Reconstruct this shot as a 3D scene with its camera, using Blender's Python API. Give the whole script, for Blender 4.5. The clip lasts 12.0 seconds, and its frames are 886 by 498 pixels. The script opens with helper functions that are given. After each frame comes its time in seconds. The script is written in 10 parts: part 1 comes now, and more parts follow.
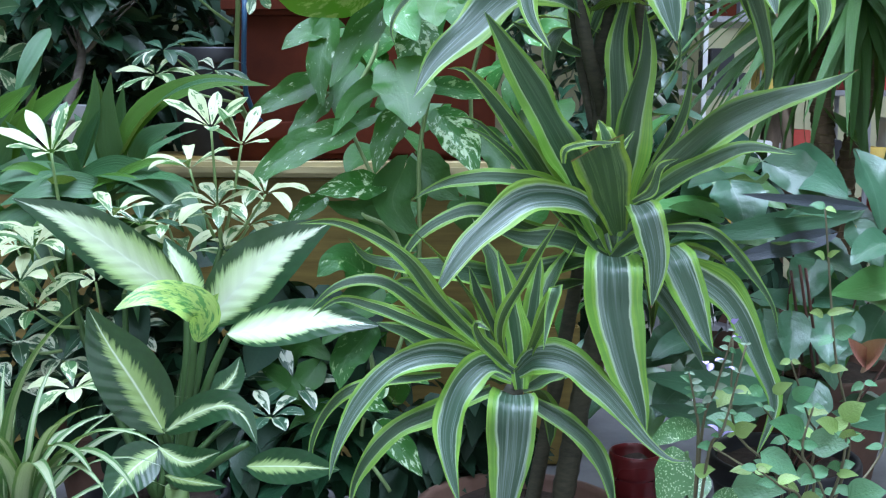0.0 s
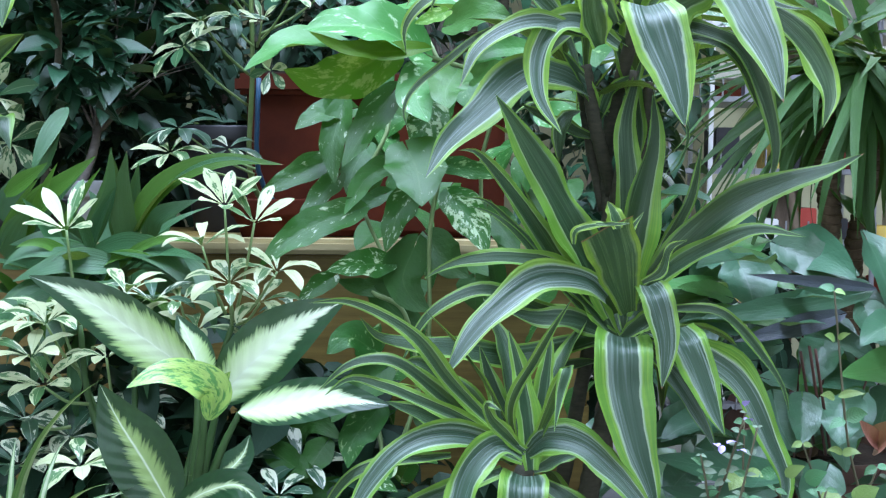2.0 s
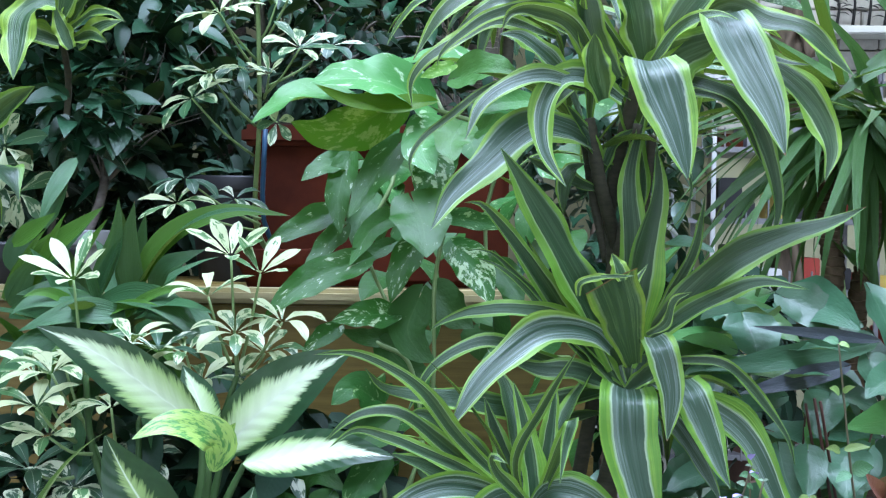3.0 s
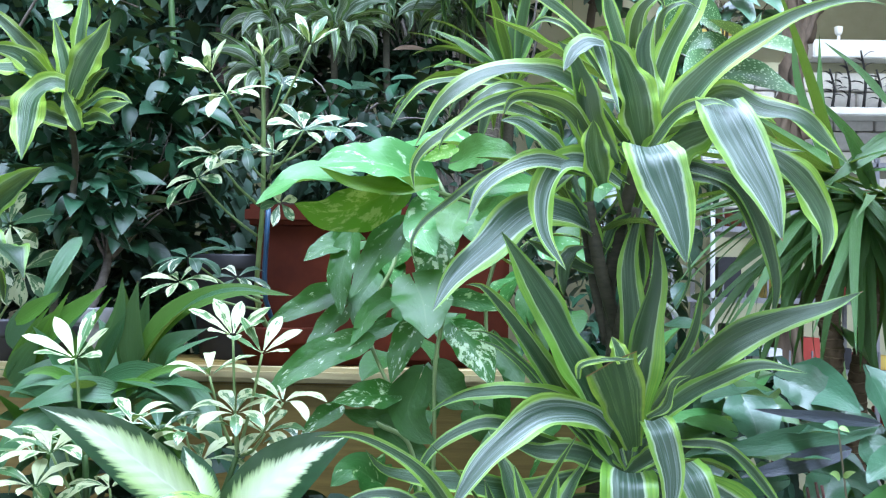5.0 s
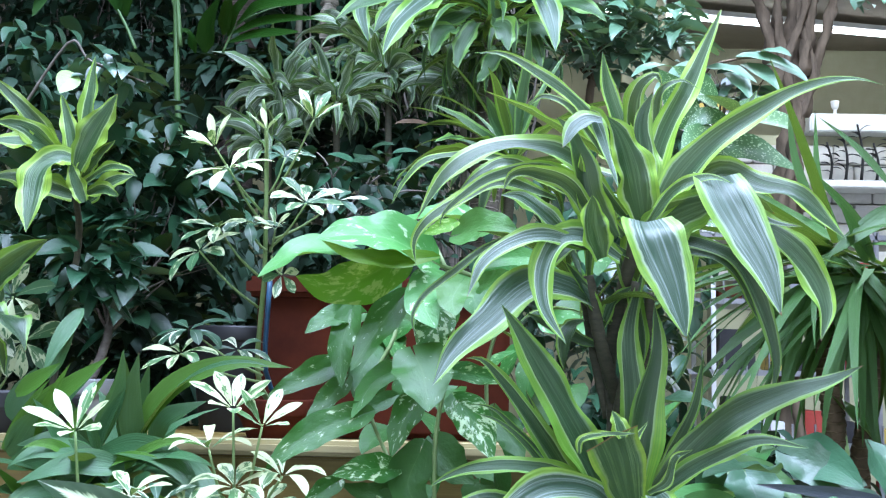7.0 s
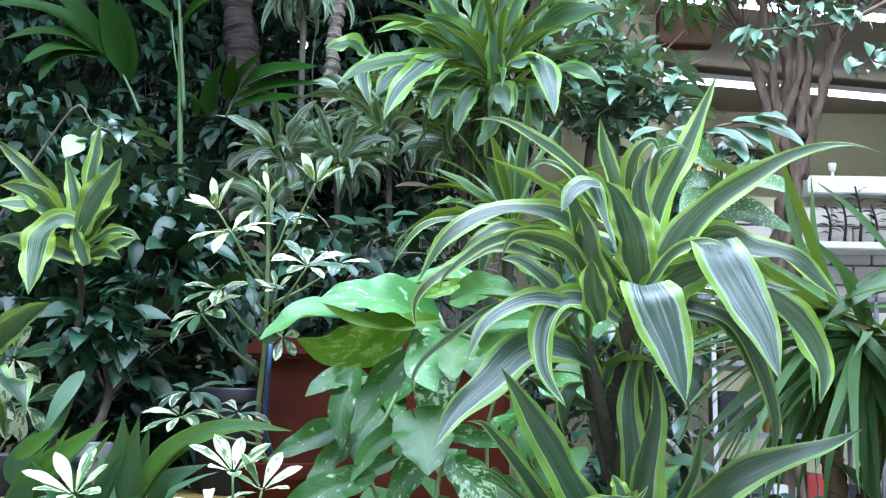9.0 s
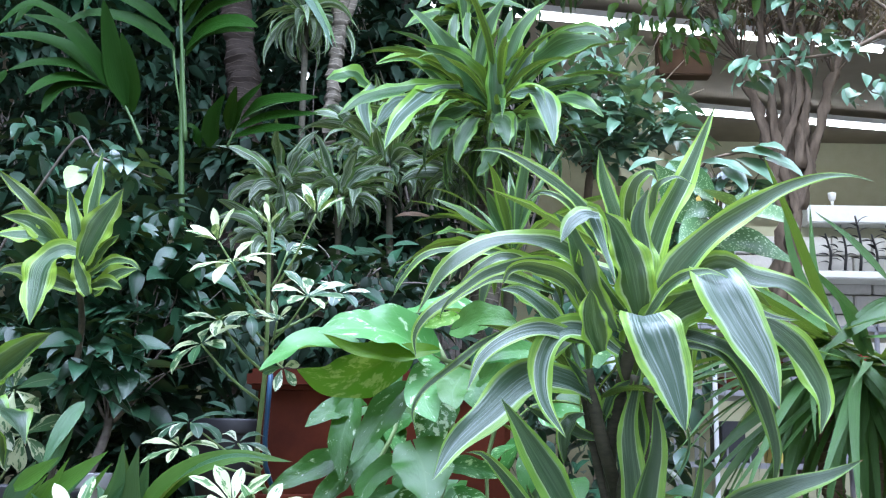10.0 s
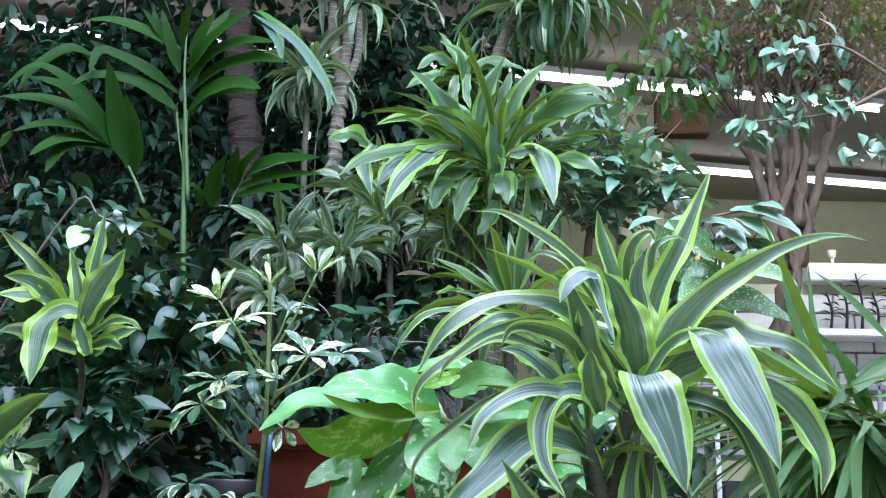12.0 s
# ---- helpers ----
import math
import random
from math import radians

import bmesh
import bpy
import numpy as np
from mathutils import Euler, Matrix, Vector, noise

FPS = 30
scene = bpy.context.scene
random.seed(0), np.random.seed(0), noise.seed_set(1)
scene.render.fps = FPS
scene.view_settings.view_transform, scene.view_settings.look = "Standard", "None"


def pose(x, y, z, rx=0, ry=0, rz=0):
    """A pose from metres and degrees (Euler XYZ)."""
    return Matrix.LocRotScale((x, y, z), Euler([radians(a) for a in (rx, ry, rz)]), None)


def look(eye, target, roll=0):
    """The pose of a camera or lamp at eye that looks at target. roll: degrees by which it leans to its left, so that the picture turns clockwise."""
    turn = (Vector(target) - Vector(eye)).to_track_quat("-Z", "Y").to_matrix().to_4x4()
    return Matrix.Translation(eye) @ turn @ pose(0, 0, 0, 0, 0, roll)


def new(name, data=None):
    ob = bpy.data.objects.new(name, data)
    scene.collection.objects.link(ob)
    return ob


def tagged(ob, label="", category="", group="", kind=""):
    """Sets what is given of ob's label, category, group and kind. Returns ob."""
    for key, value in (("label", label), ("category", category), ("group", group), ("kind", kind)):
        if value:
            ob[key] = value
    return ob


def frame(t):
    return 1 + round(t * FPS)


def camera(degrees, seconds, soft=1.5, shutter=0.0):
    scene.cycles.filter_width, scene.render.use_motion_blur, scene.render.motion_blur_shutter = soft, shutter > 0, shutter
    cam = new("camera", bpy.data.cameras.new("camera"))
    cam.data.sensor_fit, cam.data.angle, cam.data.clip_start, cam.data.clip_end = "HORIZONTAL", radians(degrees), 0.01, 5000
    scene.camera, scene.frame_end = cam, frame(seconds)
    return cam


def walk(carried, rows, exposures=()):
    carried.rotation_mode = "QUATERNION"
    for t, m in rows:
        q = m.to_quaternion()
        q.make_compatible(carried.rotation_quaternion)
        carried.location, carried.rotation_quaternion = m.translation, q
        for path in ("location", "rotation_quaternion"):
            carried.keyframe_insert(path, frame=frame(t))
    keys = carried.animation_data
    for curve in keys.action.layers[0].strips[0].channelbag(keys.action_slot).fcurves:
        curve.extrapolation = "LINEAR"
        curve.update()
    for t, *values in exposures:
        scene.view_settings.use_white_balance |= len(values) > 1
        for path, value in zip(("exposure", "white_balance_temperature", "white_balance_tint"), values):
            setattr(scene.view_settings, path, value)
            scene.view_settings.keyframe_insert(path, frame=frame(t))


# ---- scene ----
# ---- the camera and its way ----
cam = camera(45.12, 12.0, soft=1.2)
PATH = [
    (0.0, look((0.0002, 0.0003, 1.3989), (0.0003, 1.9808, 1.1206), 0.20)),
    (0.5, look((-0.0022, -0.0012, 1.3980), (0.0005, 1.9843, 1.1577), 0.29)),
    (1.0, look((-0.0030, -0.0034, 1.3995), (-0.0044, 1.9863, 1.1970), 0.39)),
    (1.5, look((-0.0043, -0.0059, 1.4027), (-0.0099, 1.9865, 1.2290), 0.43)),
    (2.0, look((-0.0053, -0.0077, 1.4052), (-0.0175, 1.9873, 1.2656), 0.53)),
    (2.5, look((-0.0068, -0.0116, 1.4077), (-0.0236, 1.9859, 1.3102), 0.61)),
    (3.0, look((-0.0078, -0.0148, 1.4095), (-0.0267, 1.9845, 1.3599), 0.68)),
    (5.0, look((-0.0094, -0.0277, 1.4164), (-0.0300, 1.9700, 1.5093), 0.99)),
    (5.5, look((-0.0099, -0.0310, 1.4181), (-0.0304, 1.9651, 1.5415), 1.02)),
    (6.0, look((-0.0100, -0.0327, 1.4188), (-0.0313, 1.9610, 1.5757), 1.06)),
    (6.5, look((-0.0098, -0.0341, 1.4188), (-0.0325, 1.9569, 1.6071), 1.10)),
    (7.0, look((-0.0096, -0.0369, 1.4193), (-0.0337, 1.9503, 1.6438), 1.16)),
    (9.0, look((-0.0093, -0.0492, 1.4209), (-0.0361, 1.9219, 1.7583), 1.18)),
    (9.5, look((-0.0090, -0.0514, 1.4217), (-0.0370, 1.9147, 1.7872), 1.20)),
    (10.0, look((-0.0084, -0.0542, 1.4214), (-0.0373, 1.9068, 1.8131), 1.16)),
    (10.5, look((-0.0079, -0.0564, 1.4211), (-0.0377, 1.9002, 1.8348), 1.16)),
    (11.0, look((-0.0072, -0.0582, 1.4222), (-0.0383, 1.8920, 1.8648), 1.15)),
    (11.5, look((-0.0067, -0.0607, 1.4221), (-0.0385, 1.8824, 1.8947), 1.11)),
    (12.0, look((-0.0067, -0.0638, 1.4226), (-0.0392, 1.8732, 1.9197), 1.12)),
]
walk(cam, PATH, exposures=((0.0, -0.12, 5820, 11), (3.0, -0.13, 5820, 11), (5.0, 0.24, 5790, 12), (7.0, 0.24, 5780, 13), (9.0, 0.13, 5800, 15), (12.0, 0.15, 5900, 17)))

# ---- world and light ----
world = bpy.data.worlds.new("sky")
scene.world = world
world.use_nodes = True
sky = world.node_tree.nodes.new("ShaderNodeTexSky")
sky.sky_type, sky.sun_disc = "NISHITA", False
sky.sun_elevation, sky.sun_rotation = radians(48), radians(200)
world.node_tree.links.new(sky.outputs[0], world.node_tree.nodes["Background"].inputs[0])
world.node_tree.nodes["Background"].inputs[1].default_value = 0.10

def area_light(name, eye, target, sx, sy, watts, colour):
    lamp = bpy.data.lights.new(name, "AREA")
    lamp.shape, lamp.size, lamp.size_y, lamp.energy, lamp.color = "RECTANGLE", sx, sy, watts, colour
    ob = new(name, lamp)
    ob.matrix_world = look(eye, target)
    return ob

# daylight through a roof light, the front window and an added roof light
area_light("roof_light_lamp", (0.1, 0.8, 5.35), (0.1, 0.81, 0.0), 3.4, 3.4, 690, (0.83, 0.94, 1.19))
area_light("front_window_lamp", (0.0, -4.9, 2.7), (0.0, 5.0, 1.9), 9.0, 3.0, 250, (0.88, 0.96, 1.08))
# added fill for the right of the hall; no opening is known there
area_light("roof_light_lamp", (3.2, 5.6, 5.35), (3.2, 5.61, 0.0), 3.4, 2.0, 230, (0.90, 0.97, 1.0))

# ---- materials ----
def graph(name):
    m = bpy.data.materials.new(name)
    m.use_nodes = True
    nt = m.node_tree
    nt.nodes.clear()
    return m, nt

class Net:
    """Short hand for a material's nodes."""
    def __init__(self, name):
        self.m, self.nt = graph(name)
    def node(self, kind):
        return self.nt.nodes.new(kind)
    def put(self, socket, value):
        if hasattr(value, "is_output"):
            self.nt.links.new(value, socket)
        else:
            socket.default_value = value
    def math(self, op, a, b=0.0, clamp=False):
        n = self.node("ShaderNodeMath")
        n.operation, n.use_clamp = op, clamp
        self.put(n.inputs[0], a)
        self.put(n.inputs[1], b)
        return n.outputs[0]
    def noise(self, vec, scale, detail=3.0, rough=0.55, w=None):
        n = self.node("ShaderNodeTexNoise")
        n.noise_dimensions = "4D" if w is not None else "3D"
        self.put(n.inputs["Vector"], vec)
        n.inputs["Scale"].default_value, n.inputs["Detail"].default_value, n.inputs["Roughness"].default_value = scale, detail, rough
        if w is not None:
            self.put(n.inputs["W"], w)
        return n.outputs["Fac"]
    def ramp(self, fac, stops, mode="LINEAR"):
        n = self.node("ShaderNodeValToRGB")
        r = n.color_ramp
        r.interpolation = mode
        while len(r.elements) < len(stops):
            r.elements.new(0.5)
        for e, (p, c) in zip(r.elements, stops):
            e.position, e.color = p, (*c, 1) if len(c) == 3 else c
        self.put(n.inputs[0], fac)
        return n.outputs[0]
    def mix(self, fac, a, b, blend="MIX"):
        n = self.node("ShaderNodeMix")
        n.data_type, n.blend_type = "RGBA", blend
        self.put(n.inputs[0], fac)
        for s, v in ((n.inputs[6], a), (n.inputs[7], b)):
            self.put(s, v if hasattr(v, "is_output") else (*v, 1))
        return n.outputs[2]
    def vec(self, x, y, z=0.0):
        n = self.node("ShaderNodeCombineXYZ")
        for s, v in zip(n.inputs, (x, y, z)):
            self.put(s, v)
        return n.outputs[0]
    def uv(self):
        t = self.node("ShaderNodeTexCoord")
        s = self.node("ShaderNodeSeparateXYZ")
        self.nt.links.new(t.outputs["UV"], s.inputs[0])
        return s.outputs[0], s.outputs[1], t
    def bump(self, height, strength, distance=0.002):
        n = self.node("ShaderNodeBump")
        n.inputs["Strength"].default_value, n.inputs["Distance"].default_value = strength, distance
        self.put(n.inputs["Height"], height)
        return n.outputs[0]
    def surface(self, colour, rough, normal=None, metal=0.0, spec=0.5, translucent=0.0, coat=0.0):
        p = self.node("ShaderNodeBsdfPrincipled")
        self.put(p.inputs["Base Color"], colour if hasattr(colour, "is_output") else (*colour, 1))
        self.put(p.inputs["Roughness"], rough)
        p.inputs["Metallic"].default_value, p.inputs["Specular IOR Level"].default_value = metal, spec
        p.inputs["Coat Weight"].default_value, p.inputs["Coat Roughness"].default_value = coat, 0.25
        if normal is not None:
            self.nt.links.new(normal, p.inputs["Normal"])
        out = self.node("ShaderNodeOutputMaterial")
        end = p.outputs[0]
        if translucent:
            t = self.node("ShaderNodeBsdfTranslucent")
            self.put(t.inputs[0], self.mix(0.6, colour, (0.30, 0.42, 0.03), "MIX"))
            mx = self.node("ShaderNodeMixShader")
            mx.inputs[0].default_value = translucent
            self.nt.links.new(end, mx.inputs[1])
            self.nt.links.new(t.outputs[0], mx.inputs[2])
            end = mx.outputs[0]
        self.nt.links.new(end, out.inputs[0])
        return self.m
    def chance(self, island=False):
        return self.node("ShaderNodeNewGeometry").outputs["Random Per Island"] if island else self.node("ShaderNodeObjectInfo").outputs["Random"]

def striped(name, dark, pale, line, edge, margin=0.62, island=False, streak=0.5, rough=0.36, trans=0.16, lines=16.0, spec=0.75, coat=0.0, dense=0.0, thread=0.25):
    """A strap leaf: dark middle with pale streaks along it, a thin pale line, then a bright margin."""
    n = Net(name)
    u, v, _ = n.uv()
    r = n.chance(island)
    a = n.math("ABSOLUTE", n.math("SUBTRACT", n.math("MULTIPLY", u, 2.0), 1.0))
    ripple = n.noise(n.vec(n.math("MULTIPLY", v, 11.0), n.math("ROUND", u), n.math("MULTIPLY", r, 61)), 1.0, 2)
    wob = n.noise(n.vec(n.math("MULTIPLY", u, 1.5), n.math("MULTIPLY", v, 3.0), n.math("MULTIPLY", r, 50)), 1.0, 2)
    side = n.noise(n.vec(n.math("ROUND", u), n.math("MULTIPLY", r, 90), 3.0), 1.0, 0)
    a2 = n.math("ADD", n.math("ADD", a, n.math("MULTIPLY", n.math("SUBTRACT", ripple, 0.5), 0.12)), n.math("ADD", n.math("MULTIPLY", n.math("SUBTRACT", wob, 0.5), 0.36), n.math("ADD", n.math("MULTIPLY", n.math("SUBTRACT", side, 0.5), 1.1), n.math("MULTIPLY", n.math("SUBTRACT", r, 0.5), 0.14))))
    st = n.noise(n.vec(n.math("MULTIPLY", u, lines), n.math("MULTIPLY", v, 0.7), n.math("MULTIPLY", r, 37)), 1.0, 2, 0.7)
    fine = n.noise(n.vec(n.math("MULTIPLY", u, 36.0), n.math("MULTIPLY", v, 1.5), n.math("MULTIPLY", r, 11)), 1.0, 1)
    st2 = n.math("MULTIPLY", n.ramp(n.math("ADD", st, dense), [(0.48, (0, 0, 0)), (0.54, (0.20,) * 3), (0.58, (1, 1, 1)), (0.63, (0.15,) * 3), (0.72, (0.8,) * 3)]), n.math("ADD", 0.22, n.math("MULTIPLY", a, 0.85)), True)
    core = n.mix(st2, n.mix(wob, dark, tuple(0.92 * x + 0.08 * y for x, y in zip(dark, pale))), pale)
    thin = n.noise(n.vec(n.math("MULTIPLY", u, 17.0), n.math("MULTIPLY", v, 1.0), n.math("MULTIPLY", r, 23)), 1.0, 1)
    core = n.mix(n.math("MULTIPLY", n.ramp(thin, [(0.58, (0, 0, 0)), (0.66, (1, 1, 1))]), thread), core, pale)
    core = n.mix(n.math("MULTIPLY", n.ramp(fine, [(0.40, (0, 0, 0)), (0.62, (1, 1, 1))]), streak), core, dark)
    col = n.mix(n.math("MULTIPLY", n.ramp(a2, [(margin - 0.08, (0, 0, 0)), (margin - 0.04, (1, 1, 1))]), n.ramp(side, [(0.36, (0.2,) * 3), (0.58, (1, 1, 1))])), core, line)
    col = n.mix(n.ramp(a2, [(margin - 0.04, (0, 0, 0)), (margin + 0.06, (1, 1, 1))]), col, n.mix(n.math("MULTIPLY", n.ramp(thin, [(0.42, (1, 1, 1)), (0.56, (0, 0, 0))]), 0.55), n.mix(ripple, tuple(x * 0.55 for x in edge), tuple(x * 1.3 for x in edge)), tuple(x * f for x, f in zip(edge, (0.40, 0.62, 0.6)))))
    hue = n.node("ShaderNodeHueSaturation")
    n.put(hue.inputs["Value"], n.math("ADD", 0.82, n.math("MULTIPLY", r, 0.36)))
    n.put(hue.inputs["Color"], col)
    tip = n.math("GREATER_THAN", v, n.math("ADD", 0.975, n.math("MULTIPLY", r, 0.05)))
    col = n.mix(tip, hue.outputs[0], (0.16, 0.09, 0.04))
    return n.surface(col, n.math("ADD", rough, n.math("MULTIPLY", st, 0.15)), n.bump(n.math("ADD", st, n.math("MULTIPLY", fine, 0.8)), 0.45, 0.003), spec=spec, translucent=trans, coat=coat)

def broadleaf(name, base, vein, other=None, amount=0.5, side=9.0, rough=0.34, trans=0.14, island=False, blot=3.0, vary=0.5, mid=0.05, spec=0.75, show=0.12, relief=0.42):
    """A broad leaf with a midrib, slanting side veins and, if other is given, blotches of it along the veins."""
    n = Net(name)
    u, v, _ = n.uv()
    r = n.chance(island)
    a = n.math("ABSOLUTE", n.math("SUBTRACT", n.math("MULTIPLY", u, 2.0), 1.0))
    slant = n.math("SUBTRACT", v, n.math("MULTIPLY", a, 0.22))
    wave = n.math("ABSOLUTE", n.math("SINE", n.math("MULTIPLY", slant, side * math.pi)))
    veins = n.ramp(wave, [(0.0, (1, 1, 1)), (0.16, (0, 0, 0))])
    rib = n.ramp(a, [(0.0, (1, 1, 1)), (mid, (0, 0, 0))])
    big = n.noise(n.vec(n.math("MULTIPLY", u, 2.0), n.math("MULTIPLY", v, 2.0), n.math("MULTIPLY", r, 60)), 1.0, 3)
    col = n.mix(big, base, tuple(x * 1.5 for x in base))
    if other:
        b = n.noise(n.vec(n.math("MULTIPLY", a, blot), n.math("MULTIPLY", slant, blot * 3.2), n.math("MULTIPLY", n.math("ADD", r, n.math("ROUND", u)), 43)), 1.0, 5, 0.65)
        k = n.math("ADD", b, n.math("MULTIPLY", n.math("SUBTRACT", r, 0.5), 0.16))
        dots = n.noise(n.vec(n.math("MULTIPLY", u, 16.0), n.math("MULTIPLY", v, 18.0), n.math("MULTIPLY", r, 80)), 1.0, 2)
        k = n.math("MAXIMUM", k, n.math("SUBTRACT", dots, 0.16))
        col = n.mix(n.ramp(k, [(amount, (0, 0, 0)), (amount + 0.06, (1, 1, 1))]), col, other)
    col = n.mix(n.math("MULTIPLY", veins, show), col, vein)
    col = n.mix(n.math("MULTIPLY", rib, 0.7), col, vein)
    hue = n.node("ShaderNodeHueSaturation")
    n.put(hue.inputs["Value"], n.math("ADD", 1.0 - vary / 2, n.math("MULTIPLY", r, vary)))
    n.put(hue.inputs["Hue"], n.math("ADD", 0.49, n.math("MULTIPLY", n.chance(island), 0.02)))
    n.put(hue.inputs["Color"], col)
    h = n.math("ADD", n.math("MULTIPLY", wave, 0.12), n.math("MULTIPLY", big, 0.8))
    return n.surface(hue.outputs[0], n.math("ADD", rough, n.math("MULTIPLY", big, 0.12)), n.bump(n.math("ADD", h, n.math("MULTIPLY", n.noise(n.vec(n.math("MULTIPLY", u, 14.0), n.math("MULTIPLY", v, 14.0), r), 1.0, 3), 0.5)), relief, 0.004), spec=spec, translucent=trans)

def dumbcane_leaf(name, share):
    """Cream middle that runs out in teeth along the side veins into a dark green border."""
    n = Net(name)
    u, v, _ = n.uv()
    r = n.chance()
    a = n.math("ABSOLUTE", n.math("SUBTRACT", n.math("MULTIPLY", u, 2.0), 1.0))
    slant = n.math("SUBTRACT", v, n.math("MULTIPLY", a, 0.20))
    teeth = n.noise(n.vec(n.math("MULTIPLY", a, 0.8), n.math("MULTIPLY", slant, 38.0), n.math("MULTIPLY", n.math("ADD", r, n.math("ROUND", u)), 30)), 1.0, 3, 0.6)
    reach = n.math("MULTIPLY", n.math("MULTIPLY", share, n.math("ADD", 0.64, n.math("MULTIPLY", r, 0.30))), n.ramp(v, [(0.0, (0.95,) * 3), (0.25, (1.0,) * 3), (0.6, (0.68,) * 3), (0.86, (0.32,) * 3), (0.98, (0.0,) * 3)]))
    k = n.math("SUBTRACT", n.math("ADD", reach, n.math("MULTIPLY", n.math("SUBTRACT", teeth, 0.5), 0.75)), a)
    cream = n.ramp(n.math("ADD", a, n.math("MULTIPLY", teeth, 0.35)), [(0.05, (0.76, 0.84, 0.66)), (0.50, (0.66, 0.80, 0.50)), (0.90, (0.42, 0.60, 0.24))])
    # small shares get greener cream, which paints in the shade of low leaves
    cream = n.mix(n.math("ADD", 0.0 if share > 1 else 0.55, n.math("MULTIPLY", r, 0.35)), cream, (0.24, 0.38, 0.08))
    fleck = n.noise(n.vec(n.math("MULTIPLY", u, 9.0), n.math("MULTIPLY", v, 16.0), n.math("MULTIPLY", r, 9)), 1.0, 3)
    dark = n.mix(fleck, (0.008, 0.034, 0.014), (0.028, 0.080, 0.030))
    col = n.mix(n.ramp(k, [(-0.06, (0, 0, 0)), (0.02, (0.22,) * 3), (0.10, (0.62,) * 3), (0.22, (1, 1, 1))]), dark, cream)
    col = n.mix(n.ramp(a, [(0.0, (1, 1, 1)), (0.05, (0, 0, 0))]), col, (0.72, 0.82, 0.62))
    return n.surface(col, 0.34, n.bump(n.math("ADD", n.math("SINE", n.math("MULTIPLY", slant, 60.0)), fleck), 0.09, 0.003), spec=0.45, translucent=0.15)

def umbrella_leaf(name, green, cream, share, island=False):
    """A leaflet with an irregular cream margin round a green heart."""
    n = Net(name)
    u, v, _ = n.uv()
    r = n.chance(island)
    a = n.math("ABSOLUTE", n.math("SUBTRACT", n.math("MULTIPLY", u, 2.0), 1.0))
    b = n.noise(n.vec(n.math("MULTIPLY", u, 2.4), n.math("MULTIPLY", v, 2.8), n.math("MULTIPLY", r, 70)), 1.0, 3, 0.6)
    k = n.math("ADD", n.math("ADD", n.math("MULTIPLY", a, 0.24), n.math("MULTIPLY", n.math("SUBTRACT", b, 0.5), 1.5)), n.math("SUBTRACT", n.math("MULTIPLY", r, 0.6), 0.3))
    col = n.mix(n.ramp(k, [(share, (0, 0, 0)), (share + 0.05, (1, 1, 1))]), green, cream)
    col = n.mix(n.ramp(a, [(0.0, (1, 1, 1)), (0.07, (0, 0, 0))]), col, tuple(0.6 * x + 0.4 * y for x, y in zip(cream, green)))
    return n.surface(col, 0.40, n.bump(b, 0.2), translucent=0.15)

def speckled_leaf(name, base, spot, scale):
    n = Net(name)
    u, v, t = n.uv()
    r = n.chance()
    vo = n.node("ShaderNodeTexVoronoi")
    n.put(vo.inputs["Vector"], n.vec(u, n.math("MULTIPLY", v, 2.2), r))
    vo.inputs["Scale"].default_value = scale
    b = n.noise(n.vec(u, n.math("MULTIPLY", v, 2.0), r), scale * 0.6, 4)
    k = n.math("ADD", vo.outputs["Distance"], n.math("SUBTRACT", b, 0.5))
    col = n.mix(n.ramp(k, [(0.22, (1, 1, 1)), (0.34, (0, 0, 0))]), base, spot)
    return n.surface(col, 0.4, n.bump(b, 0.2), translucent=0.12)

def plain(name, a, b, scale=30.0, rough=0.6, stretch=(1, 1, 1), bump=0.3, metal=0.0, spec=0.4, second=4.0):
    """Two tones mixed by fine grain and broad stains, in object space."""
    n = Net(name)
    t = n.node("ShaderNodeTexCoord")
    mp = n.node("ShaderNodeMapping")
    mp.inputs["Scale"].default_value = stretch
    n.nt.links.new(t.outputs["Object"], mp.inputs[0])
    g = n.noise(mp.outputs[0], scale, 5, 0.65)
    s = n.noise(mp.outputs[0], second, 3)
    k = n.math("ADD", n.math("MULTIPLY", g, 0.6), n.math("MULTIPLY", s, 0.5))
    col = n.ramp(k, [(0.35, a), (0.72, b)])
    return n.surface(col, n.math("ADD", rough - 0.08, n.math("MULTIPLY", s, 0.16)), n.bump(g, bump, 0.003), metal=metal, spec=spec)

def ringed_bark(name, dark, light, ring, pitch):
    """Bark with leaf-scar rings round the trunk."""
    n = Net(name)
    t = n.node("ShaderNodeTexCoord")
    s = n.node("ShaderNodeSeparateXYZ")
    n.nt.links.new(t.outputs["Object"], s.inputs[0])
    g = n.noise(t.outputs["Object"], 40.0, 5, 0.65)
    big = n.noise(t.outputs["Object"], 7.0, 3)
    z = n.math("ADD", n.math("DIVIDE", s.outputs[2], pitch), n.math("MULTIPLY", big, 3.2))
    saw = n.math("FRACT", z)
    line = n.ramp(saw, [(0.0, (1, 1, 1)), (0.10, (0.5,) * 3), (0.16, (0, 0, 0)), (0.97, (0, 0, 0)), (1.0, (1, 1, 1))])
    col = n.mix(g, dark, light)
    col = n.mix(n.math("MULTIPLY", line, n.math("MULTIPLY", g, n.math("MULTIPLY", big, 2.2))), col, ring)
    return n.surface(col, 0.85, n.bump(n.math("ADD", line, g), 0.8, 0.006), spec=0.3)

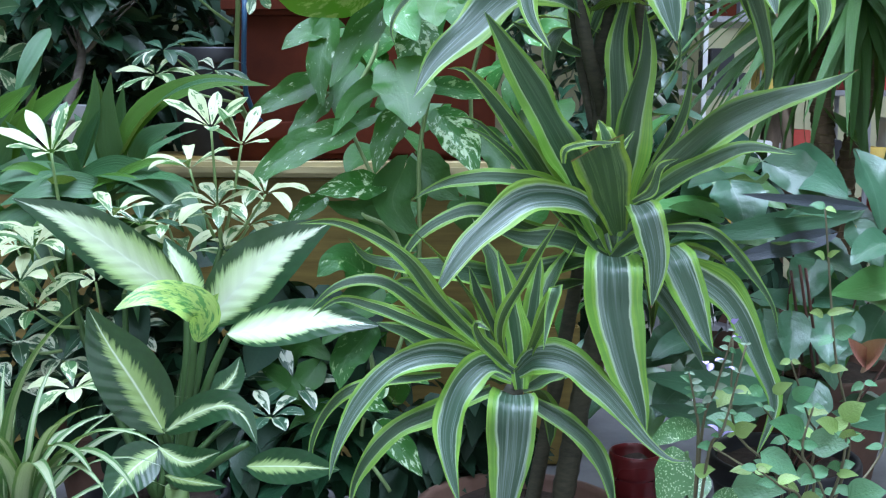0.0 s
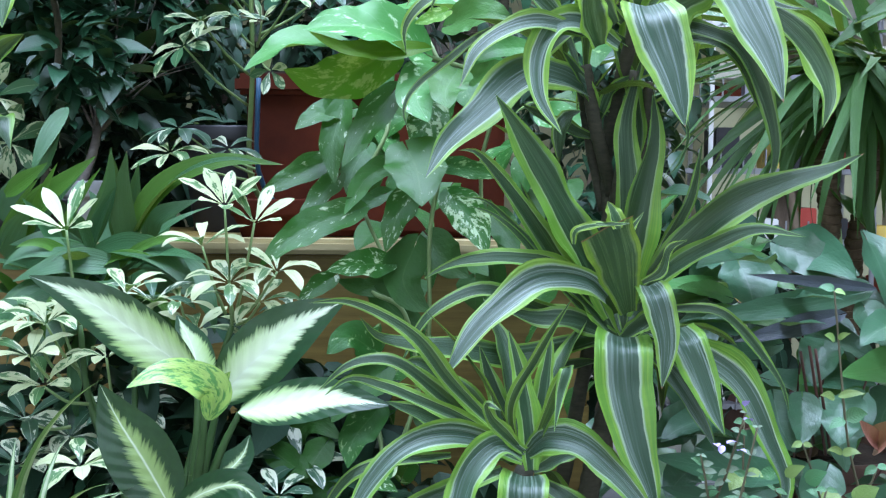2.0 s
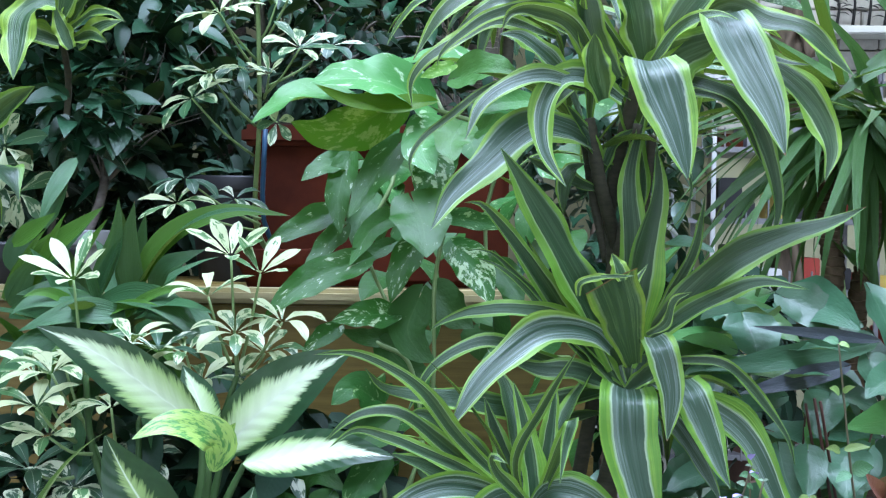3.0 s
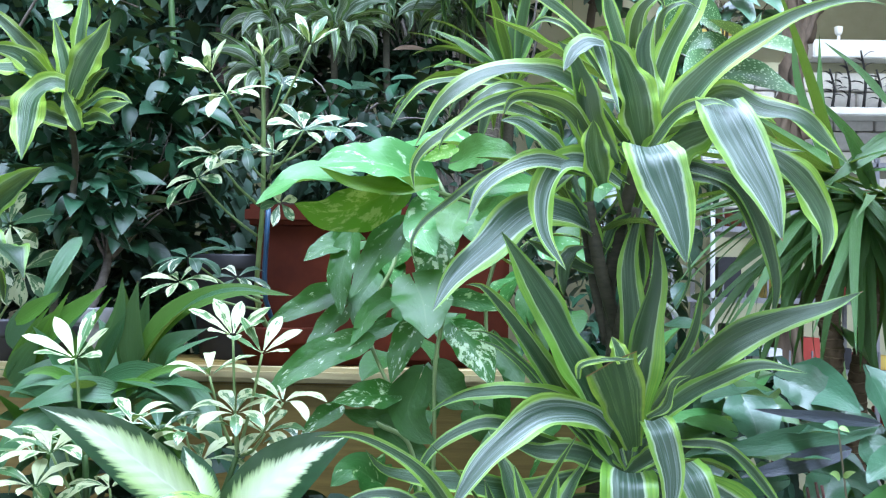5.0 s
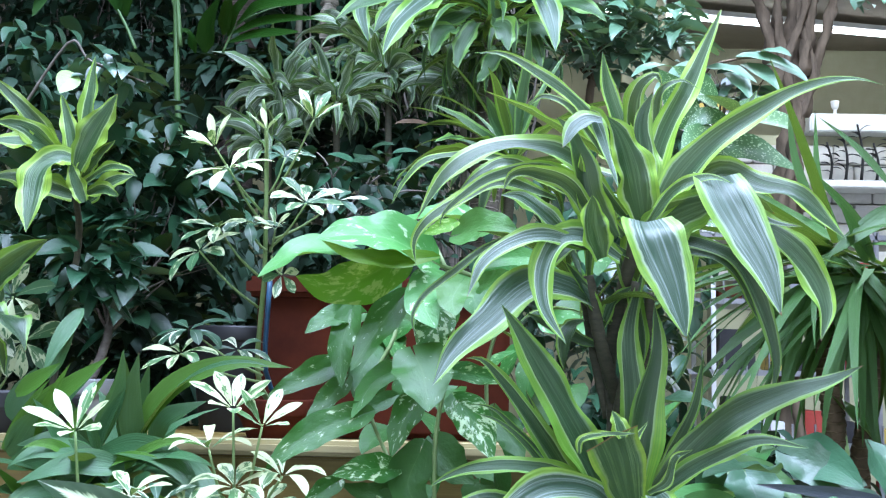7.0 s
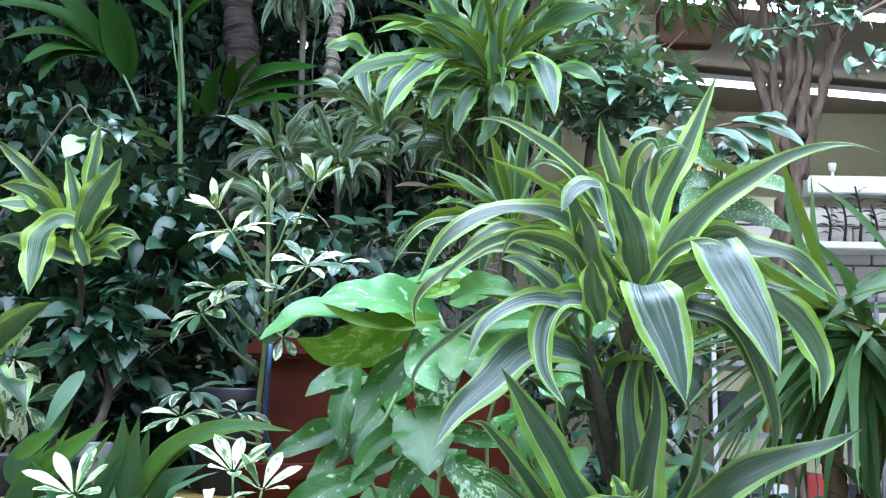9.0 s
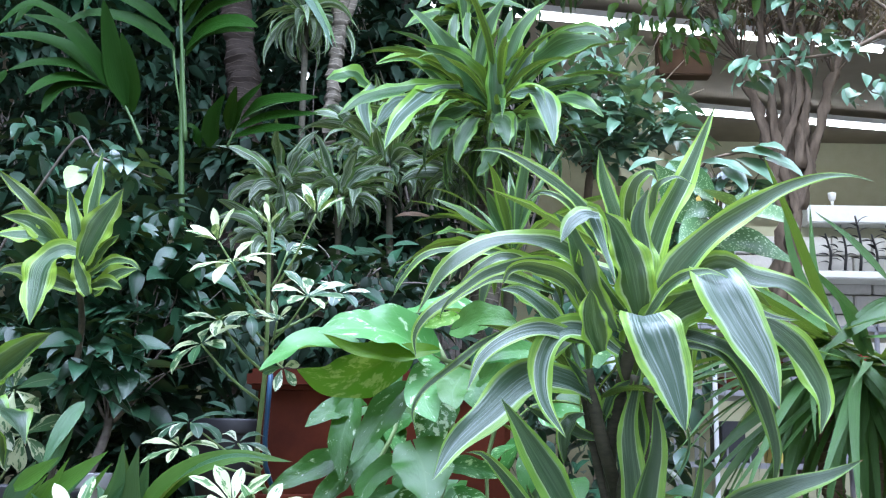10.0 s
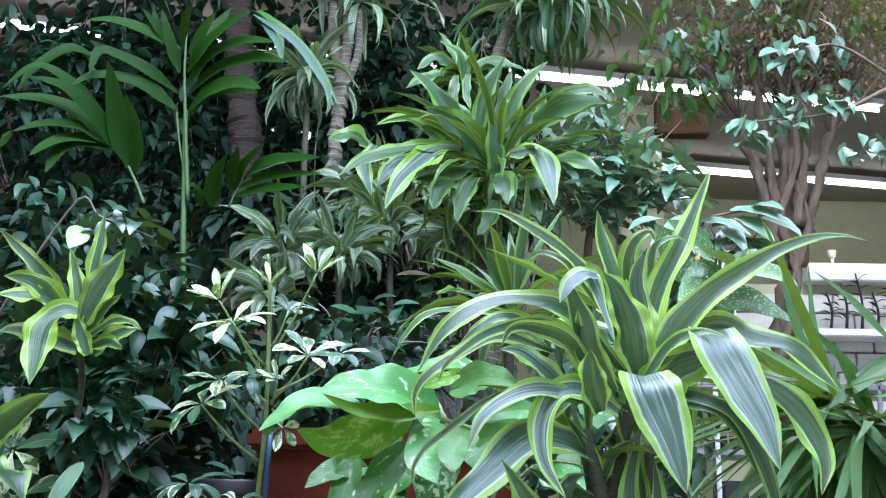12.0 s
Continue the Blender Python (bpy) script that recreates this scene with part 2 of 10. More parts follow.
def glowing(name, colour, strength):
    n = Net(name)
    e = n.node("ShaderNodeEmission")
    e.inputs[0].default_value, e.inputs[1].default_value = (*colour, 1), strength
    o = n.node("ShaderNodeOutputMaterial")
    n.nt.links.new(e.outputs[0], o.inputs[0])
    return n.m

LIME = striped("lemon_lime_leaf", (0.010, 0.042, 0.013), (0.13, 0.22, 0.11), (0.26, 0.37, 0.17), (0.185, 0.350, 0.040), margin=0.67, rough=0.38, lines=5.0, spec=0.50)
# top crown copy: light from above is put into its brighter margin
LIME_TOP = striped("lemon_lime_leaf_painted_lit", (0.012, 0.046, 0.012), (0.14, 0.24, 0.11), (0.38, 0.50, 0.26), (0.28, 0.47, 0.055), margin=0.69, rough=0.36, lines=5.0, spec=0.46, trans=0.18, coat=0.12)
# hanging copy: bluish sky sheen is put into the pale streaks
LIME_HANG = striped("lemon_lime_leaf_painted_sheen", (0.018, 0.058, 0.027), (0.38, 0.47, 0.41), (0.42, 0.52, 0.36), (0.24, 0.42, 0.055), margin=0.67, rough=0.36, lines=6.0, spec=0.55, dense=0.02, thread=0.4)
# dimmer copy: shade is put into the margin, sheen into the pale streaks
LIME_LOW = striped("lemon_lime_leaf_painted_dim", (0.018, 0.054, 0.026), (0.30, 0.38, 0.32), (0.36, 0.46, 0.30), (0.165, 0.325, 0.036), margin=0.68, rough=0.37, lines=6.0, spec=0.5, thread=0.4)
LIME_WIDE = striped("lemon_leaf_wide_margin", (0.018, 0.058, 0.020), (0.16, 0.26, 0.10), (0.36, 0.48, 0.20), (0.22, 0.35, 0.035), margin=0.62, rough=0.36, spec=0.4)
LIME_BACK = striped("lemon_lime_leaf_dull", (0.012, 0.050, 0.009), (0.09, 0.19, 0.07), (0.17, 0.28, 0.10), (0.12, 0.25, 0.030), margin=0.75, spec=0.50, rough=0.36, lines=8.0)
WHITE_STRIPE = striped("white_striped_leaf", (0.018, 0.058, 0.020), (0.56, 0.63, 0.50), (0.58, 0.65, 0.52), (0.13, 0.24, 0.065), margin=0.68, lines=6.0, dense=0.06, spec=0.55, thread=0.7, streak=0.3)
YUCCA = striped("yucca_leaf", (0.034, 0.100, 0.018), (0.062, 0.150, 0.036), (0.06, 0.15, 0.03), (0.048, 0.125, 0.024), margin=0.9, rough=0.42, spec=0.45)
SPIDER = striped("spider_leaf", (0.30, 0.37, 0.20), (0.46, 0.50, 0.34), (0.12, 0.20, 0.08), (0.09, 0.19, 0.05), margin=0.50, lines=5.0)
DARK_STRAP = striped("cast_iron_leaf", (0.028, 0.092, 0.030), (0.055, 0.145, 0.055), (0.05, 0.13, 0.04), (0.045, 0.13, 0.035), margin=0.93, rough=0.40, spec=0.5)
CAST_BRIGHT = striped("cast_iron_leaf_young", (0.055, 0.150, 0.015), (0.085, 0.195, 0.030), (0.09, 0.21, 0.03), (0.08, 0.19, 0.02), margin=0.93, rough=0.42, spec=0.35)
# low leaves: narrower cream of their own, with shade put into its colour
DUMBCANE_SHADE = dumbcane_leaf("dumbcane_leaf_painted_shade", 0.55)
POTHOS = broadleaf("pothos_leaf", (0.020, 0.088, 0.011), (0.07, 0.17, 0.04), (0.42, 0.54, 0.30), 0.585, 7.0, rough=0.36, trans=0.20, spec=0.34, blot=2.4, show=0.12)
# cream-mottled leaves; sky sheen on the top ones is put into the pale base
POTHOS_PALE = broadleaf("pothos_leaf_pale", (0.055, 0.170, 0.038), (0.15, 0.29, 0.11), (0.40, 0.54, 0.32), 0.65, 7.0, rough=0.38, trans=0.2, spec=0.42, blot=2.2, vary=0.4, show=0.3)
# underside lit from behind: its yellow-green glow is put into the base
POTHOS_YOUNG = broadleaf("pothos_leaf_backlit_tone", (0.065, 0.165, 0.007), (0.13, 0.25, 0.03), (0.26, 0.35, 0.08), 0.60, 7.0, rough=0.40, trans=0.42, blot=2.4, spec=0.35)
# fewer and duller blotches than the main pothos leaf
POTHOS_DARK = broadleaf("pothos_leaf_fewer_marks", (0.024, 0.090, 0.015), (0.07, 0.16, 0.04), (0.24, 0.36, 0.14), 0.64, 7.0, rough=0.42, spec=0.3, blot=2.4)
ANTHURIUM = broadleaf("anthurium_leaf", (0.038, 0.104, 0.052), (0.11, 0.20, 0.12), None, 0.5, 6.0, rough=0.34, spec=0.8, vary=0.7, show=0.3)
ANTHURIUM_PALE = broadleaf("anthurium_leaf_young", (0.075, 0.20, 0.055), (0.15, 0.28, 0.09), None, 0.5, 6.0, rough=0.26, spec=0.9, trans=0.3, vary=0.5)
ANTHURIUM_DARK = broadleaf("anthurium_leaf_purple", (0.030, 0.036, 0.044), (0.08, 0.09, 0.10), None, 0.5, 6.0, rough=0.30, spec=0.8, vary=0.5, show=0.4)
DUMBCANE_YOUNG = broadleaf("dumbcane_leaf_young", (0.070, 0.20, 0.045), (0.30, 0.44, 0.14), (0.36, 0.52, 0.12), 0.50, 8.0, rough=0.34, trans=0.25)
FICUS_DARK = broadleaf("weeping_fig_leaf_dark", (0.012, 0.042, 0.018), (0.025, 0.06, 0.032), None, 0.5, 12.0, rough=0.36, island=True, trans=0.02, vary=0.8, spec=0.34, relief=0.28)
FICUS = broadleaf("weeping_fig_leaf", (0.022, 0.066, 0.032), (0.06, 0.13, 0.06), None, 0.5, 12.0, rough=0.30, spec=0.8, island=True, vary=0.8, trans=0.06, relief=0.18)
# bluish sky sheen is put into this pale base colour
FICUS_LIGHT = broadleaf("weeping_fig_leaf_painted_sheen", (0.068, 0.140, 0.080), (0.10, 0.19, 0.11), None, 0.5, 12.0, rough=0.36, spec=0.8, island=True, vary=0.7, trans=0.10, relief=0.18)
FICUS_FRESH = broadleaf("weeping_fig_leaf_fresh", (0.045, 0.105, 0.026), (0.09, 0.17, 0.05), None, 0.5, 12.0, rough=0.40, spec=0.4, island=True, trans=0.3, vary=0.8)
# near-black leaf: the deep shade of gaps is put into its colour
DEEP = broadleaf("painted_shade_leaf", (0.011, 0.029, 0.015), (0.022, 0.048, 0.025), None, 0.5, 10.0, rough=0.5, island=True, trans=0.02, vary=0.9, spec=0.22, relief=0.15)
DRY = broadleaf("dry_leaf", (0.13, 0.083, 0.052), (0.19, 0.13, 0.08), None, 0.5, 10.0, rough=0.7, island=True, trans=0.1, vary=0.9)
PALM = striped("palm_leaflet", (0.007, 0.034, 0.002), (0.013, 0.046, 0.004), (0.016, 0.052, 0.005), (0.009, 0.037, 0.003), margin=0.95, rough=0.46, spec=0.12, trans=0.05)
# pale undersides; gloss on the overhanging leaflets is put into the colour too
PALM_PALE = striped("palm_leaflet_pale_gloss", (0.035, 0.080, 0.045), (0.055, 0.105, 0.065), (0.05, 0.10, 0.06), (0.035, 0.08, 0.045), margin=0.95, rough=0.42, spec=0.4, trans=0.05)
SHRUB = broadleaf("shrub_leaf", (0.17, 0.27, 0.07), (0.26, 0.36, 0.12), None, 0.5, 7.0, rough=0.45, island=False, vary=0.6)
SHRUB_GREEN = broadleaf("shrub_leaf_green", (0.045, 0.14, 0.05), (0.10, 0.22, 0.08), None, 0.5, 7.0, rough=0.42, vary=0.5)
DUMBCANE = dumbcane_leaf("dumbcane_leaf", 1.2)
UMBRELLA = umbrella_leaf("umbrella_leaflet", (0.06, 0.15, 0.05), (0.46, 0.52, 0.29), -0.26)
UMBRELLA_HALF = umbrella_leaf("umbrella_leaflet_half", (0.04, 0.115, 0.045), (0.42, 0.48, 0.27), 0.10)
UMBRELLA_GREEN = umbrella_leaf("umbrella_leaflet_green", (0.028, 0.085, 0.045), (0.55, 0.60, 0.42), 0.30)
SPECKLED = speckled_leaf("speckled_leaf", (0.05, 0.13, 0.04), (0.36, 0.48, 0.25), 16.0)
STEM = plain("green_stem", (0.032, 0.080, 0.020), (0.075, 0.140, 0.042), 40, 0.5, (1, 1, 0.2))
STEM_PALE = plain("pale_green_stem", (0.13, 0.22, 0.07), (0.24, 0.33, 0.13), 40, 0.5, (1, 1, 0.2))
STEM_BROWN = plain("brown_green_stem", (0.07, 0.06, 0.03), (0.14, 0.13, 0.07), 40, 0.6, (1, 1, 0.2))
STEM_RED = plain("red_stem", (0.05, 0.024, 0.018), (0.11, 0.05, 0.035), 40, 0.5, (1, 1, 0.2))
CANE = plain("cane_bark", (0.026, 0.028, 0.017), (0.090, 0.082, 0.052), 60, 0.75, (1, 1, 3))
BARK = plain("grey_bark", (0.06, 0.052, 0.042), (0.24, 0.21, 0.18), 26, 0.85, (1, 1, 2.5), 0.8)
BARK_BROWN = plain("brown_bark", (0.060, 0.044, 0.028), (0.19, 0.14, 0.090), 34, 0.85, (1, 1, 0.25), 1.0)
CANE_BROWN = ringed_bark("yucca_cane_bark", (0.035, 0.024, 0.015), (0.19, 0.13, 0.075), (0.28, 0.20, 0.12), 0.016)
RINGED_DARK = ringed_bark("ringed_bark_dark", (0.010, 0.007, 0.005), (0.045, 0.032, 0.022), (0.075, 0.060, 0.042), 0.024)
RINGED = ringed_bark("ringed_bark", (0.040, 0.034, 0.024), (0.20, 0.175, 0.130), (0.33, 0.30, 0.23), 0.023)
TERRACOTTA = plain("terracotta", (0.040, 0.0078, 0.003), (0.085, 0.017, 0.006), 14, 0.85, spec=0.15)
BROWN_POT = plain("brown_clay", (0.085, 0.045, 0.030), (0.15, 0.085, 0.06), 18, 0.7)
RED_POT = plain("red_glaze", (0.07, 0.008, 0.009), (0.12, 0.014, 0.014), 9, 0.28, bump=0.1)
WHITE_POT = plain("white_plastic", (0.20, 0.205, 0.20), (0.29, 0.295, 0.29), 9, 0.42, bump=0.05)
BLACK_POT = plain("black_plastic", (0.010, 0.010, 0.011), (0.022, 0.022, 0.024), 30, 0.5, bump=0.1)
SOIL = plain("potting_soil", (0.012, 0.008, 0.006), (0.055, 0.036, 0.024), 55, 0.95, bump=1.0)
CREAM_WOOD = plain("cream_painted_board", (0.36, 0.30, 0.14), (0.50, 0.43, 0.23), 9, 0.55, (1, 12, 12), 0.2)
TAN_WOOD = plain("tan_wood", (0.13, 0.090, 0.020), (0.24, 0.170, 0.042), 10, 0.55, (0.8, 12, 12), 0.3)
GREY_BOARD = plain("grey_staging", (0.075, 0.075, 0.075), (0.14, 0.14, 0.138), 12, 0.7, bump=0.2)
CONCRETE = plain("concrete_floor", (0.22, 0.215, 0.20), (0.33, 0.325, 0.31), 6, 0.6, second=0.6)
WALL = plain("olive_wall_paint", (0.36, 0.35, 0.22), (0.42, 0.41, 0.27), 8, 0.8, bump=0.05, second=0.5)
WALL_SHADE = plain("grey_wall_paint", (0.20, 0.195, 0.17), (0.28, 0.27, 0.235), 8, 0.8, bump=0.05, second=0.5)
CEILING = plain("brown_ceiling_panel", (0.26, 0.22, 0.165), (0.34, 0.29, 0.22), 4, 0.8, (1, 1, 1), 0.1, second=0.7)
ORANGE = plain("orange_brown_panel", (0.055, 0.027, 0.010), (0.085, 0.042, 0.016), 6, 0.7, bump=0.05)
WHITE_PAINT = plain("white_paint", (0.66, 0.66, 0.62), (0.78, 0.78, 0.75), 12, 0.5, bump=0.05)
BLOCK = plain("whitewashed_block", (0.46, 0.44, 0.39), (0.62, 0.60, 0.55), 26, 0.8, bump=0.5)
GREY_METAL = plain("grey_metal", (0.20, 0.20, 0.21), (0.32, 0.32, 0.33), 20, 0.4, metal=0.6, bump=0.05)
BLACK_IRON = plain("black_iron", (0.012, 0.012, 0.012), (0.030, 0.028, 0.026), 30, 0.5, metal=0.3)
BLUE_STAKE = plain("blue_plastic", (0.015, 0.05, 0.10), (0.03, 0.09, 0.16), 20, 0.45, bump=0.05)
SPATHE = broadleaf("pink_brown_spathe", (0.28, 0.12, 0.09), (0.40, 0.22, 0.18), None, 0.5, 5.0, rough=0.3)
LILAC = plain("lilac_petal", (0.30, 0.24, 0.55), (0.50, 0.44, 0.72), 60, 0.6)
GREY_LEAF = broadleaf("grey_green_leaf", (0.13, 0.19, 0.12), (0.24, 0.30, 0.20), None, 0.5, 7.0, rough=0.6)
CARD_RED = plain("red_carton", (0.28, 0.03, 0.02), (0.40, 0.06, 0.04), 8, 0.6, bump=0.02)
CARD_YELLOW = plain("yellow_carton", (0.55, 0.38, 0.06), (0.65, 0.48, 0.12), 8, 0.6, bump=0.02)
CARD_GREY = plain("grey_carton", (0.22, 0.22, 0.23), (0.34, 0.34, 0.35), 8, 0.6, bump=0.02)
TUBE_LIGHT = glowing("fluorescent_tube", (0.95, 1.0, 0.98), 16.0)
WINDOW_GLASS = glowing("front_window_pane", (0.88, 0.95, 1.0), 1.0)
ROOF_GLASS = glowing("roof_light_pane", (0.85, 0.95, 1.0), 1.2)

# ---- builders ----
def sheet(name, verts, faces, material, parent=None, at=(0, 0, 0), uv=None, label="", smooth=True):
    """One mesh object; its corners are given in metres from `at`, which is in world metres."""
    me = bpy.data.meshes.new(name)
    me.from_pydata([tuple(p) for p in verts], [], faces)
    if uv is not None:
        layer = me.uv_layers.new(name="UVMap")
        index = np.empty(len(me.loops), dtype=np.int32)
        me.loops.foreach_get("vertex_index", index)
        layer.data.foreach_set("uv", np.asarray(uv, dtype=np.float32)[index].ravel())
    me.materials.append(material)
    if smooth:
        me.polygons.foreach_set("use_smooth", [True] * len(me.polygons))
    ob = new(name, me)
    if parent is not None:
        ob.parent = parent
        origin = Vector(parent.location) + (Vector(parent.parent.location) if parent.parent else Vector())
        ob.location = Vector(at) - origin
    else:
        ob.location = at
    if label:
        ob["label"] = label
    return ob

def thing(name, at, label, category, group="", kind=""):
    ob = new(name)
    ob.location = at
    return tagged(ob, label, category, group, kind)

SHAPES = {
    "strap": lambda v: (0.28 + 0.72 * np.sin(np.pi / 2 * np.clip(v / 0.5, 0, 1)) ** 1.4) * (1 - v ** 3.0),
    "drop": lambda v: (0.45 + 0.55 * np.sin(np.pi / 2 * np.clip(v / 0.28, 0, 1))) * (1 - v ** 1.75),
    "sword": lambda v: np.minimum(1, 0.55 + 2.0 * v) * (1 - v ** 2.2),
    "grass": lambda v: np.minimum(1, 0.7 + 2.0 * v) * (1 - v ** 2.5),
    "ovate": lambda v: np.sin(np.pi * np.clip(v, 0, 1) ** 0.72) ** 0.85 * (1 - 0.35 * v ** 3),
    "broad": lambda v: np.sin(np.pi * np.clip(v, 0, 1) ** 0.80) ** 0.80 * (1 - 0.25 * v ** 5),
    "belt": lambda v: (0.52 + 0.48 * np.sin(np.pi / 2 * np.clip(v / 0.5, 0, 1))) * (1 - v ** 3.6),
    "heart": lambda v: np.where(v < 0.28, np.sqrt(np.clip(1 - (1 - v / 0.28) ** 2, 0, 1)) * 0.96 + 0.04, 1) * np.cos(np.pi / 2 * np.clip((v - 0.2) / 0.8, 0, 1)) ** 0.85,
    "acute": lambda v: np.sin(np.pi * np.clip(v, 0, 1) ** 0.62) ** 0.95,
    "spoon": lambda v: np.clip(0.10 + 0.9 * np.sin(np.pi * np.clip(v, 0, 1) ** 1.45) ** 0.9, 0, 1) * np.clip((1 - v) * 9, 0, 1) ** 0.5,
    "arch": lambda v: (0.5 + 0.5 * np.sin(np.pi / 2 * np.clip(v / 0.45, 0, 1))) * (1 - v ** 2.9),
    "hang": lambda v: (0.82 + 0.18 * np.sin(np.pi / 2 * np.clip(v / 0.25, 0, 1))) * (1 - v ** 2.3),
    "spear": lambda v: (0.4 + 0.6 * np.sin(np.pi / 2 * np.clip(v / 0.25, 0, 1))) * (1 - np.clip((v - 0.2) / 0.8, 0, 1)) ** 1.1,
    "lance": lambda v: (0.35 + 0.65 * np.sin(np.pi / 2 * np.clip(v / 0.35, 0, 1))) * np.clip(1 - np.clip((v - 0.30) / 0.70, 0, 1) ** 1.5, 0, 1),
    "cut": lambda v: 0.30 + 0.70 * np.sin(np.pi / 2 * v),
    "ribbon": lambda v: np.minimum(1, 0.2 + 3.5 * v) * (1 - v ** 3) ** 0.8,
}

def leaf_grid(shape, heading, rise, length, bend, width, roll=0.0, fold=18.0, wave=0.0, seed=0, nu=6, nv=14, sweep=0.0, twist=0.0, knee=0.0):
    """Corners and uv of a leaf that leaves its base at heading (clockwise from +y) and rise, and bows down by bend along its length, or at a knee."""
    v = np.linspace(0, 1, nv + 1)
    m = (v[1:] + v[:-1]) / 2
    def bow(s):
        if not knee:
            return s ** 1.4
        low, high = 1 / (1 + math.exp(knee / 0.08)), 1 / (1 + math.exp((knee - 1) / 0.08))
        return (1 / (1 + np.exp((knee - s) / 0.08)) - low) / (high - low)
    def run(s):
        p = radians(rise) - radians(bend) * bow(s)
        h = radians(heading) + radians(sweep) * s
        return np.stack([np.cos(p) * np.sin(h), np.cos(p) * np.cos(h), np.sin(p)], -1), h
    spine = np.vstack([[0, 0, 0], np.cumsum(run(m)[0], axis=0)]) * (length / nv)
    tan, h = run(v)
    side = np.stack([np.cos(h), -np.sin(h), np.zeros_like(h)], -1)
    norm = np.cross(side, tan)
    turn = radians(roll) + radians(twist) * v ** 1.5
    c, s = np.cos(turn)[:, None], np.sin(turn)[:, None]
    side, norm = side * c + norm * s, norm * c - side * s
    half = width / 2 * SHAPES[shape](v)
    u = np.linspace(-1, 1, nu + 1)
    fo = radians(fold) * (1.2 - 0.7 * v)
    grid = spine[:, None] + side[:, None] * (u[None, :, None] * (half * np.cos(fo))[:, None, None]) \
        + norm[:, None] * (np.abs(u) ** 1.3)[None, :, None] * (half * np.sin(fo))[:, None, None]
    if wave:
        ph = seed * 1.7
        if shape in ("strap", "belt", "drop"):
            fine = np.sin(v[:, None] * (31 + 6 * math.cos(ph)) + ph * 3.1 + np.sign(u[None]) * 1.3) * np.clip(np.abs(u[None]) - 0.35, 0, 1) ** 1.5 * (0.5 + 0.5 * np.sin(v[:, None] * 5 + ph))
            grid = grid + norm[:, None] * (fine * half[:, None] * 0.30)[..., None]
            bowed = np.sin(np.pi * v) * length * (0.020 * math.sin(ph * 1.3) + 0.016 * np.sin(v * 6 + ph))
            grid = grid + side[:, None] * bowed[:, None, None]
        w = (np.sin(v[:, None] * (15 + 4 * math.sin(ph)) + ph + np.sign(u[None]) * 0.9) * (0.6 + 0.5 * np.sin(v[:, None] * 7 + ph * 2.1))) * u[None] ** 2
        grid = grid + norm[:, None] * (w * half[:, None] * wave)[..., None]
    if shape == "heart":
        grid = grid - tan[:, None] * (length * 0.20 * np.abs(u)[None] ** 1.6 * (1 - v[:, None]) ** 5)[..., None]
    uv = np.stack(np.broadcast_arrays(u[None] * 0.5 + 0.5, v[:, None]), -1)
    return grid.reshape(-1, 3), uv.reshape(-1, 2)

def grid_faces(nu, nv, start=0):
    w = nu + 1
    return [(start + j * w + i, start + j * w + i + 1, start + (j + 1) * w + i + 1, start + (j + 1) * w + i) for j in range(nv) for i in range(nu)]

COUNT = [0]
def leaf(plant, material, at, heading, rise, length, bend, width, roll=0, shape="strap", fold=18, wave=0.0, name="leaf", nu=6, nv=14, sweep=0.0, label="", knee=0.0):
    """One leaf as a part of its plant."""
    COUNT[0] += 1
    twist = 32 * math.sin(COUNT[0] * 2.3) if wave and shape == "strap" else 8 * math.sin(COUNT[0] * 2.3) if shape == "drop" else 0.0
    pts, uv = leaf_grid(shape, heading, rise, length, bend, width, roll, fold, wave, COUNT[0], nu, nv, sweep, twist, knee)
    return sheet(name, pts, grid_faces(nu, nv), material, plant, at, uv, label)

def smooth_path(points, n):
    """Points along a soft curve through the given ones."""
    p = [Vector(q) for q in points]
    p = [p[0] * 2 - p[1]] + p + [p[-1] * 2 - p[-2]]
    out = []
    spans = len(p) - 3
    for k in range(n + 1):
        s = k / n * spans
        i = min(int(s), spans - 1)
        t = s - i
        a, b, c, d = p[i:i + 4]
        out.append(0.5 * ((2 * b) + (c - a) * t + (2 * a - 5 * b + 4 * c - d) * t * t + (3 * b - a - 3 * c + d) * t ** 3))
    return out

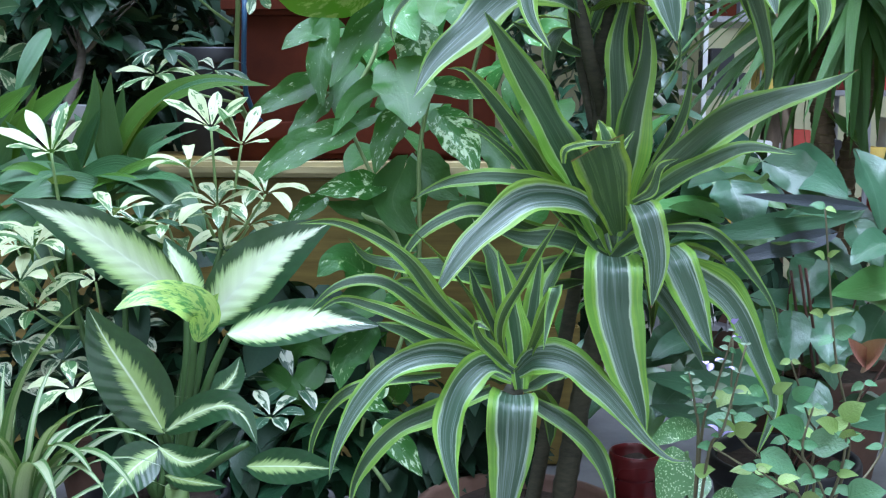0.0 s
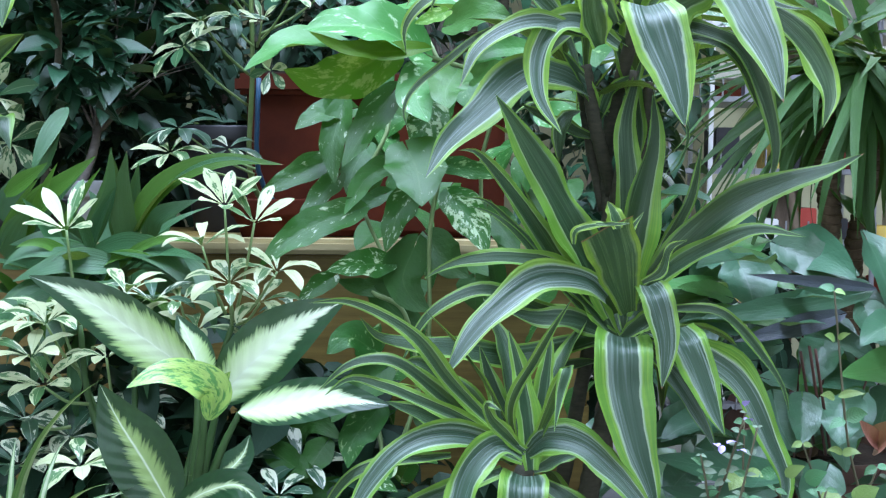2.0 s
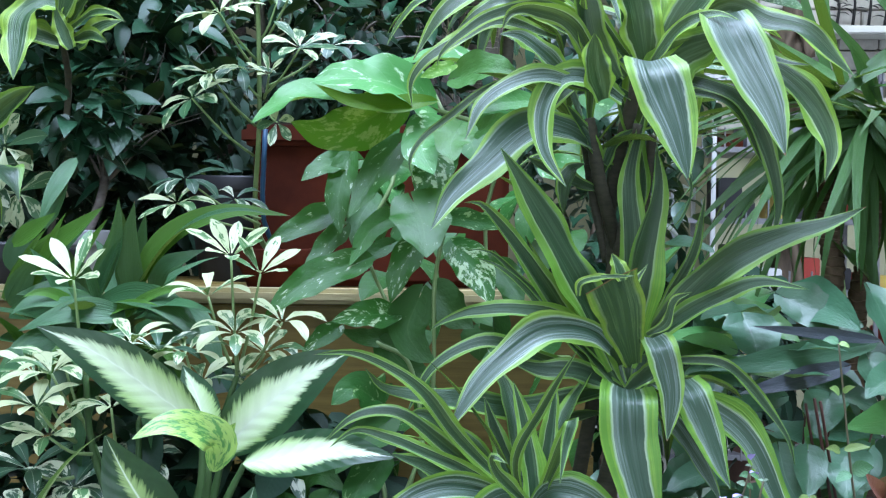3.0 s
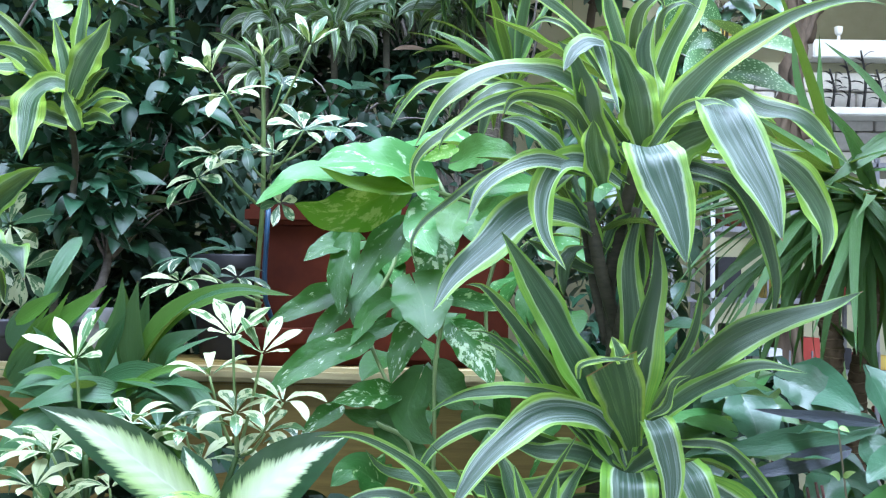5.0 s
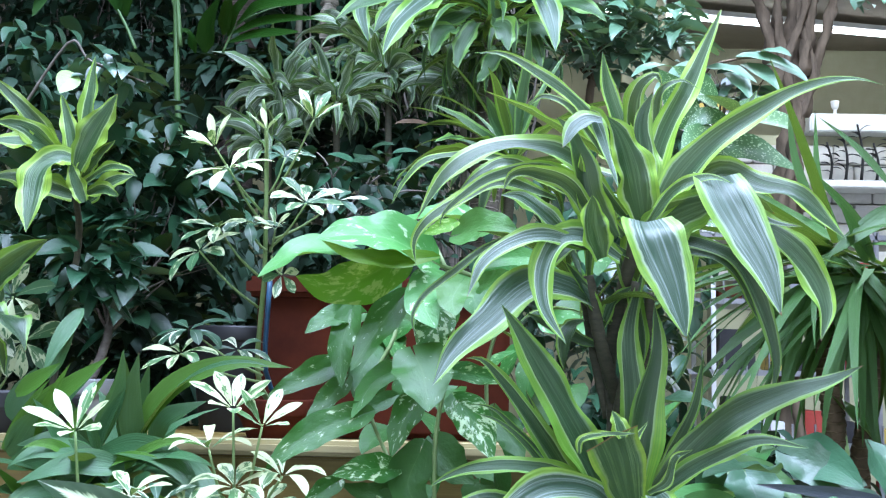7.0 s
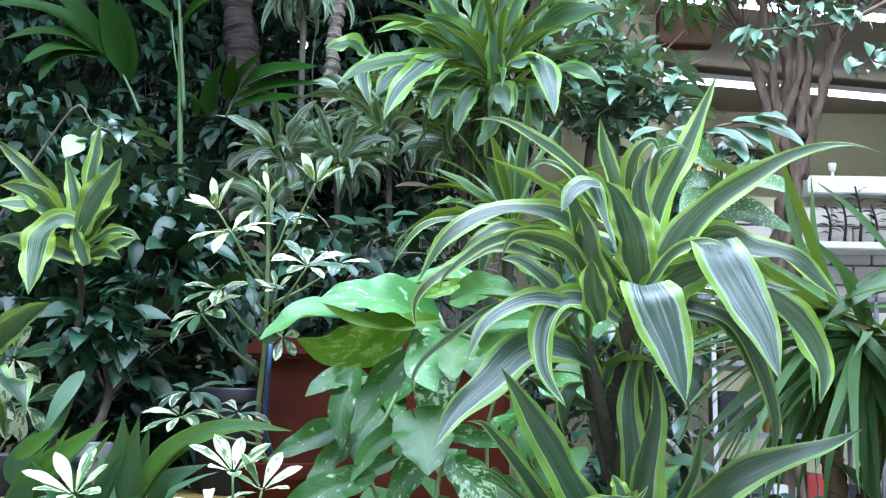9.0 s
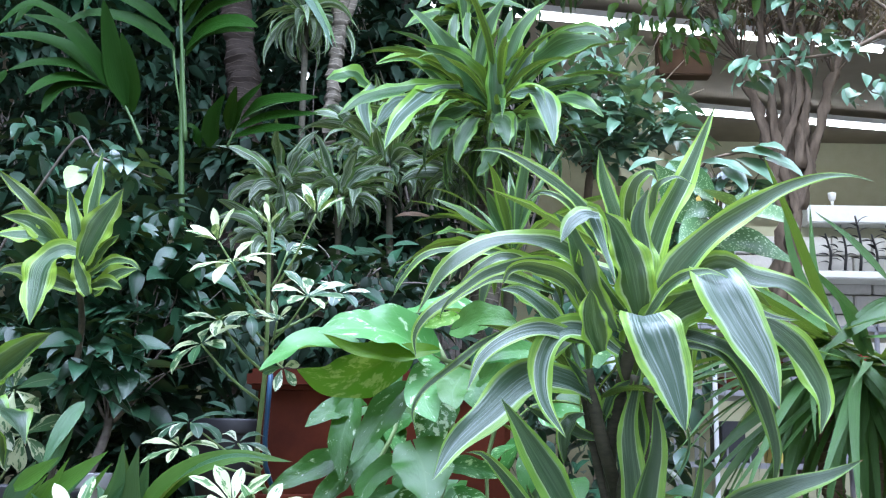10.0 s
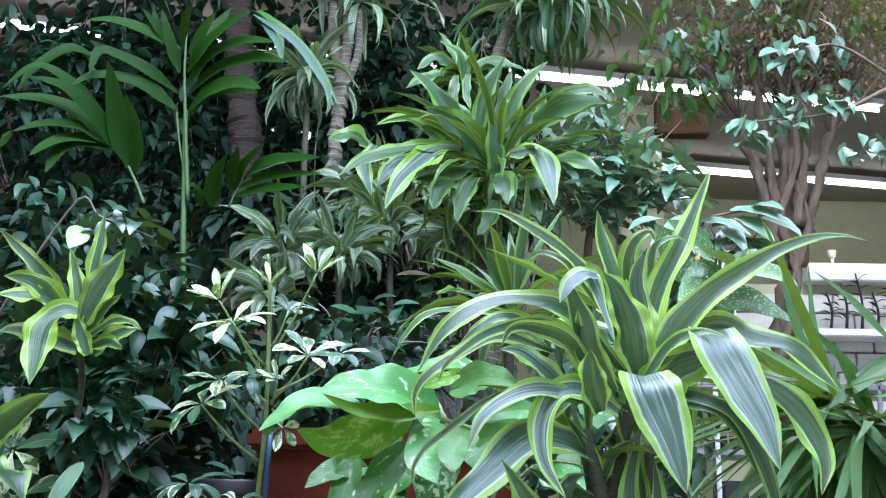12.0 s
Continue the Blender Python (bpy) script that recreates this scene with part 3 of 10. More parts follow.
def blade(plant, material, points, width, shape="arch", turn=0.0, twist=0.0, fold=24.0, wave=0.75, name="leaf", nu=8, nv=30, label=""):
    """A leaf whose midrib runs in a soft curve through a few points; its face turns up and to the open side, then by turn degrees about the midrib."""
    dense = np.array([tuple(p) for p in smooth_path(points, 90)])
    run = np.concatenate([[0], np.cumsum(np.linalg.norm(np.diff(dense, axis=0), axis=1))])
    v = np.linspace(0, 1, nv + 1)
    spine = np.stack([np.interp(v * run[-1], run, dense[:, i]) for i in range(3)], -1)
    tan = np.gradient(spine, axis=0)
    tan /= np.linalg.norm(tan, axis=1)[:, None]
    hint = np.array((0.0, -0.90, 0.44))
    norm = hint - tan * (tan @ hint)[:, None]
    wide = np.pad(norm, ((3, 3), (0, 0)), mode="edge")
    norm = sum(wide[k:k + nv + 1] for k in range(7))
    norm -= tan * np.sum(norm * tan, axis=1)[:, None]
    norm /= np.linalg.norm(norm, axis=1)[:, None]
    side = np.cross(tan, norm)
    COUNT[0] += 1
    ph = COUNT[0] * 1.7
    a = radians(turn) + radians(twist + 9 * math.sin(ph)) * v ** 1.5
    c, s = np.cos(a)[:, None], np.sin(a)[:, None]
    side, norm = side * c + norm * s, norm * c - side * s
    half = width / 2 * SHAPES[shape](v)
    u = np.linspace(-1, 1, nu + 1)
    fo = radians(fold) * (1.2 - 0.7 * v)
    grid = spine[:, None] + side[:, None] * (u[None, :, None] * (half * np.cos(fo))[:, None, None]) \
        + norm[:, None] * (np.abs(u) ** 1.3)[None, :, None] * (half * np.sin(fo))[:, None, None]
    if wave:
        edge = np.clip(np.abs(u[None]) - 0.3, 0, 1) ** 1.4
        beat = 0.5 + 0.5 * np.sin(v[:, None] * 5 + ph)
        rip = np.sin(v[:, None] * (24 + 6 * math.cos(ph)) + ph * 3.1 + np.sign(u[None]) * 1.3) * 0.30 * beat
        slow = np.sin(v[:, None] * (11 + 3 * math.sin(ph)) + ph + np.sign(u[None]) * 0.9) * 0.55
        grid = grid + norm[:, None] * ((rip + slow) * edge * half[:, None] * wave)[..., None]
        grid = grid + side[:, None] * (np.sin(v[:, None] * 17 + ph * 2.3 + np.sign(u[None])) * edge * u[None] * half[:, None] * 0.26 * wave)[..., None]
    if shape == "heart":
        grid = grid - tan[:, None] * (run[-1] * 0.20 * np.abs(u)[None] ** 1.6 * (1 - v[:, None]) ** 5)[..., None]
    at = grid[0].mean(0)
    uv = np.stack(np.broadcast_arrays(u[None] * 0.5 + 0.5, v[:, None]), -1)
    return sheet(name, grid.reshape(-1, 3) - at, grid_faces(nu, nv), material, plant, at, uv.reshape(-1, 2), label)

def tube_mesh(points, r0, r1, sides=8, n=10, rings=0.0, ring_step=0.03, rough=0.0, seed=0):
    """Corners and faces of a tapered stem; rings: how far leaf scars stand out."""
    path = smooth_path(points, n)
    verts, faces = [], []
    ref = Vector((0.31, 0.87, 0.1))
    dist = 0.0
    for k, q in enumerate(path):
        t = (path[min(k + 1, n)] - path[max(k - 1, 0)]).normalized()
        if k:
            dist += (q - path[k - 1]).length
        s = t.cross(ref).normalized()
        w = t.cross(s)
        r = r0 + (r1 - r0) * k / n
        if rings:
            r *= 1 + rings * (1 - 2 * ((dist / ring_step) % 1.0))
        for i in range(sides):
            a = 2 * math.pi * i / sides
            rr = r * (1 + rough * noise.noise(Vector((math.cos(a) * 1.5, math.sin(a) * 1.5 + seed, dist * 14))))
            verts.append(q + (s * math.cos(a) + w * math.sin(a)) * rr)
    for k in range(n):
        for i in range(sides):
            j = (i + 1) % sides
            faces.append((k * sides + i, k * sides + j, (k + 1) * sides + j, (k + 1) * sides + i))
    faces.append(tuple(range(sides))[::-1])
    faces.append(tuple(n * sides + i for i in range(sides)))
    return verts, faces

def tube(plant, name, material, points, r0, r1, sides=8, n=10, rings=0.0, ring_step=0.03, rough=0.0, label=""):
    v, f = tube_mesh(points, r0, r1, sides, n, rings, ring_step, rough)
    o = Vector(points[0])
    return sheet(name, [q - o for q in v], f, material, plant, o, label=label)

def lathe(name, profile, material, parent, at, sides=28, square=0.0, label=""):
    verts, faces = [], []
    for r, z in profile:
        for i in range(sides):
            a = 2 * math.pi * (i + 0.5) / sides
            k = 1.0
            if square:
                k = 1 / max(abs(math.cos(a)), abs(math.sin(a))) * square + (1 - square)
            verts.append((r * k * math.cos(a), r * k * math.sin(a), z))
    m = len(profile)
    for k in range(m - 1):
        for i in range(sides):
            j = (i + 1) % sides
            faces.append((k * sides + i, k * sides + j, (k + 1) * sides + j, (k + 1) * sides + i))
    faces.append(tuple(range(sides))[::-1])
    faces.append(tuple((m - 1) * sides + i for i in range(sides)))
    return sheet(name, verts, faces, material, parent, at, label=label)

def pot(plant, at, r, h, material, label=""):
    """A tapered pot with a thick rim, and the soil in it."""
    body = lathe("pot", [(r * 0.70, 0), (r * 0.72, 0.004), (r * 0.93, h - 0.035), (r * 0.93, h - 0.03), (r * 0.86, h - 0.03)], material, plant, at, label=label)
    lathe("rim", [(r * 0.90, h - 0.034), (r * 0.985, h - 0.034), (r, h - 0.028), (r, h - 0.004), (r * 0.985, h), (r * 0.93, h), (r * 0.90, h - 0.006), (r * 0.89, h - 0.03)], material, body, at)
    verts, faces = [(0, 0, h - 0.02)], []
    for k in range(1, 6):
        for i in range(20):
            a = 2 * math.pi * i / 20
            q = r * 0.9 * k / 5
            verts.append((q * math.cos(a), q * math.sin(a), h - 0.02 + 0.012 * noise.noise(Vector((q * 40 * math.cos(a), q * 40 * math.sin(a), r)))))
    for i in range(20):
        faces.append((0, 1 + i, 1 + (i + 1) % 20))
    for k in range(4):
        for i in range(20):
            j = (i + 1) % 20
            faces.append((1 + k * 20 + i, 1 + k * 20 + j, 1 + (k + 1) * 20 + j, 1 + (k + 1) * 20 + i))
    sheet("soil", verts, faces[::1], SOIL, body, at)
    return body

def box(name, lo, hi, material, parent=None, bevel=0.004, label=""):
    """A box with softened edges between two corners in world metres."""
    bm = bmesh.new()
    bmesh.ops.create_cube(bm, size=1)
    c = [(a + b) / 2 for a, b in zip(lo, hi)]
    for v in bm.verts:
        v.co = Vector([v.co[i] * (hi[i] - lo[i]) for i in range(3)])
    if bevel:
        bmesh.ops.bevel(bm, geom=bm.edges[:], offset=bevel, segments=2, affect="EDGES")
    verts = [v.co.copy() for v in bm.verts]
    faces = [tuple(v.index for v in f.verts) for f in bm.faces]
    bm.free()
    return sheet(name, verts, faces, material, parent, c, label=label, smooth=False)

def crown(plant, material, at, n, length, width, seed, rise=(80, -15), bend=(20, 110), arc=(0, 360), shape="strap", fold=20, wave=0.1, nu=4, nv=10, name="leaf", spread=0.012, loose=25):
    """A rosette of n strap leaves: the inner ones upright, the outer ones arching over."""
    rng = random.Random(seed)
    for i in range(n):
        k = (i + 0.5) / n
        h = arc[0] + ((i * 137.5) % 360) / 360 * (arc[1] - arc[0]) + rng.uniform(-12, 12)
        r = rise[0] + (rise[1] - rise[0]) * k + rng.uniform(-8, 8)
        b = bend[0] + (bend[1] - bend[0]) * k + rng.uniform(-15, 15)
        L = length * rng.uniform(0.75, 1.1) * (0.75 + 0.35 * math.sin(math.pi * min(1, k + 0.25)))
        q = Vector(at) + Vector((math.sin(radians(h)), math.cos(radians(h)), 0)) * spread + Vector((0, 0, 0.05 * (0.5 - k)))
        leaf(plant, material, q, h, r, L, b, width * rng.uniform(0.8, 1.1), rng.uniform(-loose, loose), shape, fold, wave, name, nu, nv, rng.uniform(-20, 20) * loose / 25)

def bush(plant, name, material, centre, radii, n, size, seed, droop=(10, -70), shape="acute", ratio=0.47, bend=35, shell=0.35, toward=None, nu=2, nv=5, clump=1, lean=0.0):
    """Many small leaves through an uneven crown, joined into one part; toward: share that faces the open side."""
    rng = random.Random(seed)
    verts, faces, uvs = [], [], []
    made = 0
    while made < n:
        d = Vector((rng.gauss(0, 1), rng.gauss(0, 1), rng.gauss(0, 1))).normalized()
        r = (shell + (1 - shell) * rng.random() ** 0.7) * (0.82 + 0.32 * noise.noise(d * 2.3 + Vector((seed, 0, 0))))
        tw = Vector((d.x * radii[0] * r, d.y * radii[1] * r, d.z * radii[2] * r)) + Vector(centre)
        if noise.noise(tw * 6 + Vector((seed, 5, 0))) < -0.22:
            continue
        h0 = math.degrees(math.atan2(d.x, d.y))
        for _ in range(clump):
            h = toward + rng.uniform(-70, 70) if toward is not None and rng.random() < 0.8 else h0 + rng.uniform(-80, 80)
            L = size * rng.uniform(0.6, 1.2)
            q = tw + Vector((rng.uniform(-1, 1), rng.uniform(-1, 1), rng.uniform(-1, 1))) * size * (0.6 if clump > 1 else 0.2)
            g, uv = leaf_grid(shape, h, rng.uniform(droop[1], droop[0]), L, bend * rng.uniform(0.3, 1.5), L * ratio * rng.uniform(0.85, 1.15), rng.uniform(-40, 40), 16, 0.0, made, nu, nv)
            faces += grid_faces(nu, nv, len(verts))
            verts += [Vector(p) + q - Vector(centre) for p in g]
            uvs.append(uv)
            made += 1
    ob = sheet(name, verts, faces, material, plant, centre, np.vstack(uvs))
    ob["kind"] = "stuff"
    return ob

def twigs(plant, material, start, centre, radii, n, r0, seed, droop=0.0):
    """Thin limbs that spread from a stem into a crown."""
    rng = random.Random(seed)
    for i in range(n):
        d = Vector((rng.gauss(0, 1), rng.gauss(0, 1), rng.gauss(0.2, 1))).normalized()
        end = Vector(centre) + Vector((d.x * radii[0], d.y * radii[1], d.z * radii[2])) * rng.uniform(0.5, 1.0)
        a = Vector(start)
        mid = a.lerp(end, 0.5) + Vector((rng.uniform(-1, 1), rng.uniform(-1, 1), rng.uniform(0, 1))) * 0.15 * (end - a).length
        end.z -= droop * rng.random()
        tube(plant, "branch", material, [a, mid, end], r0 * rng.uniform(0.5, 1), r0 * 0.15, 5, 8)

def whorl(plant, material, at, lean, n, length, width, seed, open_angle=65, bend=35, stem=None, stem_mat=None, arc=360, first=0, name="leaflet"):
    """A hand of leaflets round the end of its stalk; lean: the way it faces (heading, rise)."""
    rng = random.Random(seed)
    hd, rs = radians(lean[0]), radians(lean[1])
    ax = Vector((math.cos(rs) * math.sin(hd), math.cos(rs) * math.cos(hd), math.sin(rs)))
    e1 = ax.cross(Vector((0.02, 0.01, 1))).normalized()
    e2 = e1.cross(ax)
    for i in range(n):
        a = radians(first + arc * i / n + rng.uniform(-9, 9))
        o = radians(open_angle * rng.uniform(0.85, 1.15))
        d = ax * math.cos(o) + (e1 * math.cos(a) + e2 * math.sin(a)) * math.sin(o)
        h, r = math.degrees(math.atan2(d.x, d.y)), math.degrees(math.asin(max(-1, min(1, d.z))))
        s = Vector((math.cos(radians(h)), -math.sin(radians(h)), 0))
        nn = s.cross(d)
        roll = math.degrees(math.atan2(-ax.dot(s), ax.dot(nn)))
        leaf(plant, material, Vector(at) + d * 0.006, h, r, length * rng.uniform(0.8, 1.1), bend * rng.uniform(0.4, 1.4), width * rng.uniform(0.85, 1.1), roll, "spoon", 12, 0.12, name, 4, 9)
    if stem:
        tube(plant, "stalk", stem_mat or STEM_PALE, [stem, (Vector(stem).lerp(Vector(at), 0.5) + Vector((0, 0, -0.008))), at], 0.0028, 0.0018, 6, 6)

# ---- the hall ----

def setting(ob, label, category):
    return tagged(ob, label, category, kind="structure")

setting(box("floor", (-9, -5, -0.2), (12, 16, 0.0), CONCRETE, bevel=0), "grey concrete floor of the sales hall", "floor")
# the front wall stands round one wide window
fv, ff = [], []
for lo, hi in (((-9.2, 0.0), (-4.6, 5.3)), ((4.6, 0.0), (12.2, 5.3)), ((-4.6, 0.0), (4.6, 1.1)), ((-4.6, 4.3), (4.6, 5.3))):
    k = len(fv)
    for yy in (-5.2, -5.0):
        fv += [(lo[0], yy, lo[1]), (hi[0], yy, lo[1]), (hi[0], yy, hi[1]), (lo[0], yy, hi[1])]
    ff += [(k, k + 1, k + 2, k + 3), (k + 7, k + 6, k + 5, k + 4)] + [(k + i, k + 4 + i, k + 4 + (i + 1) % 4, k + (i + 1) % 4) for i in range(4)]
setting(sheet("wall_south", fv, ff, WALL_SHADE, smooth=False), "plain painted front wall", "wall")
front = setting(box("window_1", (-4.6, -5.16, 1.1), (4.6, -5.14, 4.3), WINDOW_GLASS, bevel=0), "wide bright front window", "window")
for k in range(7):
    box("mullion", (-4.6 + k * 1.513, -5.13, 1.1), (-4.54 + k * 1.513, -5.06, 4.3), WHITE_PAINT, front, 0)
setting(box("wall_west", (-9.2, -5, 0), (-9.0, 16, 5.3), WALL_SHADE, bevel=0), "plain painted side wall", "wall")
setting(box("wall_east", (12.0, -5, 0), (12.2, 16, 5.3), WALL, bevel=0), "plain painted side wall", "wall")
wall = setting(box("wall_north", (-9, 11.6, 0), (12, 11.8, 5.3), WALL, bevel=0), "olive yellow painted end wall of the hall", "wall")
# the ceiling has two openings for daylight, the second added to brighten the hall
ceiling = []
for lo, hi in (((-9, -5), (12, -1.0)), ((-9, -1.0), (-1.7, 2.6)), ((1.9, -1.0), (12, 2.6)), ((-9, 2.6), (12, 4.5)), ((-9, 4.5), (1.4, 6.7)), ((5.0, 4.5), (12, 6.7)), ((-9, 6.7), (12, 11.6))):
    ceiling.append((lo, hi))
cv, cf = [], []
for lo, hi in ceiling:
    k = len(cv)
    for zz in (5.05, 5.25):
        cv += [(lo[0], lo[1], zz), (hi[0], lo[1], zz), (hi[0], hi[1], zz), (lo[0], hi[1], zz)]
    cf += [(k, k + 3, k + 2, k + 1), (k + 4, k + 5, k + 6, k + 7)] + [(k + i, k + (i + 1) % 4, k + 4 + (i + 1) % 4, k + 4 + i) for i in range(4)]
setting(sheet("ceiling", cv, cf, CEILING, smooth=False), "brown panelled ceiling with roof lights", "ceiling")
setting(box("roof_light_1", (-1.7, -1.0, 5.45), (1.9, 2.6, 5.47), ROOF_GLASS, bevel=0), "assumed bright glazed roof light out of view", "roof light")
# unseen pane, added to go with the fill lamp below it
setting(box("added_roof_light", (1.4, 4.5, 5.45), (5.0, 6.7, 5.47), ROOF_GLASS, bevel=0), "assumed bright glazed roof light out of view", "roof light")

def strip_light(a, b, label):
    """A ceiling batten with bare tubes end to end."""
    a, b = Vector(a), Vector(b)
    ob = thing("strip_light", a, label, "ceiling light", "ceiling lights")
    d = (b - a).normalized()
    s = d.cross(Vector((0, 0, 1))).normalized()
    def bar(name, p, q, w, h, material):
        off = [s * w + Vector((0, 0, h)), s * w - Vector((0, 0, h)), -s * w - Vector((0, 0, h)), -s * w + Vector((0, 0, h))]
        pts = [p + o - a for o in off] + [q + o - a for o in off]
        return sheet(name, pts, [(0, 1, 2, 3), (7, 6, 5, 4)] + [(i, i + 4, (i + 1) % 4 + 4, (i + 1) % 4) for i in range(4)], material, ob, a, smooth=False)
    bar("batten", a + Vector((0, 0, 0.062)), b + Vector((0, 0, 0.062)), 0.05, 0.026, WHITE_PAINT)
    n = max(1, round((b - a).length / 1.5))
    for i in range(n):
        p, q = a.lerp(b, (i + 0.02) / n), a.lerp(b, (i + 0.98) / n)
        v, f = tube_mesh([p, p.lerp(q, 0.5), q], 0.017, 0.017, 8, 2)
        sheet("tube", [x - p for x in v], f, TUBE_LIGHT, ob, p)
    return ob
strip_light((-4.0, 7.000, 4.920), (3.590, 8.551, 4.920), "long fluorescent strip light under the ceiling")
strip_light((-3.0, 9.093, 4.920), (4.918, 10.772, 4.920), "long fluorescent strip light near the end wall")

setting(box("ceiling_trim_1", (-3.90, 7.6, 4.90), (-3.35, 7.72, 5.16), ORANGE, bevel=0.01), "orange brown panel hung from the ceiling", "panel")
setting(box("pillar", (1.37, 8.80, 0.002), (1.75, 9.10, 5.048), WALL, bevel=0.01), "pale painted pillar of the hall", "pillar")
setting(box("ceiling_trim_2", (1.675, 8.6, 4.705), (2.13, 8.75, 5.048), ORANGE, bevel=0.01), "orange brown panel hung from the ceiling", "panel")

# stepped staging on which the pots stand
staging = thing("staging", (0, 1.6, 0), "grey plant staging with legs", "plant staging")
for k in range(6):
    box("board", (-1.75 + k * 0.6, 0.72, 0.665), (-1.155 + k * 0.6, 2.42, 0.70), GREY_BOARD, staging)
for x in (-1.6, 0.0, 1.7):
    for y in (0.8, 2.34):
        box("leg", (x - 0.03, y - 0.03, 0.0), (x + 0.03, y + 0.03, 0.664), GREY_METAL, staging)
tier = thing("raised_tier", (-0.7, 2.5, 0.70), "raised tan wooden tier with a cream front edge", "plant stand")
for k in range(2):
    box("front_board", (-1.7, 1.975, 0.702 + k * 0.277), (0.26, 2.0, 0.702 + (k + 1) * 0.277 - 0.003), TAN_WOOD, tier)
box("front_edge", (-1.72, 1.945, 1.256), (0.28, 1.998, 1.284), CREAM_WOOD, tier, 0.008)
box("end_board", (0.235, 2.003, 0.702), (0.26, 2.38, 1.242), TAN_WOOD, tier)
for k in range(3):
    box("top_board", (-1.72, 2.0 + k * 0.135, 1.255), (0.28, 2.13 + k * 0.135, 1.281), TAN_WOOD, tier)

bulkhead = thing("bulkhead", (3.2, 8.0, 0), "white ledge over a whitewashed block wall", "shop wall")
box("panel", (1.92, 8.02, 0.002), (7.0, 8.14, 3.256), WALL, bulkhead)
box("ledge", (2.640, 7.86, 3.256), (7.1, 8.2, 3.396), WHITE_PAINT, bulkhead, 0.01)
box("lower_ledge", (2.6, 7.70, 2.80), (7.1, 7.944, 2.86), WHITE_PAINT, bulkhead, 0.01)
# whitewashed blocks in running bond, with recessed joints
rng = random.Random(17)
for row in range(8):
    x = 1.94 + (0.15 if row % 2 else 0.0)
    while x < 4.9:
        w = 0.288 + rng.uniform(-0.006, 0.006)
        d = rng.uniform(0.0, 0.008)
        box("block", (x, 7.954 - d, 3.165 - (row + 1) * 0.15 + 0.012), (x + w, 8.018, 3.165 - row * 0.15), BLOCK, bulkhead, 0.008)
        x += w + 0.012
spot = thing("spot_lamp", (2.86, 7.95, 3.396), "small white spot lamp on the ledge", "spot lamp")
lathe("base", [(0.028, 0), (0.028, 0.012), (0.012, 0.018), (0.012, 0.06)], WHITE_PAINT, spot, (2.86, 7.95, 3.396), 14)
lathe("shade", [(0.018, 0.0), (0.028, 0.02), (0.032, 0.06), (0.028, 0.063)], WHITE_PAINT, spot, (2.86, 7.95, 3.450), 14)
# wrought-iron ornaments
rng = random.Random(7)
for k in range(6):
    x = 2.76 + k * 0.115
    h = 0.30 + 0.07 * (k % 3)
    orn = thing("iron_ornament", (x, 7.80, 2.86), "black wrought iron plant ornament on the ledge", "ornament", "iron ornaments")
    lathe("base", [(0.04, 0), (0.04, 0.012), (0.012, 0.02)], BLACK_IRON, orn, (x, 7.80, 2.86), 12)
    tube(orn, "stalk", BLACK_IRON, [(x, 7.80, 2.872), (x + 0.015, 7.80, 2.86 + h * 0.5), (x - 0.02, 7.80, 2.86 + h)], 0.012, 0.007, 6, 8)
    for j in range(8):
        leaf(orn, BLACK_IRON, (x, 7.80, 2.86 + h * (0.25 + 0.09 * j)), (90 if j % 2 else -90) + rng.uniform(-25, 25), rng.uniform(10, 60), 0.10, 60, 0.04, 0, "ovate", name="iron_leaf", nu=2, nv=6)
# a shop rack with goods
rack = thing("shop_rack", (1.9, 5.0, 0), "white metal shop rack with goods", "shelf")
for x in (0.98, 1.16, 1.9, 2.65):
    for y in (4.8, 5.2):
        box("post", (x - 0.010, y - 0.010, 0.0), (x + 0.010, y + 0.010, 2.1), WHITE_PAINT if x > 1.1 and x < 1.3 else GREY_METAL, rack)
for zz in (0.35, 0.75, 1.10, 1.42, 1.74, 2.04):
    box("shelf", (0.96, 4.79, zz), (2.67, 5.21, zz + 0.025), GREY_METAL, rack)
    for x in range(17):
        box("wire", (1.0 + x * 0.1, 4.775, zz), (1.006 + x * 0.1, 4.785, zz + 0.11), GREY_METAL, rack, 0)
rng = random.Random(11)
goods = (("carton", CARD_RED, "red carton on the rack"), ("carton", CARD_GREY, "grey carton on the rack"), ("carton", CARD_YELLOW, "yellow carton on the rack"), ("carton", WHITE_PAINT, "white carton on the rack"), ("carton", BLACK_POT, "black plastic tub on the rack"), ("carton", TERRACOTTA, "terracotta coloured carton on the rack"))
for zz in (0.376, 0.776, 1.126, 1.446, 1.766):
    x = 1.2
    while x < 2.5:
        w, hgt = rng.uniform(0.04, 0.11), rng.uniform(0.06, 0.20)
        nm, mt, lb = rng.choice(goods)
        c = tagged(box(nm, (x, 4.86, zz), (x + w, 5.1, zz + hgt), mt, None, 0.005), lb, "carton", "goods on the rack")
        x += w + rng.uniform(0.01, 0.09)
sign = tagged(box("price_board", (1.05, 4.9, 2.068), (1.30, 4.93, 2.69), WHITE_PAINT, None, 0.004), "white price board with a yellow edge on the rack", "sign")
box("edge_strip", (1.05, 4.885, 2.66), (1.30, 4.898, 2.69), CARD_YELLOW, sign)


# ---- the plants ----

# lemon-striped dragon plant, three canes in one pot
dragon = thing("dracaena", (0.10, 1.30, 0.70), "lemon and lime striped dragon plant with three leafy canes", "potted plant")
pot(dragon, (0.10, 1.32, 0.70), 0.14, 0.175, BROWN_POT, "brown clay pot")

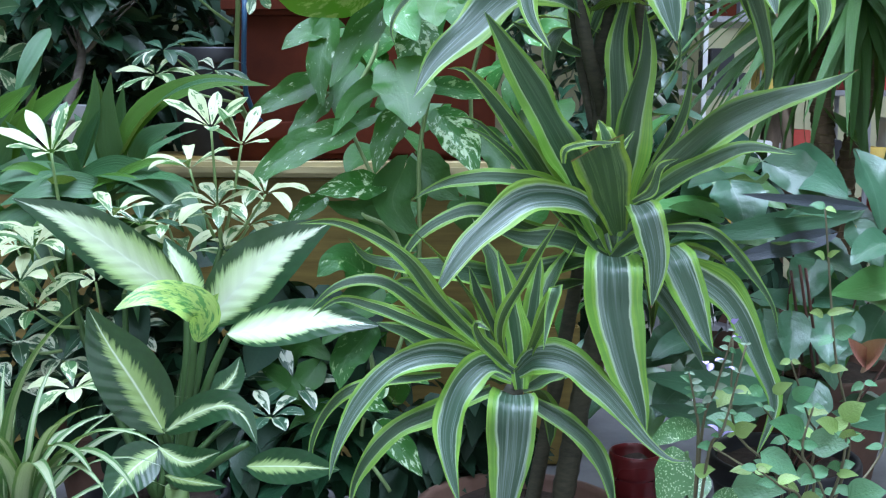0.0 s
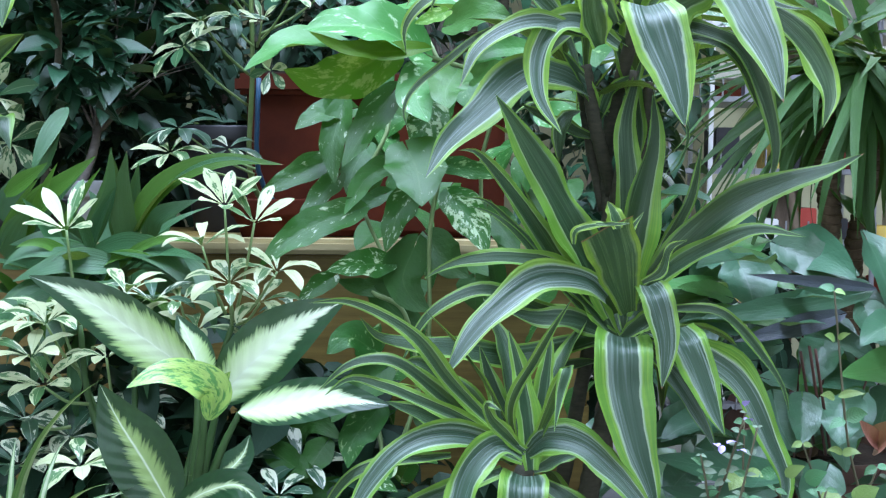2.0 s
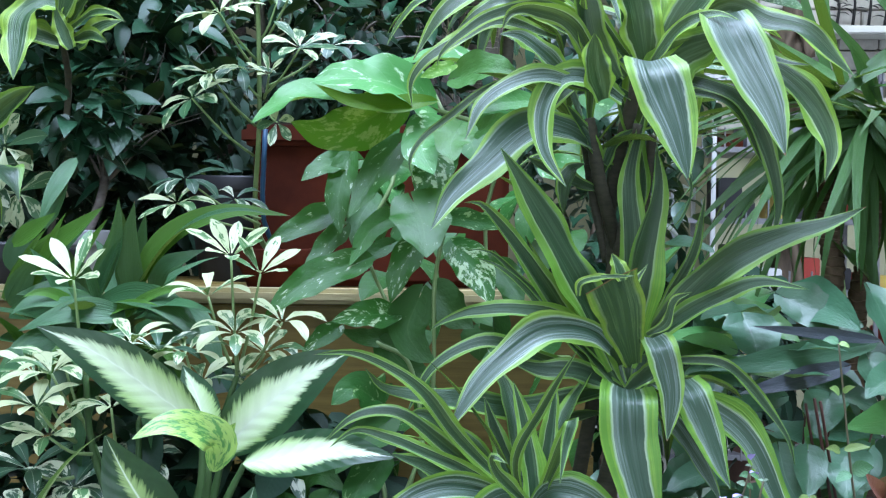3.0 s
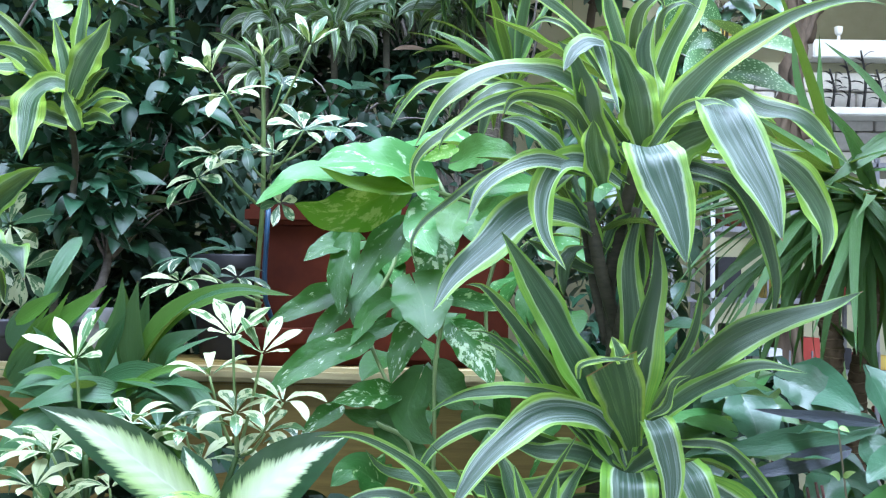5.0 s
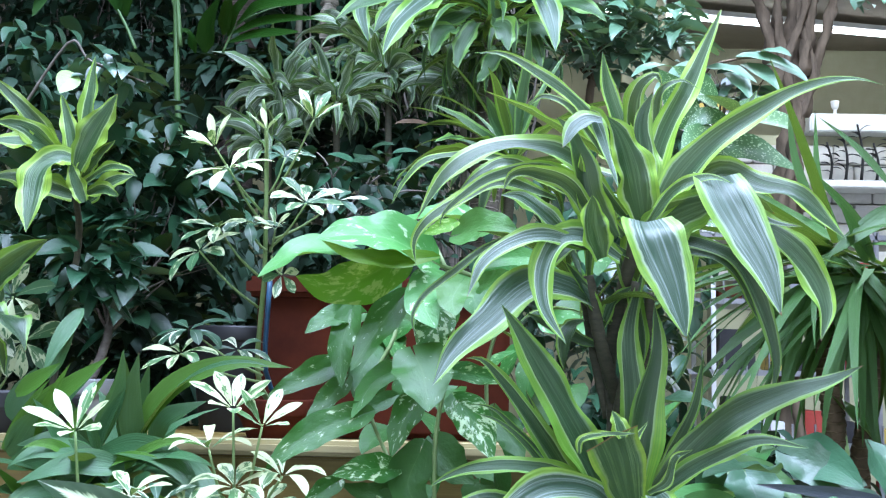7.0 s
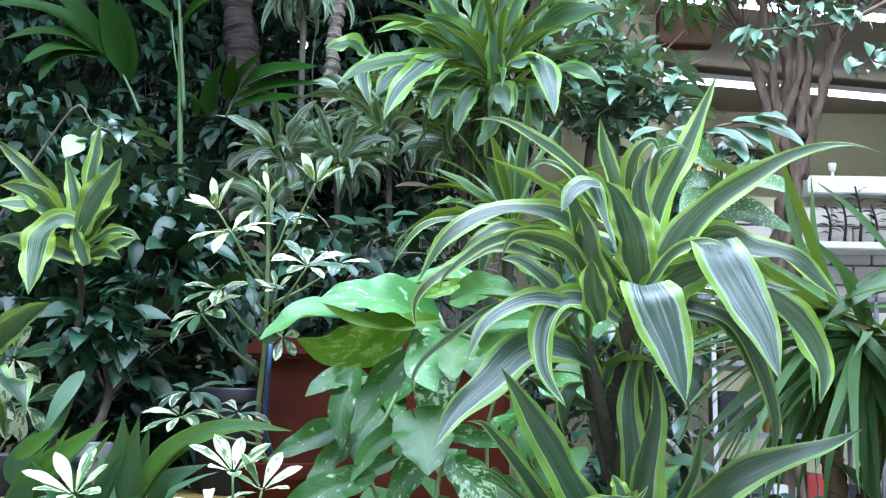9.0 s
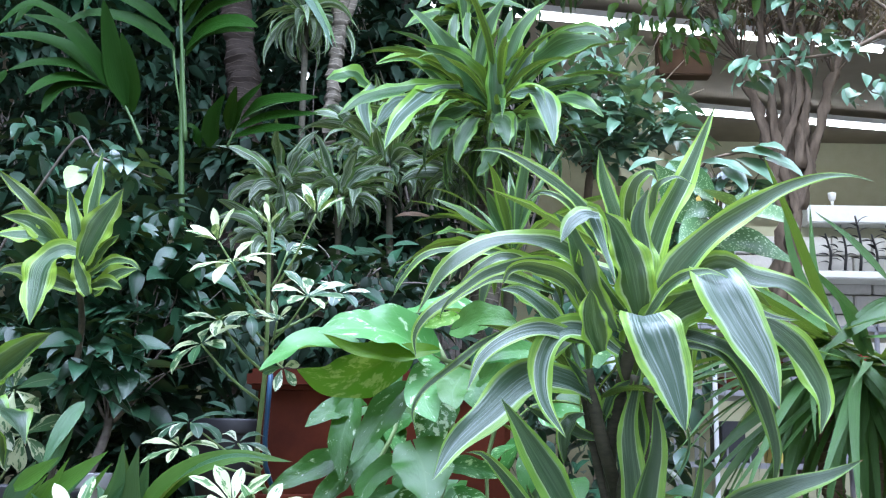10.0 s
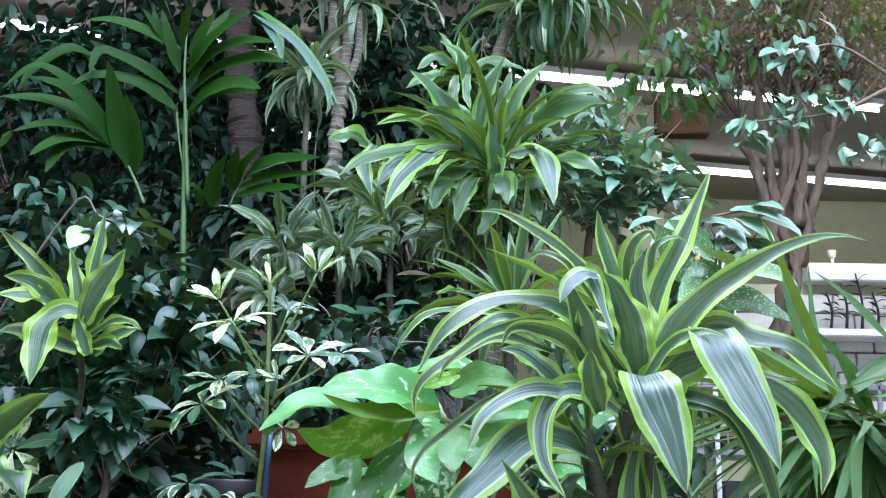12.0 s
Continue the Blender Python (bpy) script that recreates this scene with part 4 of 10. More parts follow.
tube(dragon, "cane", CANE, [(0.06, 1.27, 0.84), (0.065, 1.2, 0.96), (0.076, 1.100, 1.094)], 0.013, 0.011, 10, 26, 0.08, 0.022)
tube(dragon, "cane", CANE, [(0.15, 1.33, 0.84), (0.18, 1.31, 1.05), (0.207, 1.280, 1.186)], 0.015, 0.012, 10, 40, 0.08, 0.022)
tube(dragon, "cane", CANE, [(0.12, 1.39, 0.84), (0.20, 1.40, 1.30), (0.200, 1.400, 1.451), (0.235, 1.320, 1.646)], 0.010, 0.009, 10, 60, 0.08, 0.022)
tube(dragon, "side_shoot", CANE, [(0.209, 1.400, 1.383), (0.180, 1.360, 1.464), (0.162, 1.340, 1.543)], 0.010, 0.008, 8, 20, 0.08, 0.02)
tube(dragon, "side_shoot", CANE, [(0.206, 1.380, 1.361), (0.217, 1.360, 1.450), (0.224, 1.340, 1.537)], 0.007, 0.006, 8, 20, 0.1, 0.016)
tube(dragon, "side_shoot", CANE, [(0.200, 1.420, 1.359), (0.179, 1.420, 1.451), (0.162, 1.400, 1.541)], 0.007, 0.006, 8, 20, 0.1, 0.016)
tube(dragon, "side_shoot", CANE, [(0.216, 1.400, 1.330), (0.242, 1.400, 1.421), (0.246, 1.360, 1.524)], 0.007, 0.006, 8, 20, 0.1, 0.016)
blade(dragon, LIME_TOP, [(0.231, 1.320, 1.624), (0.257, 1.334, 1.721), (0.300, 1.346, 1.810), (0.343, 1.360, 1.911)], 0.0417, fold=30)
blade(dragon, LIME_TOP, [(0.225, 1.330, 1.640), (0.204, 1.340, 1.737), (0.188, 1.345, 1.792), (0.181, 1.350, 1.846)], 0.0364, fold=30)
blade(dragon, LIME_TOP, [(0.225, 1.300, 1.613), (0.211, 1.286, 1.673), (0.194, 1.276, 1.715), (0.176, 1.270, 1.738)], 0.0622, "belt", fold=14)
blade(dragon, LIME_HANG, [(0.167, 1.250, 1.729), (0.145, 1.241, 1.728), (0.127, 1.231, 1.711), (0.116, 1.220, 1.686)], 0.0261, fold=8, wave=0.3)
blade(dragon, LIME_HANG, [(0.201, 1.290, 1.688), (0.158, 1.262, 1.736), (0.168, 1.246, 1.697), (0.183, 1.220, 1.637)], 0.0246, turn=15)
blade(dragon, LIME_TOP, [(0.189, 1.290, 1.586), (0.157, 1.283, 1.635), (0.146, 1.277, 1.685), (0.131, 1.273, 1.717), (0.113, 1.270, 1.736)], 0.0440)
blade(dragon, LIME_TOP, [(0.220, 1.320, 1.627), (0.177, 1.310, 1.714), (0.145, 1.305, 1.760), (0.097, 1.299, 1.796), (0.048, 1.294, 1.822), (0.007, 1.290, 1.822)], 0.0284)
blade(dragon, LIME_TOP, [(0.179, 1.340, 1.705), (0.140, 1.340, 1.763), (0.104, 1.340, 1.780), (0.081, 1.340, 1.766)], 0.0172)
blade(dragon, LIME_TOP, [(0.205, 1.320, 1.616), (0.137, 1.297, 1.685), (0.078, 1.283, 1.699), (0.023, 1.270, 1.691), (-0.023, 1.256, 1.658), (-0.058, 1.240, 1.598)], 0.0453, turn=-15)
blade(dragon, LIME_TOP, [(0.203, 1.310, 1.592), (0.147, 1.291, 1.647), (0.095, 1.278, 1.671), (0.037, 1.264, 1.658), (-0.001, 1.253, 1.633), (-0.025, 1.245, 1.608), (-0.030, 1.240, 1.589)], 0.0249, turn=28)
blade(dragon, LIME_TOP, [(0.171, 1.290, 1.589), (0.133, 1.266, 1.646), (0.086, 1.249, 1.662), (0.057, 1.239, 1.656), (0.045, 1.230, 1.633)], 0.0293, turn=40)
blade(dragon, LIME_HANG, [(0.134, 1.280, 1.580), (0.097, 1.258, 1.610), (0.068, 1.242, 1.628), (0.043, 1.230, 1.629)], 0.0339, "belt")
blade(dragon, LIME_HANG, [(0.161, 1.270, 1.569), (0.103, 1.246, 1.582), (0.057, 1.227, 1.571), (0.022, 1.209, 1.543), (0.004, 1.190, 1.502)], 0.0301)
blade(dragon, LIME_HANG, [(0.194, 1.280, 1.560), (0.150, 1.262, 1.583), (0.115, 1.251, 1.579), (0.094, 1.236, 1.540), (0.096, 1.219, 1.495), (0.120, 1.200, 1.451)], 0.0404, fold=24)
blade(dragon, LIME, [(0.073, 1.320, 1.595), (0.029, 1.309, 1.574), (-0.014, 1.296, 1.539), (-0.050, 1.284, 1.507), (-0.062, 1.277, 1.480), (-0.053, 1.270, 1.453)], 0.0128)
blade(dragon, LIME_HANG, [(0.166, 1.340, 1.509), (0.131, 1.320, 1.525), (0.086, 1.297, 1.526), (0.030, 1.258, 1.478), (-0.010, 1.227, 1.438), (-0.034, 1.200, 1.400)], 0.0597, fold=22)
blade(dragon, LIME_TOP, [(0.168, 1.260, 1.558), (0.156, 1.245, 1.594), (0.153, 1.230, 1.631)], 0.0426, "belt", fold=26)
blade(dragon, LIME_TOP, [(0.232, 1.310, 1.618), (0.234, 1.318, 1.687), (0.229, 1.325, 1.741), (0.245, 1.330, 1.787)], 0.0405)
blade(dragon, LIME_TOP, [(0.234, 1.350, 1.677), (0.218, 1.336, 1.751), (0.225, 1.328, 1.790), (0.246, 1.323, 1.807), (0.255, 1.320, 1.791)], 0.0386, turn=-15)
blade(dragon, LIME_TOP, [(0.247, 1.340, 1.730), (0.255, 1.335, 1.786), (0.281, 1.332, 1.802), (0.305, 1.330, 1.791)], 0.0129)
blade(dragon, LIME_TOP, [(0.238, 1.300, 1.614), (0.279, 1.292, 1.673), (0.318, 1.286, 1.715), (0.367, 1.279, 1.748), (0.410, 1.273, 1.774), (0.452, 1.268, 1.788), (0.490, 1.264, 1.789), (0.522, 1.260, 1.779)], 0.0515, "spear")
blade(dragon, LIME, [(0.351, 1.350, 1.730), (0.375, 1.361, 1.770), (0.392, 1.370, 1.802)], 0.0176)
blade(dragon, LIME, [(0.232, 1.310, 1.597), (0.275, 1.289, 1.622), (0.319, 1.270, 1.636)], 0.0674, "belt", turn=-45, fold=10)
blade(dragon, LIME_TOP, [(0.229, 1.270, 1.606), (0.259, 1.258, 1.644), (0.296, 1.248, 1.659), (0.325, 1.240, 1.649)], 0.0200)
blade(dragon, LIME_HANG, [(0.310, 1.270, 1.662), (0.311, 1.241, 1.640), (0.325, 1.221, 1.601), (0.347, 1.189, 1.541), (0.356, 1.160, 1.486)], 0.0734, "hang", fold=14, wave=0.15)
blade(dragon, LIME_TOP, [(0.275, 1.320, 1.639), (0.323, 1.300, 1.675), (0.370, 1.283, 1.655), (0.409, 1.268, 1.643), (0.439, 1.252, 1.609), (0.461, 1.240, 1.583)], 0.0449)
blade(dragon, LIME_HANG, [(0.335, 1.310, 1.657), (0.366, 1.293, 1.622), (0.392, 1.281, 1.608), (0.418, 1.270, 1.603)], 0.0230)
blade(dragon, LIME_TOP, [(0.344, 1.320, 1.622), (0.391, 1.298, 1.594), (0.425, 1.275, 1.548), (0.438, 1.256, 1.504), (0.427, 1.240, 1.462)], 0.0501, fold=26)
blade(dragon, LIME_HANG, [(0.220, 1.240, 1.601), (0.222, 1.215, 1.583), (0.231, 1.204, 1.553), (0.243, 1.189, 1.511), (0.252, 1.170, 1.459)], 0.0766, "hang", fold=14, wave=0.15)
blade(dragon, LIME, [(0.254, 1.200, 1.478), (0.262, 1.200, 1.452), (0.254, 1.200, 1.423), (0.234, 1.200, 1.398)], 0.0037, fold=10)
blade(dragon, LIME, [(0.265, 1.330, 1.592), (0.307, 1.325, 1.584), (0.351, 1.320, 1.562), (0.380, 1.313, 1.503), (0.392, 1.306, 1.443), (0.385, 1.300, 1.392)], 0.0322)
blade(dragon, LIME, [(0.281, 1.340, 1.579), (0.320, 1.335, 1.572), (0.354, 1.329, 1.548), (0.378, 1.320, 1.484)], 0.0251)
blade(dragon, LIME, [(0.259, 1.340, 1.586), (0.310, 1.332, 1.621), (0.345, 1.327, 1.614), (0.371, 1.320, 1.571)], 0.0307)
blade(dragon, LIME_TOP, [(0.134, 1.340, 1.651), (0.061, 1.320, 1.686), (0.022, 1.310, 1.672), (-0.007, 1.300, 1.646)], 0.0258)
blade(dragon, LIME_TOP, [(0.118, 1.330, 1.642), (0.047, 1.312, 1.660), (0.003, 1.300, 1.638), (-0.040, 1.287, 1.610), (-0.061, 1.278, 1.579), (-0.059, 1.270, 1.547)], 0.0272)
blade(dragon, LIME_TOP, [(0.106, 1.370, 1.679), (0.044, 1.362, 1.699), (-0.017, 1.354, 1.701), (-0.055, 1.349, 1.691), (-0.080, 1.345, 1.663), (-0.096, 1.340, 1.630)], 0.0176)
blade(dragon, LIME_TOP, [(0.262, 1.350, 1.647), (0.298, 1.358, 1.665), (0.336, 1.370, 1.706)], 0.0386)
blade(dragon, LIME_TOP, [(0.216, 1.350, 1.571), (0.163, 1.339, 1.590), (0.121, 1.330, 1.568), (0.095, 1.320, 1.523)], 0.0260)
blade(dragon, LIME, [(0.196, 1.370, 1.484), (0.142, 1.355, 1.526), (0.104, 1.347, 1.537), (0.071, 1.340, 1.531)], 0.0185)
blade(dragon, LIME, [(0.178, 1.350, 1.493), (0.154, 1.333, 1.532), (0.131, 1.320, 1.559)], 0.0213)
blade(dragon, LIME, [(0.184, 1.370, 1.476), (0.198, 1.360, 1.513), (0.227, 1.350, 1.535)], 0.0177)
blade(dragon, LIME, [(0.178, 1.380, 1.454), (0.125, 1.369, 1.475), (0.083, 1.360, 1.496)], 0.0224)
blade(dragon, LIME, [(0.203, 1.360, 1.572), (0.225, 1.367, 1.514), (0.237, 1.374, 1.455), (0.232, 1.380, 1.404)], 0.0278)
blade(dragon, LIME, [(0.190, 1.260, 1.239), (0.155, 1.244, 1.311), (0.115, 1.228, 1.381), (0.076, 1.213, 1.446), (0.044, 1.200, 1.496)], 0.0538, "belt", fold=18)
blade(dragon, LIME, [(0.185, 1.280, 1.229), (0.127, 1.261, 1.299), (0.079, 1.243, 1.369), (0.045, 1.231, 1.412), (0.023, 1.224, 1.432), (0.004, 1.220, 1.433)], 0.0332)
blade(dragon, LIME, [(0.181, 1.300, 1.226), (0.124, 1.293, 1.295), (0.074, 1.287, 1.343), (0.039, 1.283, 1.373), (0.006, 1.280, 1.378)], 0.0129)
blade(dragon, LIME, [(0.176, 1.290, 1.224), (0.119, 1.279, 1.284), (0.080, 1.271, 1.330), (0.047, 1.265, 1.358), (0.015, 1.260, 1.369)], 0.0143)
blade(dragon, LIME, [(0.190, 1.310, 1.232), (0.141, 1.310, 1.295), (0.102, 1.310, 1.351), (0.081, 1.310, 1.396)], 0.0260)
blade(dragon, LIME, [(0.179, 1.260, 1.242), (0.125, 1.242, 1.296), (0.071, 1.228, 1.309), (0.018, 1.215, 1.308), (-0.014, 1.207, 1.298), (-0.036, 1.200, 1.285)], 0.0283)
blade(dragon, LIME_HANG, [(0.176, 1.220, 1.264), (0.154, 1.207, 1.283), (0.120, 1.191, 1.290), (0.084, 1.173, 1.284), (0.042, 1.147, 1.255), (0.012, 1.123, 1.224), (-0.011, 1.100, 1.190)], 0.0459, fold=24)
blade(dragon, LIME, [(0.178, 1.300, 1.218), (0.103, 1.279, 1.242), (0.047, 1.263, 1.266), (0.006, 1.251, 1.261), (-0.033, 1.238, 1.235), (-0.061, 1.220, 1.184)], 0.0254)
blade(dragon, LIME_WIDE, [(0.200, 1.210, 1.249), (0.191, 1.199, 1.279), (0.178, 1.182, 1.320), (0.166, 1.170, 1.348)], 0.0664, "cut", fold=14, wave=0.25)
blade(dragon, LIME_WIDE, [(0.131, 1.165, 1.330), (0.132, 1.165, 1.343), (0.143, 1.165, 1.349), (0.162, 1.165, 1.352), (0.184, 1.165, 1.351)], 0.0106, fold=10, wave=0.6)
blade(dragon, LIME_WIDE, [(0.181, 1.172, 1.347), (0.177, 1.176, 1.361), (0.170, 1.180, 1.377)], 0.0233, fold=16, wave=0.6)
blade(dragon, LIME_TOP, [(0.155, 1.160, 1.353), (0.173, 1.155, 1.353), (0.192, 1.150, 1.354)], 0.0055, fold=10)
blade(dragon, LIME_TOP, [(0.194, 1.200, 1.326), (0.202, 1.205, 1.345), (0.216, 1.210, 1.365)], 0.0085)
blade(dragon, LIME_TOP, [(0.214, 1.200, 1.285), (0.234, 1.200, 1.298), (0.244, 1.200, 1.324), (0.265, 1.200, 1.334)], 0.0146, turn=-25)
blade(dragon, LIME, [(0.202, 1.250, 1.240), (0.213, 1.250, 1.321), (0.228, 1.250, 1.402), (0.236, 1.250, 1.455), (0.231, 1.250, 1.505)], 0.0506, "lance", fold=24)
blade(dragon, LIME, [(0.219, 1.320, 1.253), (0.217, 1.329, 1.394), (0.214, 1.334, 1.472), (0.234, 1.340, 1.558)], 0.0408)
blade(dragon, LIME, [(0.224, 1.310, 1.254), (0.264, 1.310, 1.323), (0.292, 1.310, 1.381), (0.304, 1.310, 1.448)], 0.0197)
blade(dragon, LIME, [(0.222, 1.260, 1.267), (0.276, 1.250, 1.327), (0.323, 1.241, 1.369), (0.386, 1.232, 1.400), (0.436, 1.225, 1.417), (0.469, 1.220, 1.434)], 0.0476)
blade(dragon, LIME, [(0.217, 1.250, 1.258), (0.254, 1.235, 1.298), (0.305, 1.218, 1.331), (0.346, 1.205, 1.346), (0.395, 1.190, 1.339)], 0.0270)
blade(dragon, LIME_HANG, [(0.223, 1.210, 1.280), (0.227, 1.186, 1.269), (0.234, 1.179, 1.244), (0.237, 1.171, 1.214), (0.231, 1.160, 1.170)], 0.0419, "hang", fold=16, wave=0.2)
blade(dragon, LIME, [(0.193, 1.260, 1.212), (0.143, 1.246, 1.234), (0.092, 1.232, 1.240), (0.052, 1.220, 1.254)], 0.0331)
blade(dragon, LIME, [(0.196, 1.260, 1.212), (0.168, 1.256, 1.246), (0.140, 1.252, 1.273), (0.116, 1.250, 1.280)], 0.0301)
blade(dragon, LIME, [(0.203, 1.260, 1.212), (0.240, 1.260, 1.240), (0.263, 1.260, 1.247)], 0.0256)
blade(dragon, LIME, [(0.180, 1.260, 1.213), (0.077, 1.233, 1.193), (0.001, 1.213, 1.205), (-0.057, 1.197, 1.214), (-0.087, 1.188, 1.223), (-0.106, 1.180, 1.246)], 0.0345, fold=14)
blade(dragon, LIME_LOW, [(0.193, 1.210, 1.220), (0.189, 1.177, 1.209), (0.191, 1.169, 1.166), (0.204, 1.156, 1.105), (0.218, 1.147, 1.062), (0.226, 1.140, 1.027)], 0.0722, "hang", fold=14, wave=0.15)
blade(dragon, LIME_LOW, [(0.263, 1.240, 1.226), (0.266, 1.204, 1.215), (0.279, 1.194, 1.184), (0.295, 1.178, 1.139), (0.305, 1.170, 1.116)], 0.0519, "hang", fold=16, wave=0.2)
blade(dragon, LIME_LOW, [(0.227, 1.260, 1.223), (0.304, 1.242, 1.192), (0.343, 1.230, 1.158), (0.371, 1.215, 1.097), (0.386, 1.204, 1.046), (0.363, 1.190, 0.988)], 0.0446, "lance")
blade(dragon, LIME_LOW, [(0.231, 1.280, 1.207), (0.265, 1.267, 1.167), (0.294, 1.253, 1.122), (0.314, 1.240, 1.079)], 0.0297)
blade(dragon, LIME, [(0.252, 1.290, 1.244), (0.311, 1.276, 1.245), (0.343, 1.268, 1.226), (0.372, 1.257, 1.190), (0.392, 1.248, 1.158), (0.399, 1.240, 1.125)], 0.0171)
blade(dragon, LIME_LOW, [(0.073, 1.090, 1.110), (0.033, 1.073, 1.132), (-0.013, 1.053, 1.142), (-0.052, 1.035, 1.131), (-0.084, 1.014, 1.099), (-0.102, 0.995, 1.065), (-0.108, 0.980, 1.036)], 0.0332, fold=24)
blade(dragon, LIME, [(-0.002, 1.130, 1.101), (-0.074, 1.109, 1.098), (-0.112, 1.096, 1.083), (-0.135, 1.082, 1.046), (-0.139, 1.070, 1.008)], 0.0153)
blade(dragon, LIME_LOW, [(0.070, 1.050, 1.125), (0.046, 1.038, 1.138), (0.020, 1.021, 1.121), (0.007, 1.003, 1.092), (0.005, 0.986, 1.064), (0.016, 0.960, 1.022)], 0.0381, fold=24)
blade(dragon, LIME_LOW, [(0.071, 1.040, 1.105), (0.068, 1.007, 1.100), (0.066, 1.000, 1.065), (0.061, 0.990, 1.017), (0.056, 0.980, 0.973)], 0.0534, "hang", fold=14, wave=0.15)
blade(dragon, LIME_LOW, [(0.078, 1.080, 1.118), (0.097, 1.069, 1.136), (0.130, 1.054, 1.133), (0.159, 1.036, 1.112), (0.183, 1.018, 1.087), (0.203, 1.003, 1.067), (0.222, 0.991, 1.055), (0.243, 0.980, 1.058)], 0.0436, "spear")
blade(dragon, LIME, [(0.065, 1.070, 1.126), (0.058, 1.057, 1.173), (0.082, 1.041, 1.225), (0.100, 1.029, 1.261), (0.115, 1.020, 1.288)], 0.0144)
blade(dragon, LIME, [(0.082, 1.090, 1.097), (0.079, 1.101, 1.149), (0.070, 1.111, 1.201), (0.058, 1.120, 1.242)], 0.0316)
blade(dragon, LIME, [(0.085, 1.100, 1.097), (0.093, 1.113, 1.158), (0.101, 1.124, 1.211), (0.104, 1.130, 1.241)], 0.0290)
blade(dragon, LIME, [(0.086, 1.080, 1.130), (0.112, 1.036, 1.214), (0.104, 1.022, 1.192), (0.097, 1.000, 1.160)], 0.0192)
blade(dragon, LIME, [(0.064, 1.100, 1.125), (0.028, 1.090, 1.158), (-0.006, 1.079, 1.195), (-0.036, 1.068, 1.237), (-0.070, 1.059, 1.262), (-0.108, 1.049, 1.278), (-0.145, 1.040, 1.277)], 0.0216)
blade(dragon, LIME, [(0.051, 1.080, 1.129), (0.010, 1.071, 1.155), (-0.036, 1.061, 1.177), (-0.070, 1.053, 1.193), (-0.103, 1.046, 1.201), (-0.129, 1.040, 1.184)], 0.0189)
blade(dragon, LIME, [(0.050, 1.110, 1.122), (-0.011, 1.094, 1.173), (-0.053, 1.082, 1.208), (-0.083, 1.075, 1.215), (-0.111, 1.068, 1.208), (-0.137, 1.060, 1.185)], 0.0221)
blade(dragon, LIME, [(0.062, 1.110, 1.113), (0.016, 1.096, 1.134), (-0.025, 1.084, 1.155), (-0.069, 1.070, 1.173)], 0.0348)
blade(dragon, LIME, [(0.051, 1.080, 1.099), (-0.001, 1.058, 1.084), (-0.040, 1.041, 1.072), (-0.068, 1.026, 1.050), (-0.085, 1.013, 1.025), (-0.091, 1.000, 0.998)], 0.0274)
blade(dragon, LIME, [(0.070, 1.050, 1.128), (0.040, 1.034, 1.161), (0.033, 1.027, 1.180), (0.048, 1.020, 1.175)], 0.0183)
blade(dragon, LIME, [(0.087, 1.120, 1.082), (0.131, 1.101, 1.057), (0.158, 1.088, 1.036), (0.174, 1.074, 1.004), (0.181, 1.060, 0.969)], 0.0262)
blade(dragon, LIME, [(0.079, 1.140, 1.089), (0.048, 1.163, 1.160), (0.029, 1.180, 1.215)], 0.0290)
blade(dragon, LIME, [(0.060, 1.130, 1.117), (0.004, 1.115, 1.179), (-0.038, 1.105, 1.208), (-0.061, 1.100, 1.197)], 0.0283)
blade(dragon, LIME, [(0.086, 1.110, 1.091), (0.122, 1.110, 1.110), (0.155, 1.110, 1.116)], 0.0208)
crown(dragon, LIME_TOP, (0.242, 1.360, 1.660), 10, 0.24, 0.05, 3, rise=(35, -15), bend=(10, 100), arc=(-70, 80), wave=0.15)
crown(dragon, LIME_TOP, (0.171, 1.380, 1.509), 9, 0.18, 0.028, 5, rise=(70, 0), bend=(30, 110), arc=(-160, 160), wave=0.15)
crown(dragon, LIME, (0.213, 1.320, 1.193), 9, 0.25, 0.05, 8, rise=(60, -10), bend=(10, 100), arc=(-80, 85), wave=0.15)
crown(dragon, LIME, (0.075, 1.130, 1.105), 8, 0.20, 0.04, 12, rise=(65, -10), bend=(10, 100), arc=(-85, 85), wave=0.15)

# golden pothos trailing from the terracotta trough
pothos = thing("pothos_plant", (-0.05, 2.18, 1.281), "trailing golden pothos with cream-marked heart leaves in a terracotta trough", "potted plant")
trough = box("trough", (-0.40, 2.06, 1.283), (0.10, 2.30, 1.57), TERRACOTTA, pothos, 0.012, "terracotta trough")
box("rim", (-0.42, 2.04, 1.555), (0.12, 2.32, 1.595), TERRACOTTA, trough, 0.010)
box("soil", (-0.38, 2.08, 1.57), (0.08, 2.28, 1.602), SOIL, trough, 0.006)

blade(pothos, POTHOS_PALE, [(-0.174, 1.500, 1.589), (-0.233, 1.460, 1.577), (-0.281, 1.420, 1.540)], 0.0748, "heart", turn=-30, fold=16, wave=0.35)
blade(pothos, POTHOS_PALE, [(-0.060, 1.540, 1.587), (-0.105, 1.508, 1.607), (-0.159, 1.472, 1.608), (-0.205, 1.440, 1.597)], 0.0984, "heart", turn=-12, fold=16, wave=0.35)
blade(pothos, POTHOS_YOUNG, [(-0.059, 1.500, 1.579), (-0.103, 1.479, 1.573), (-0.157, 1.452, 1.577), (-0.196, 1.430, 1.594)], 0.0321, "heart", fold=16, wave=0.35)
blade(pothos, POTHOS_YOUNG, [(-0.103, 1.560, 1.578), (-0.154, 1.524, 1.547), (-0.197, 1.497, 1.537), (-0.236, 1.470, 1.547)], 0.0799, "heart", turn=42, fold=16, wave=0.35)
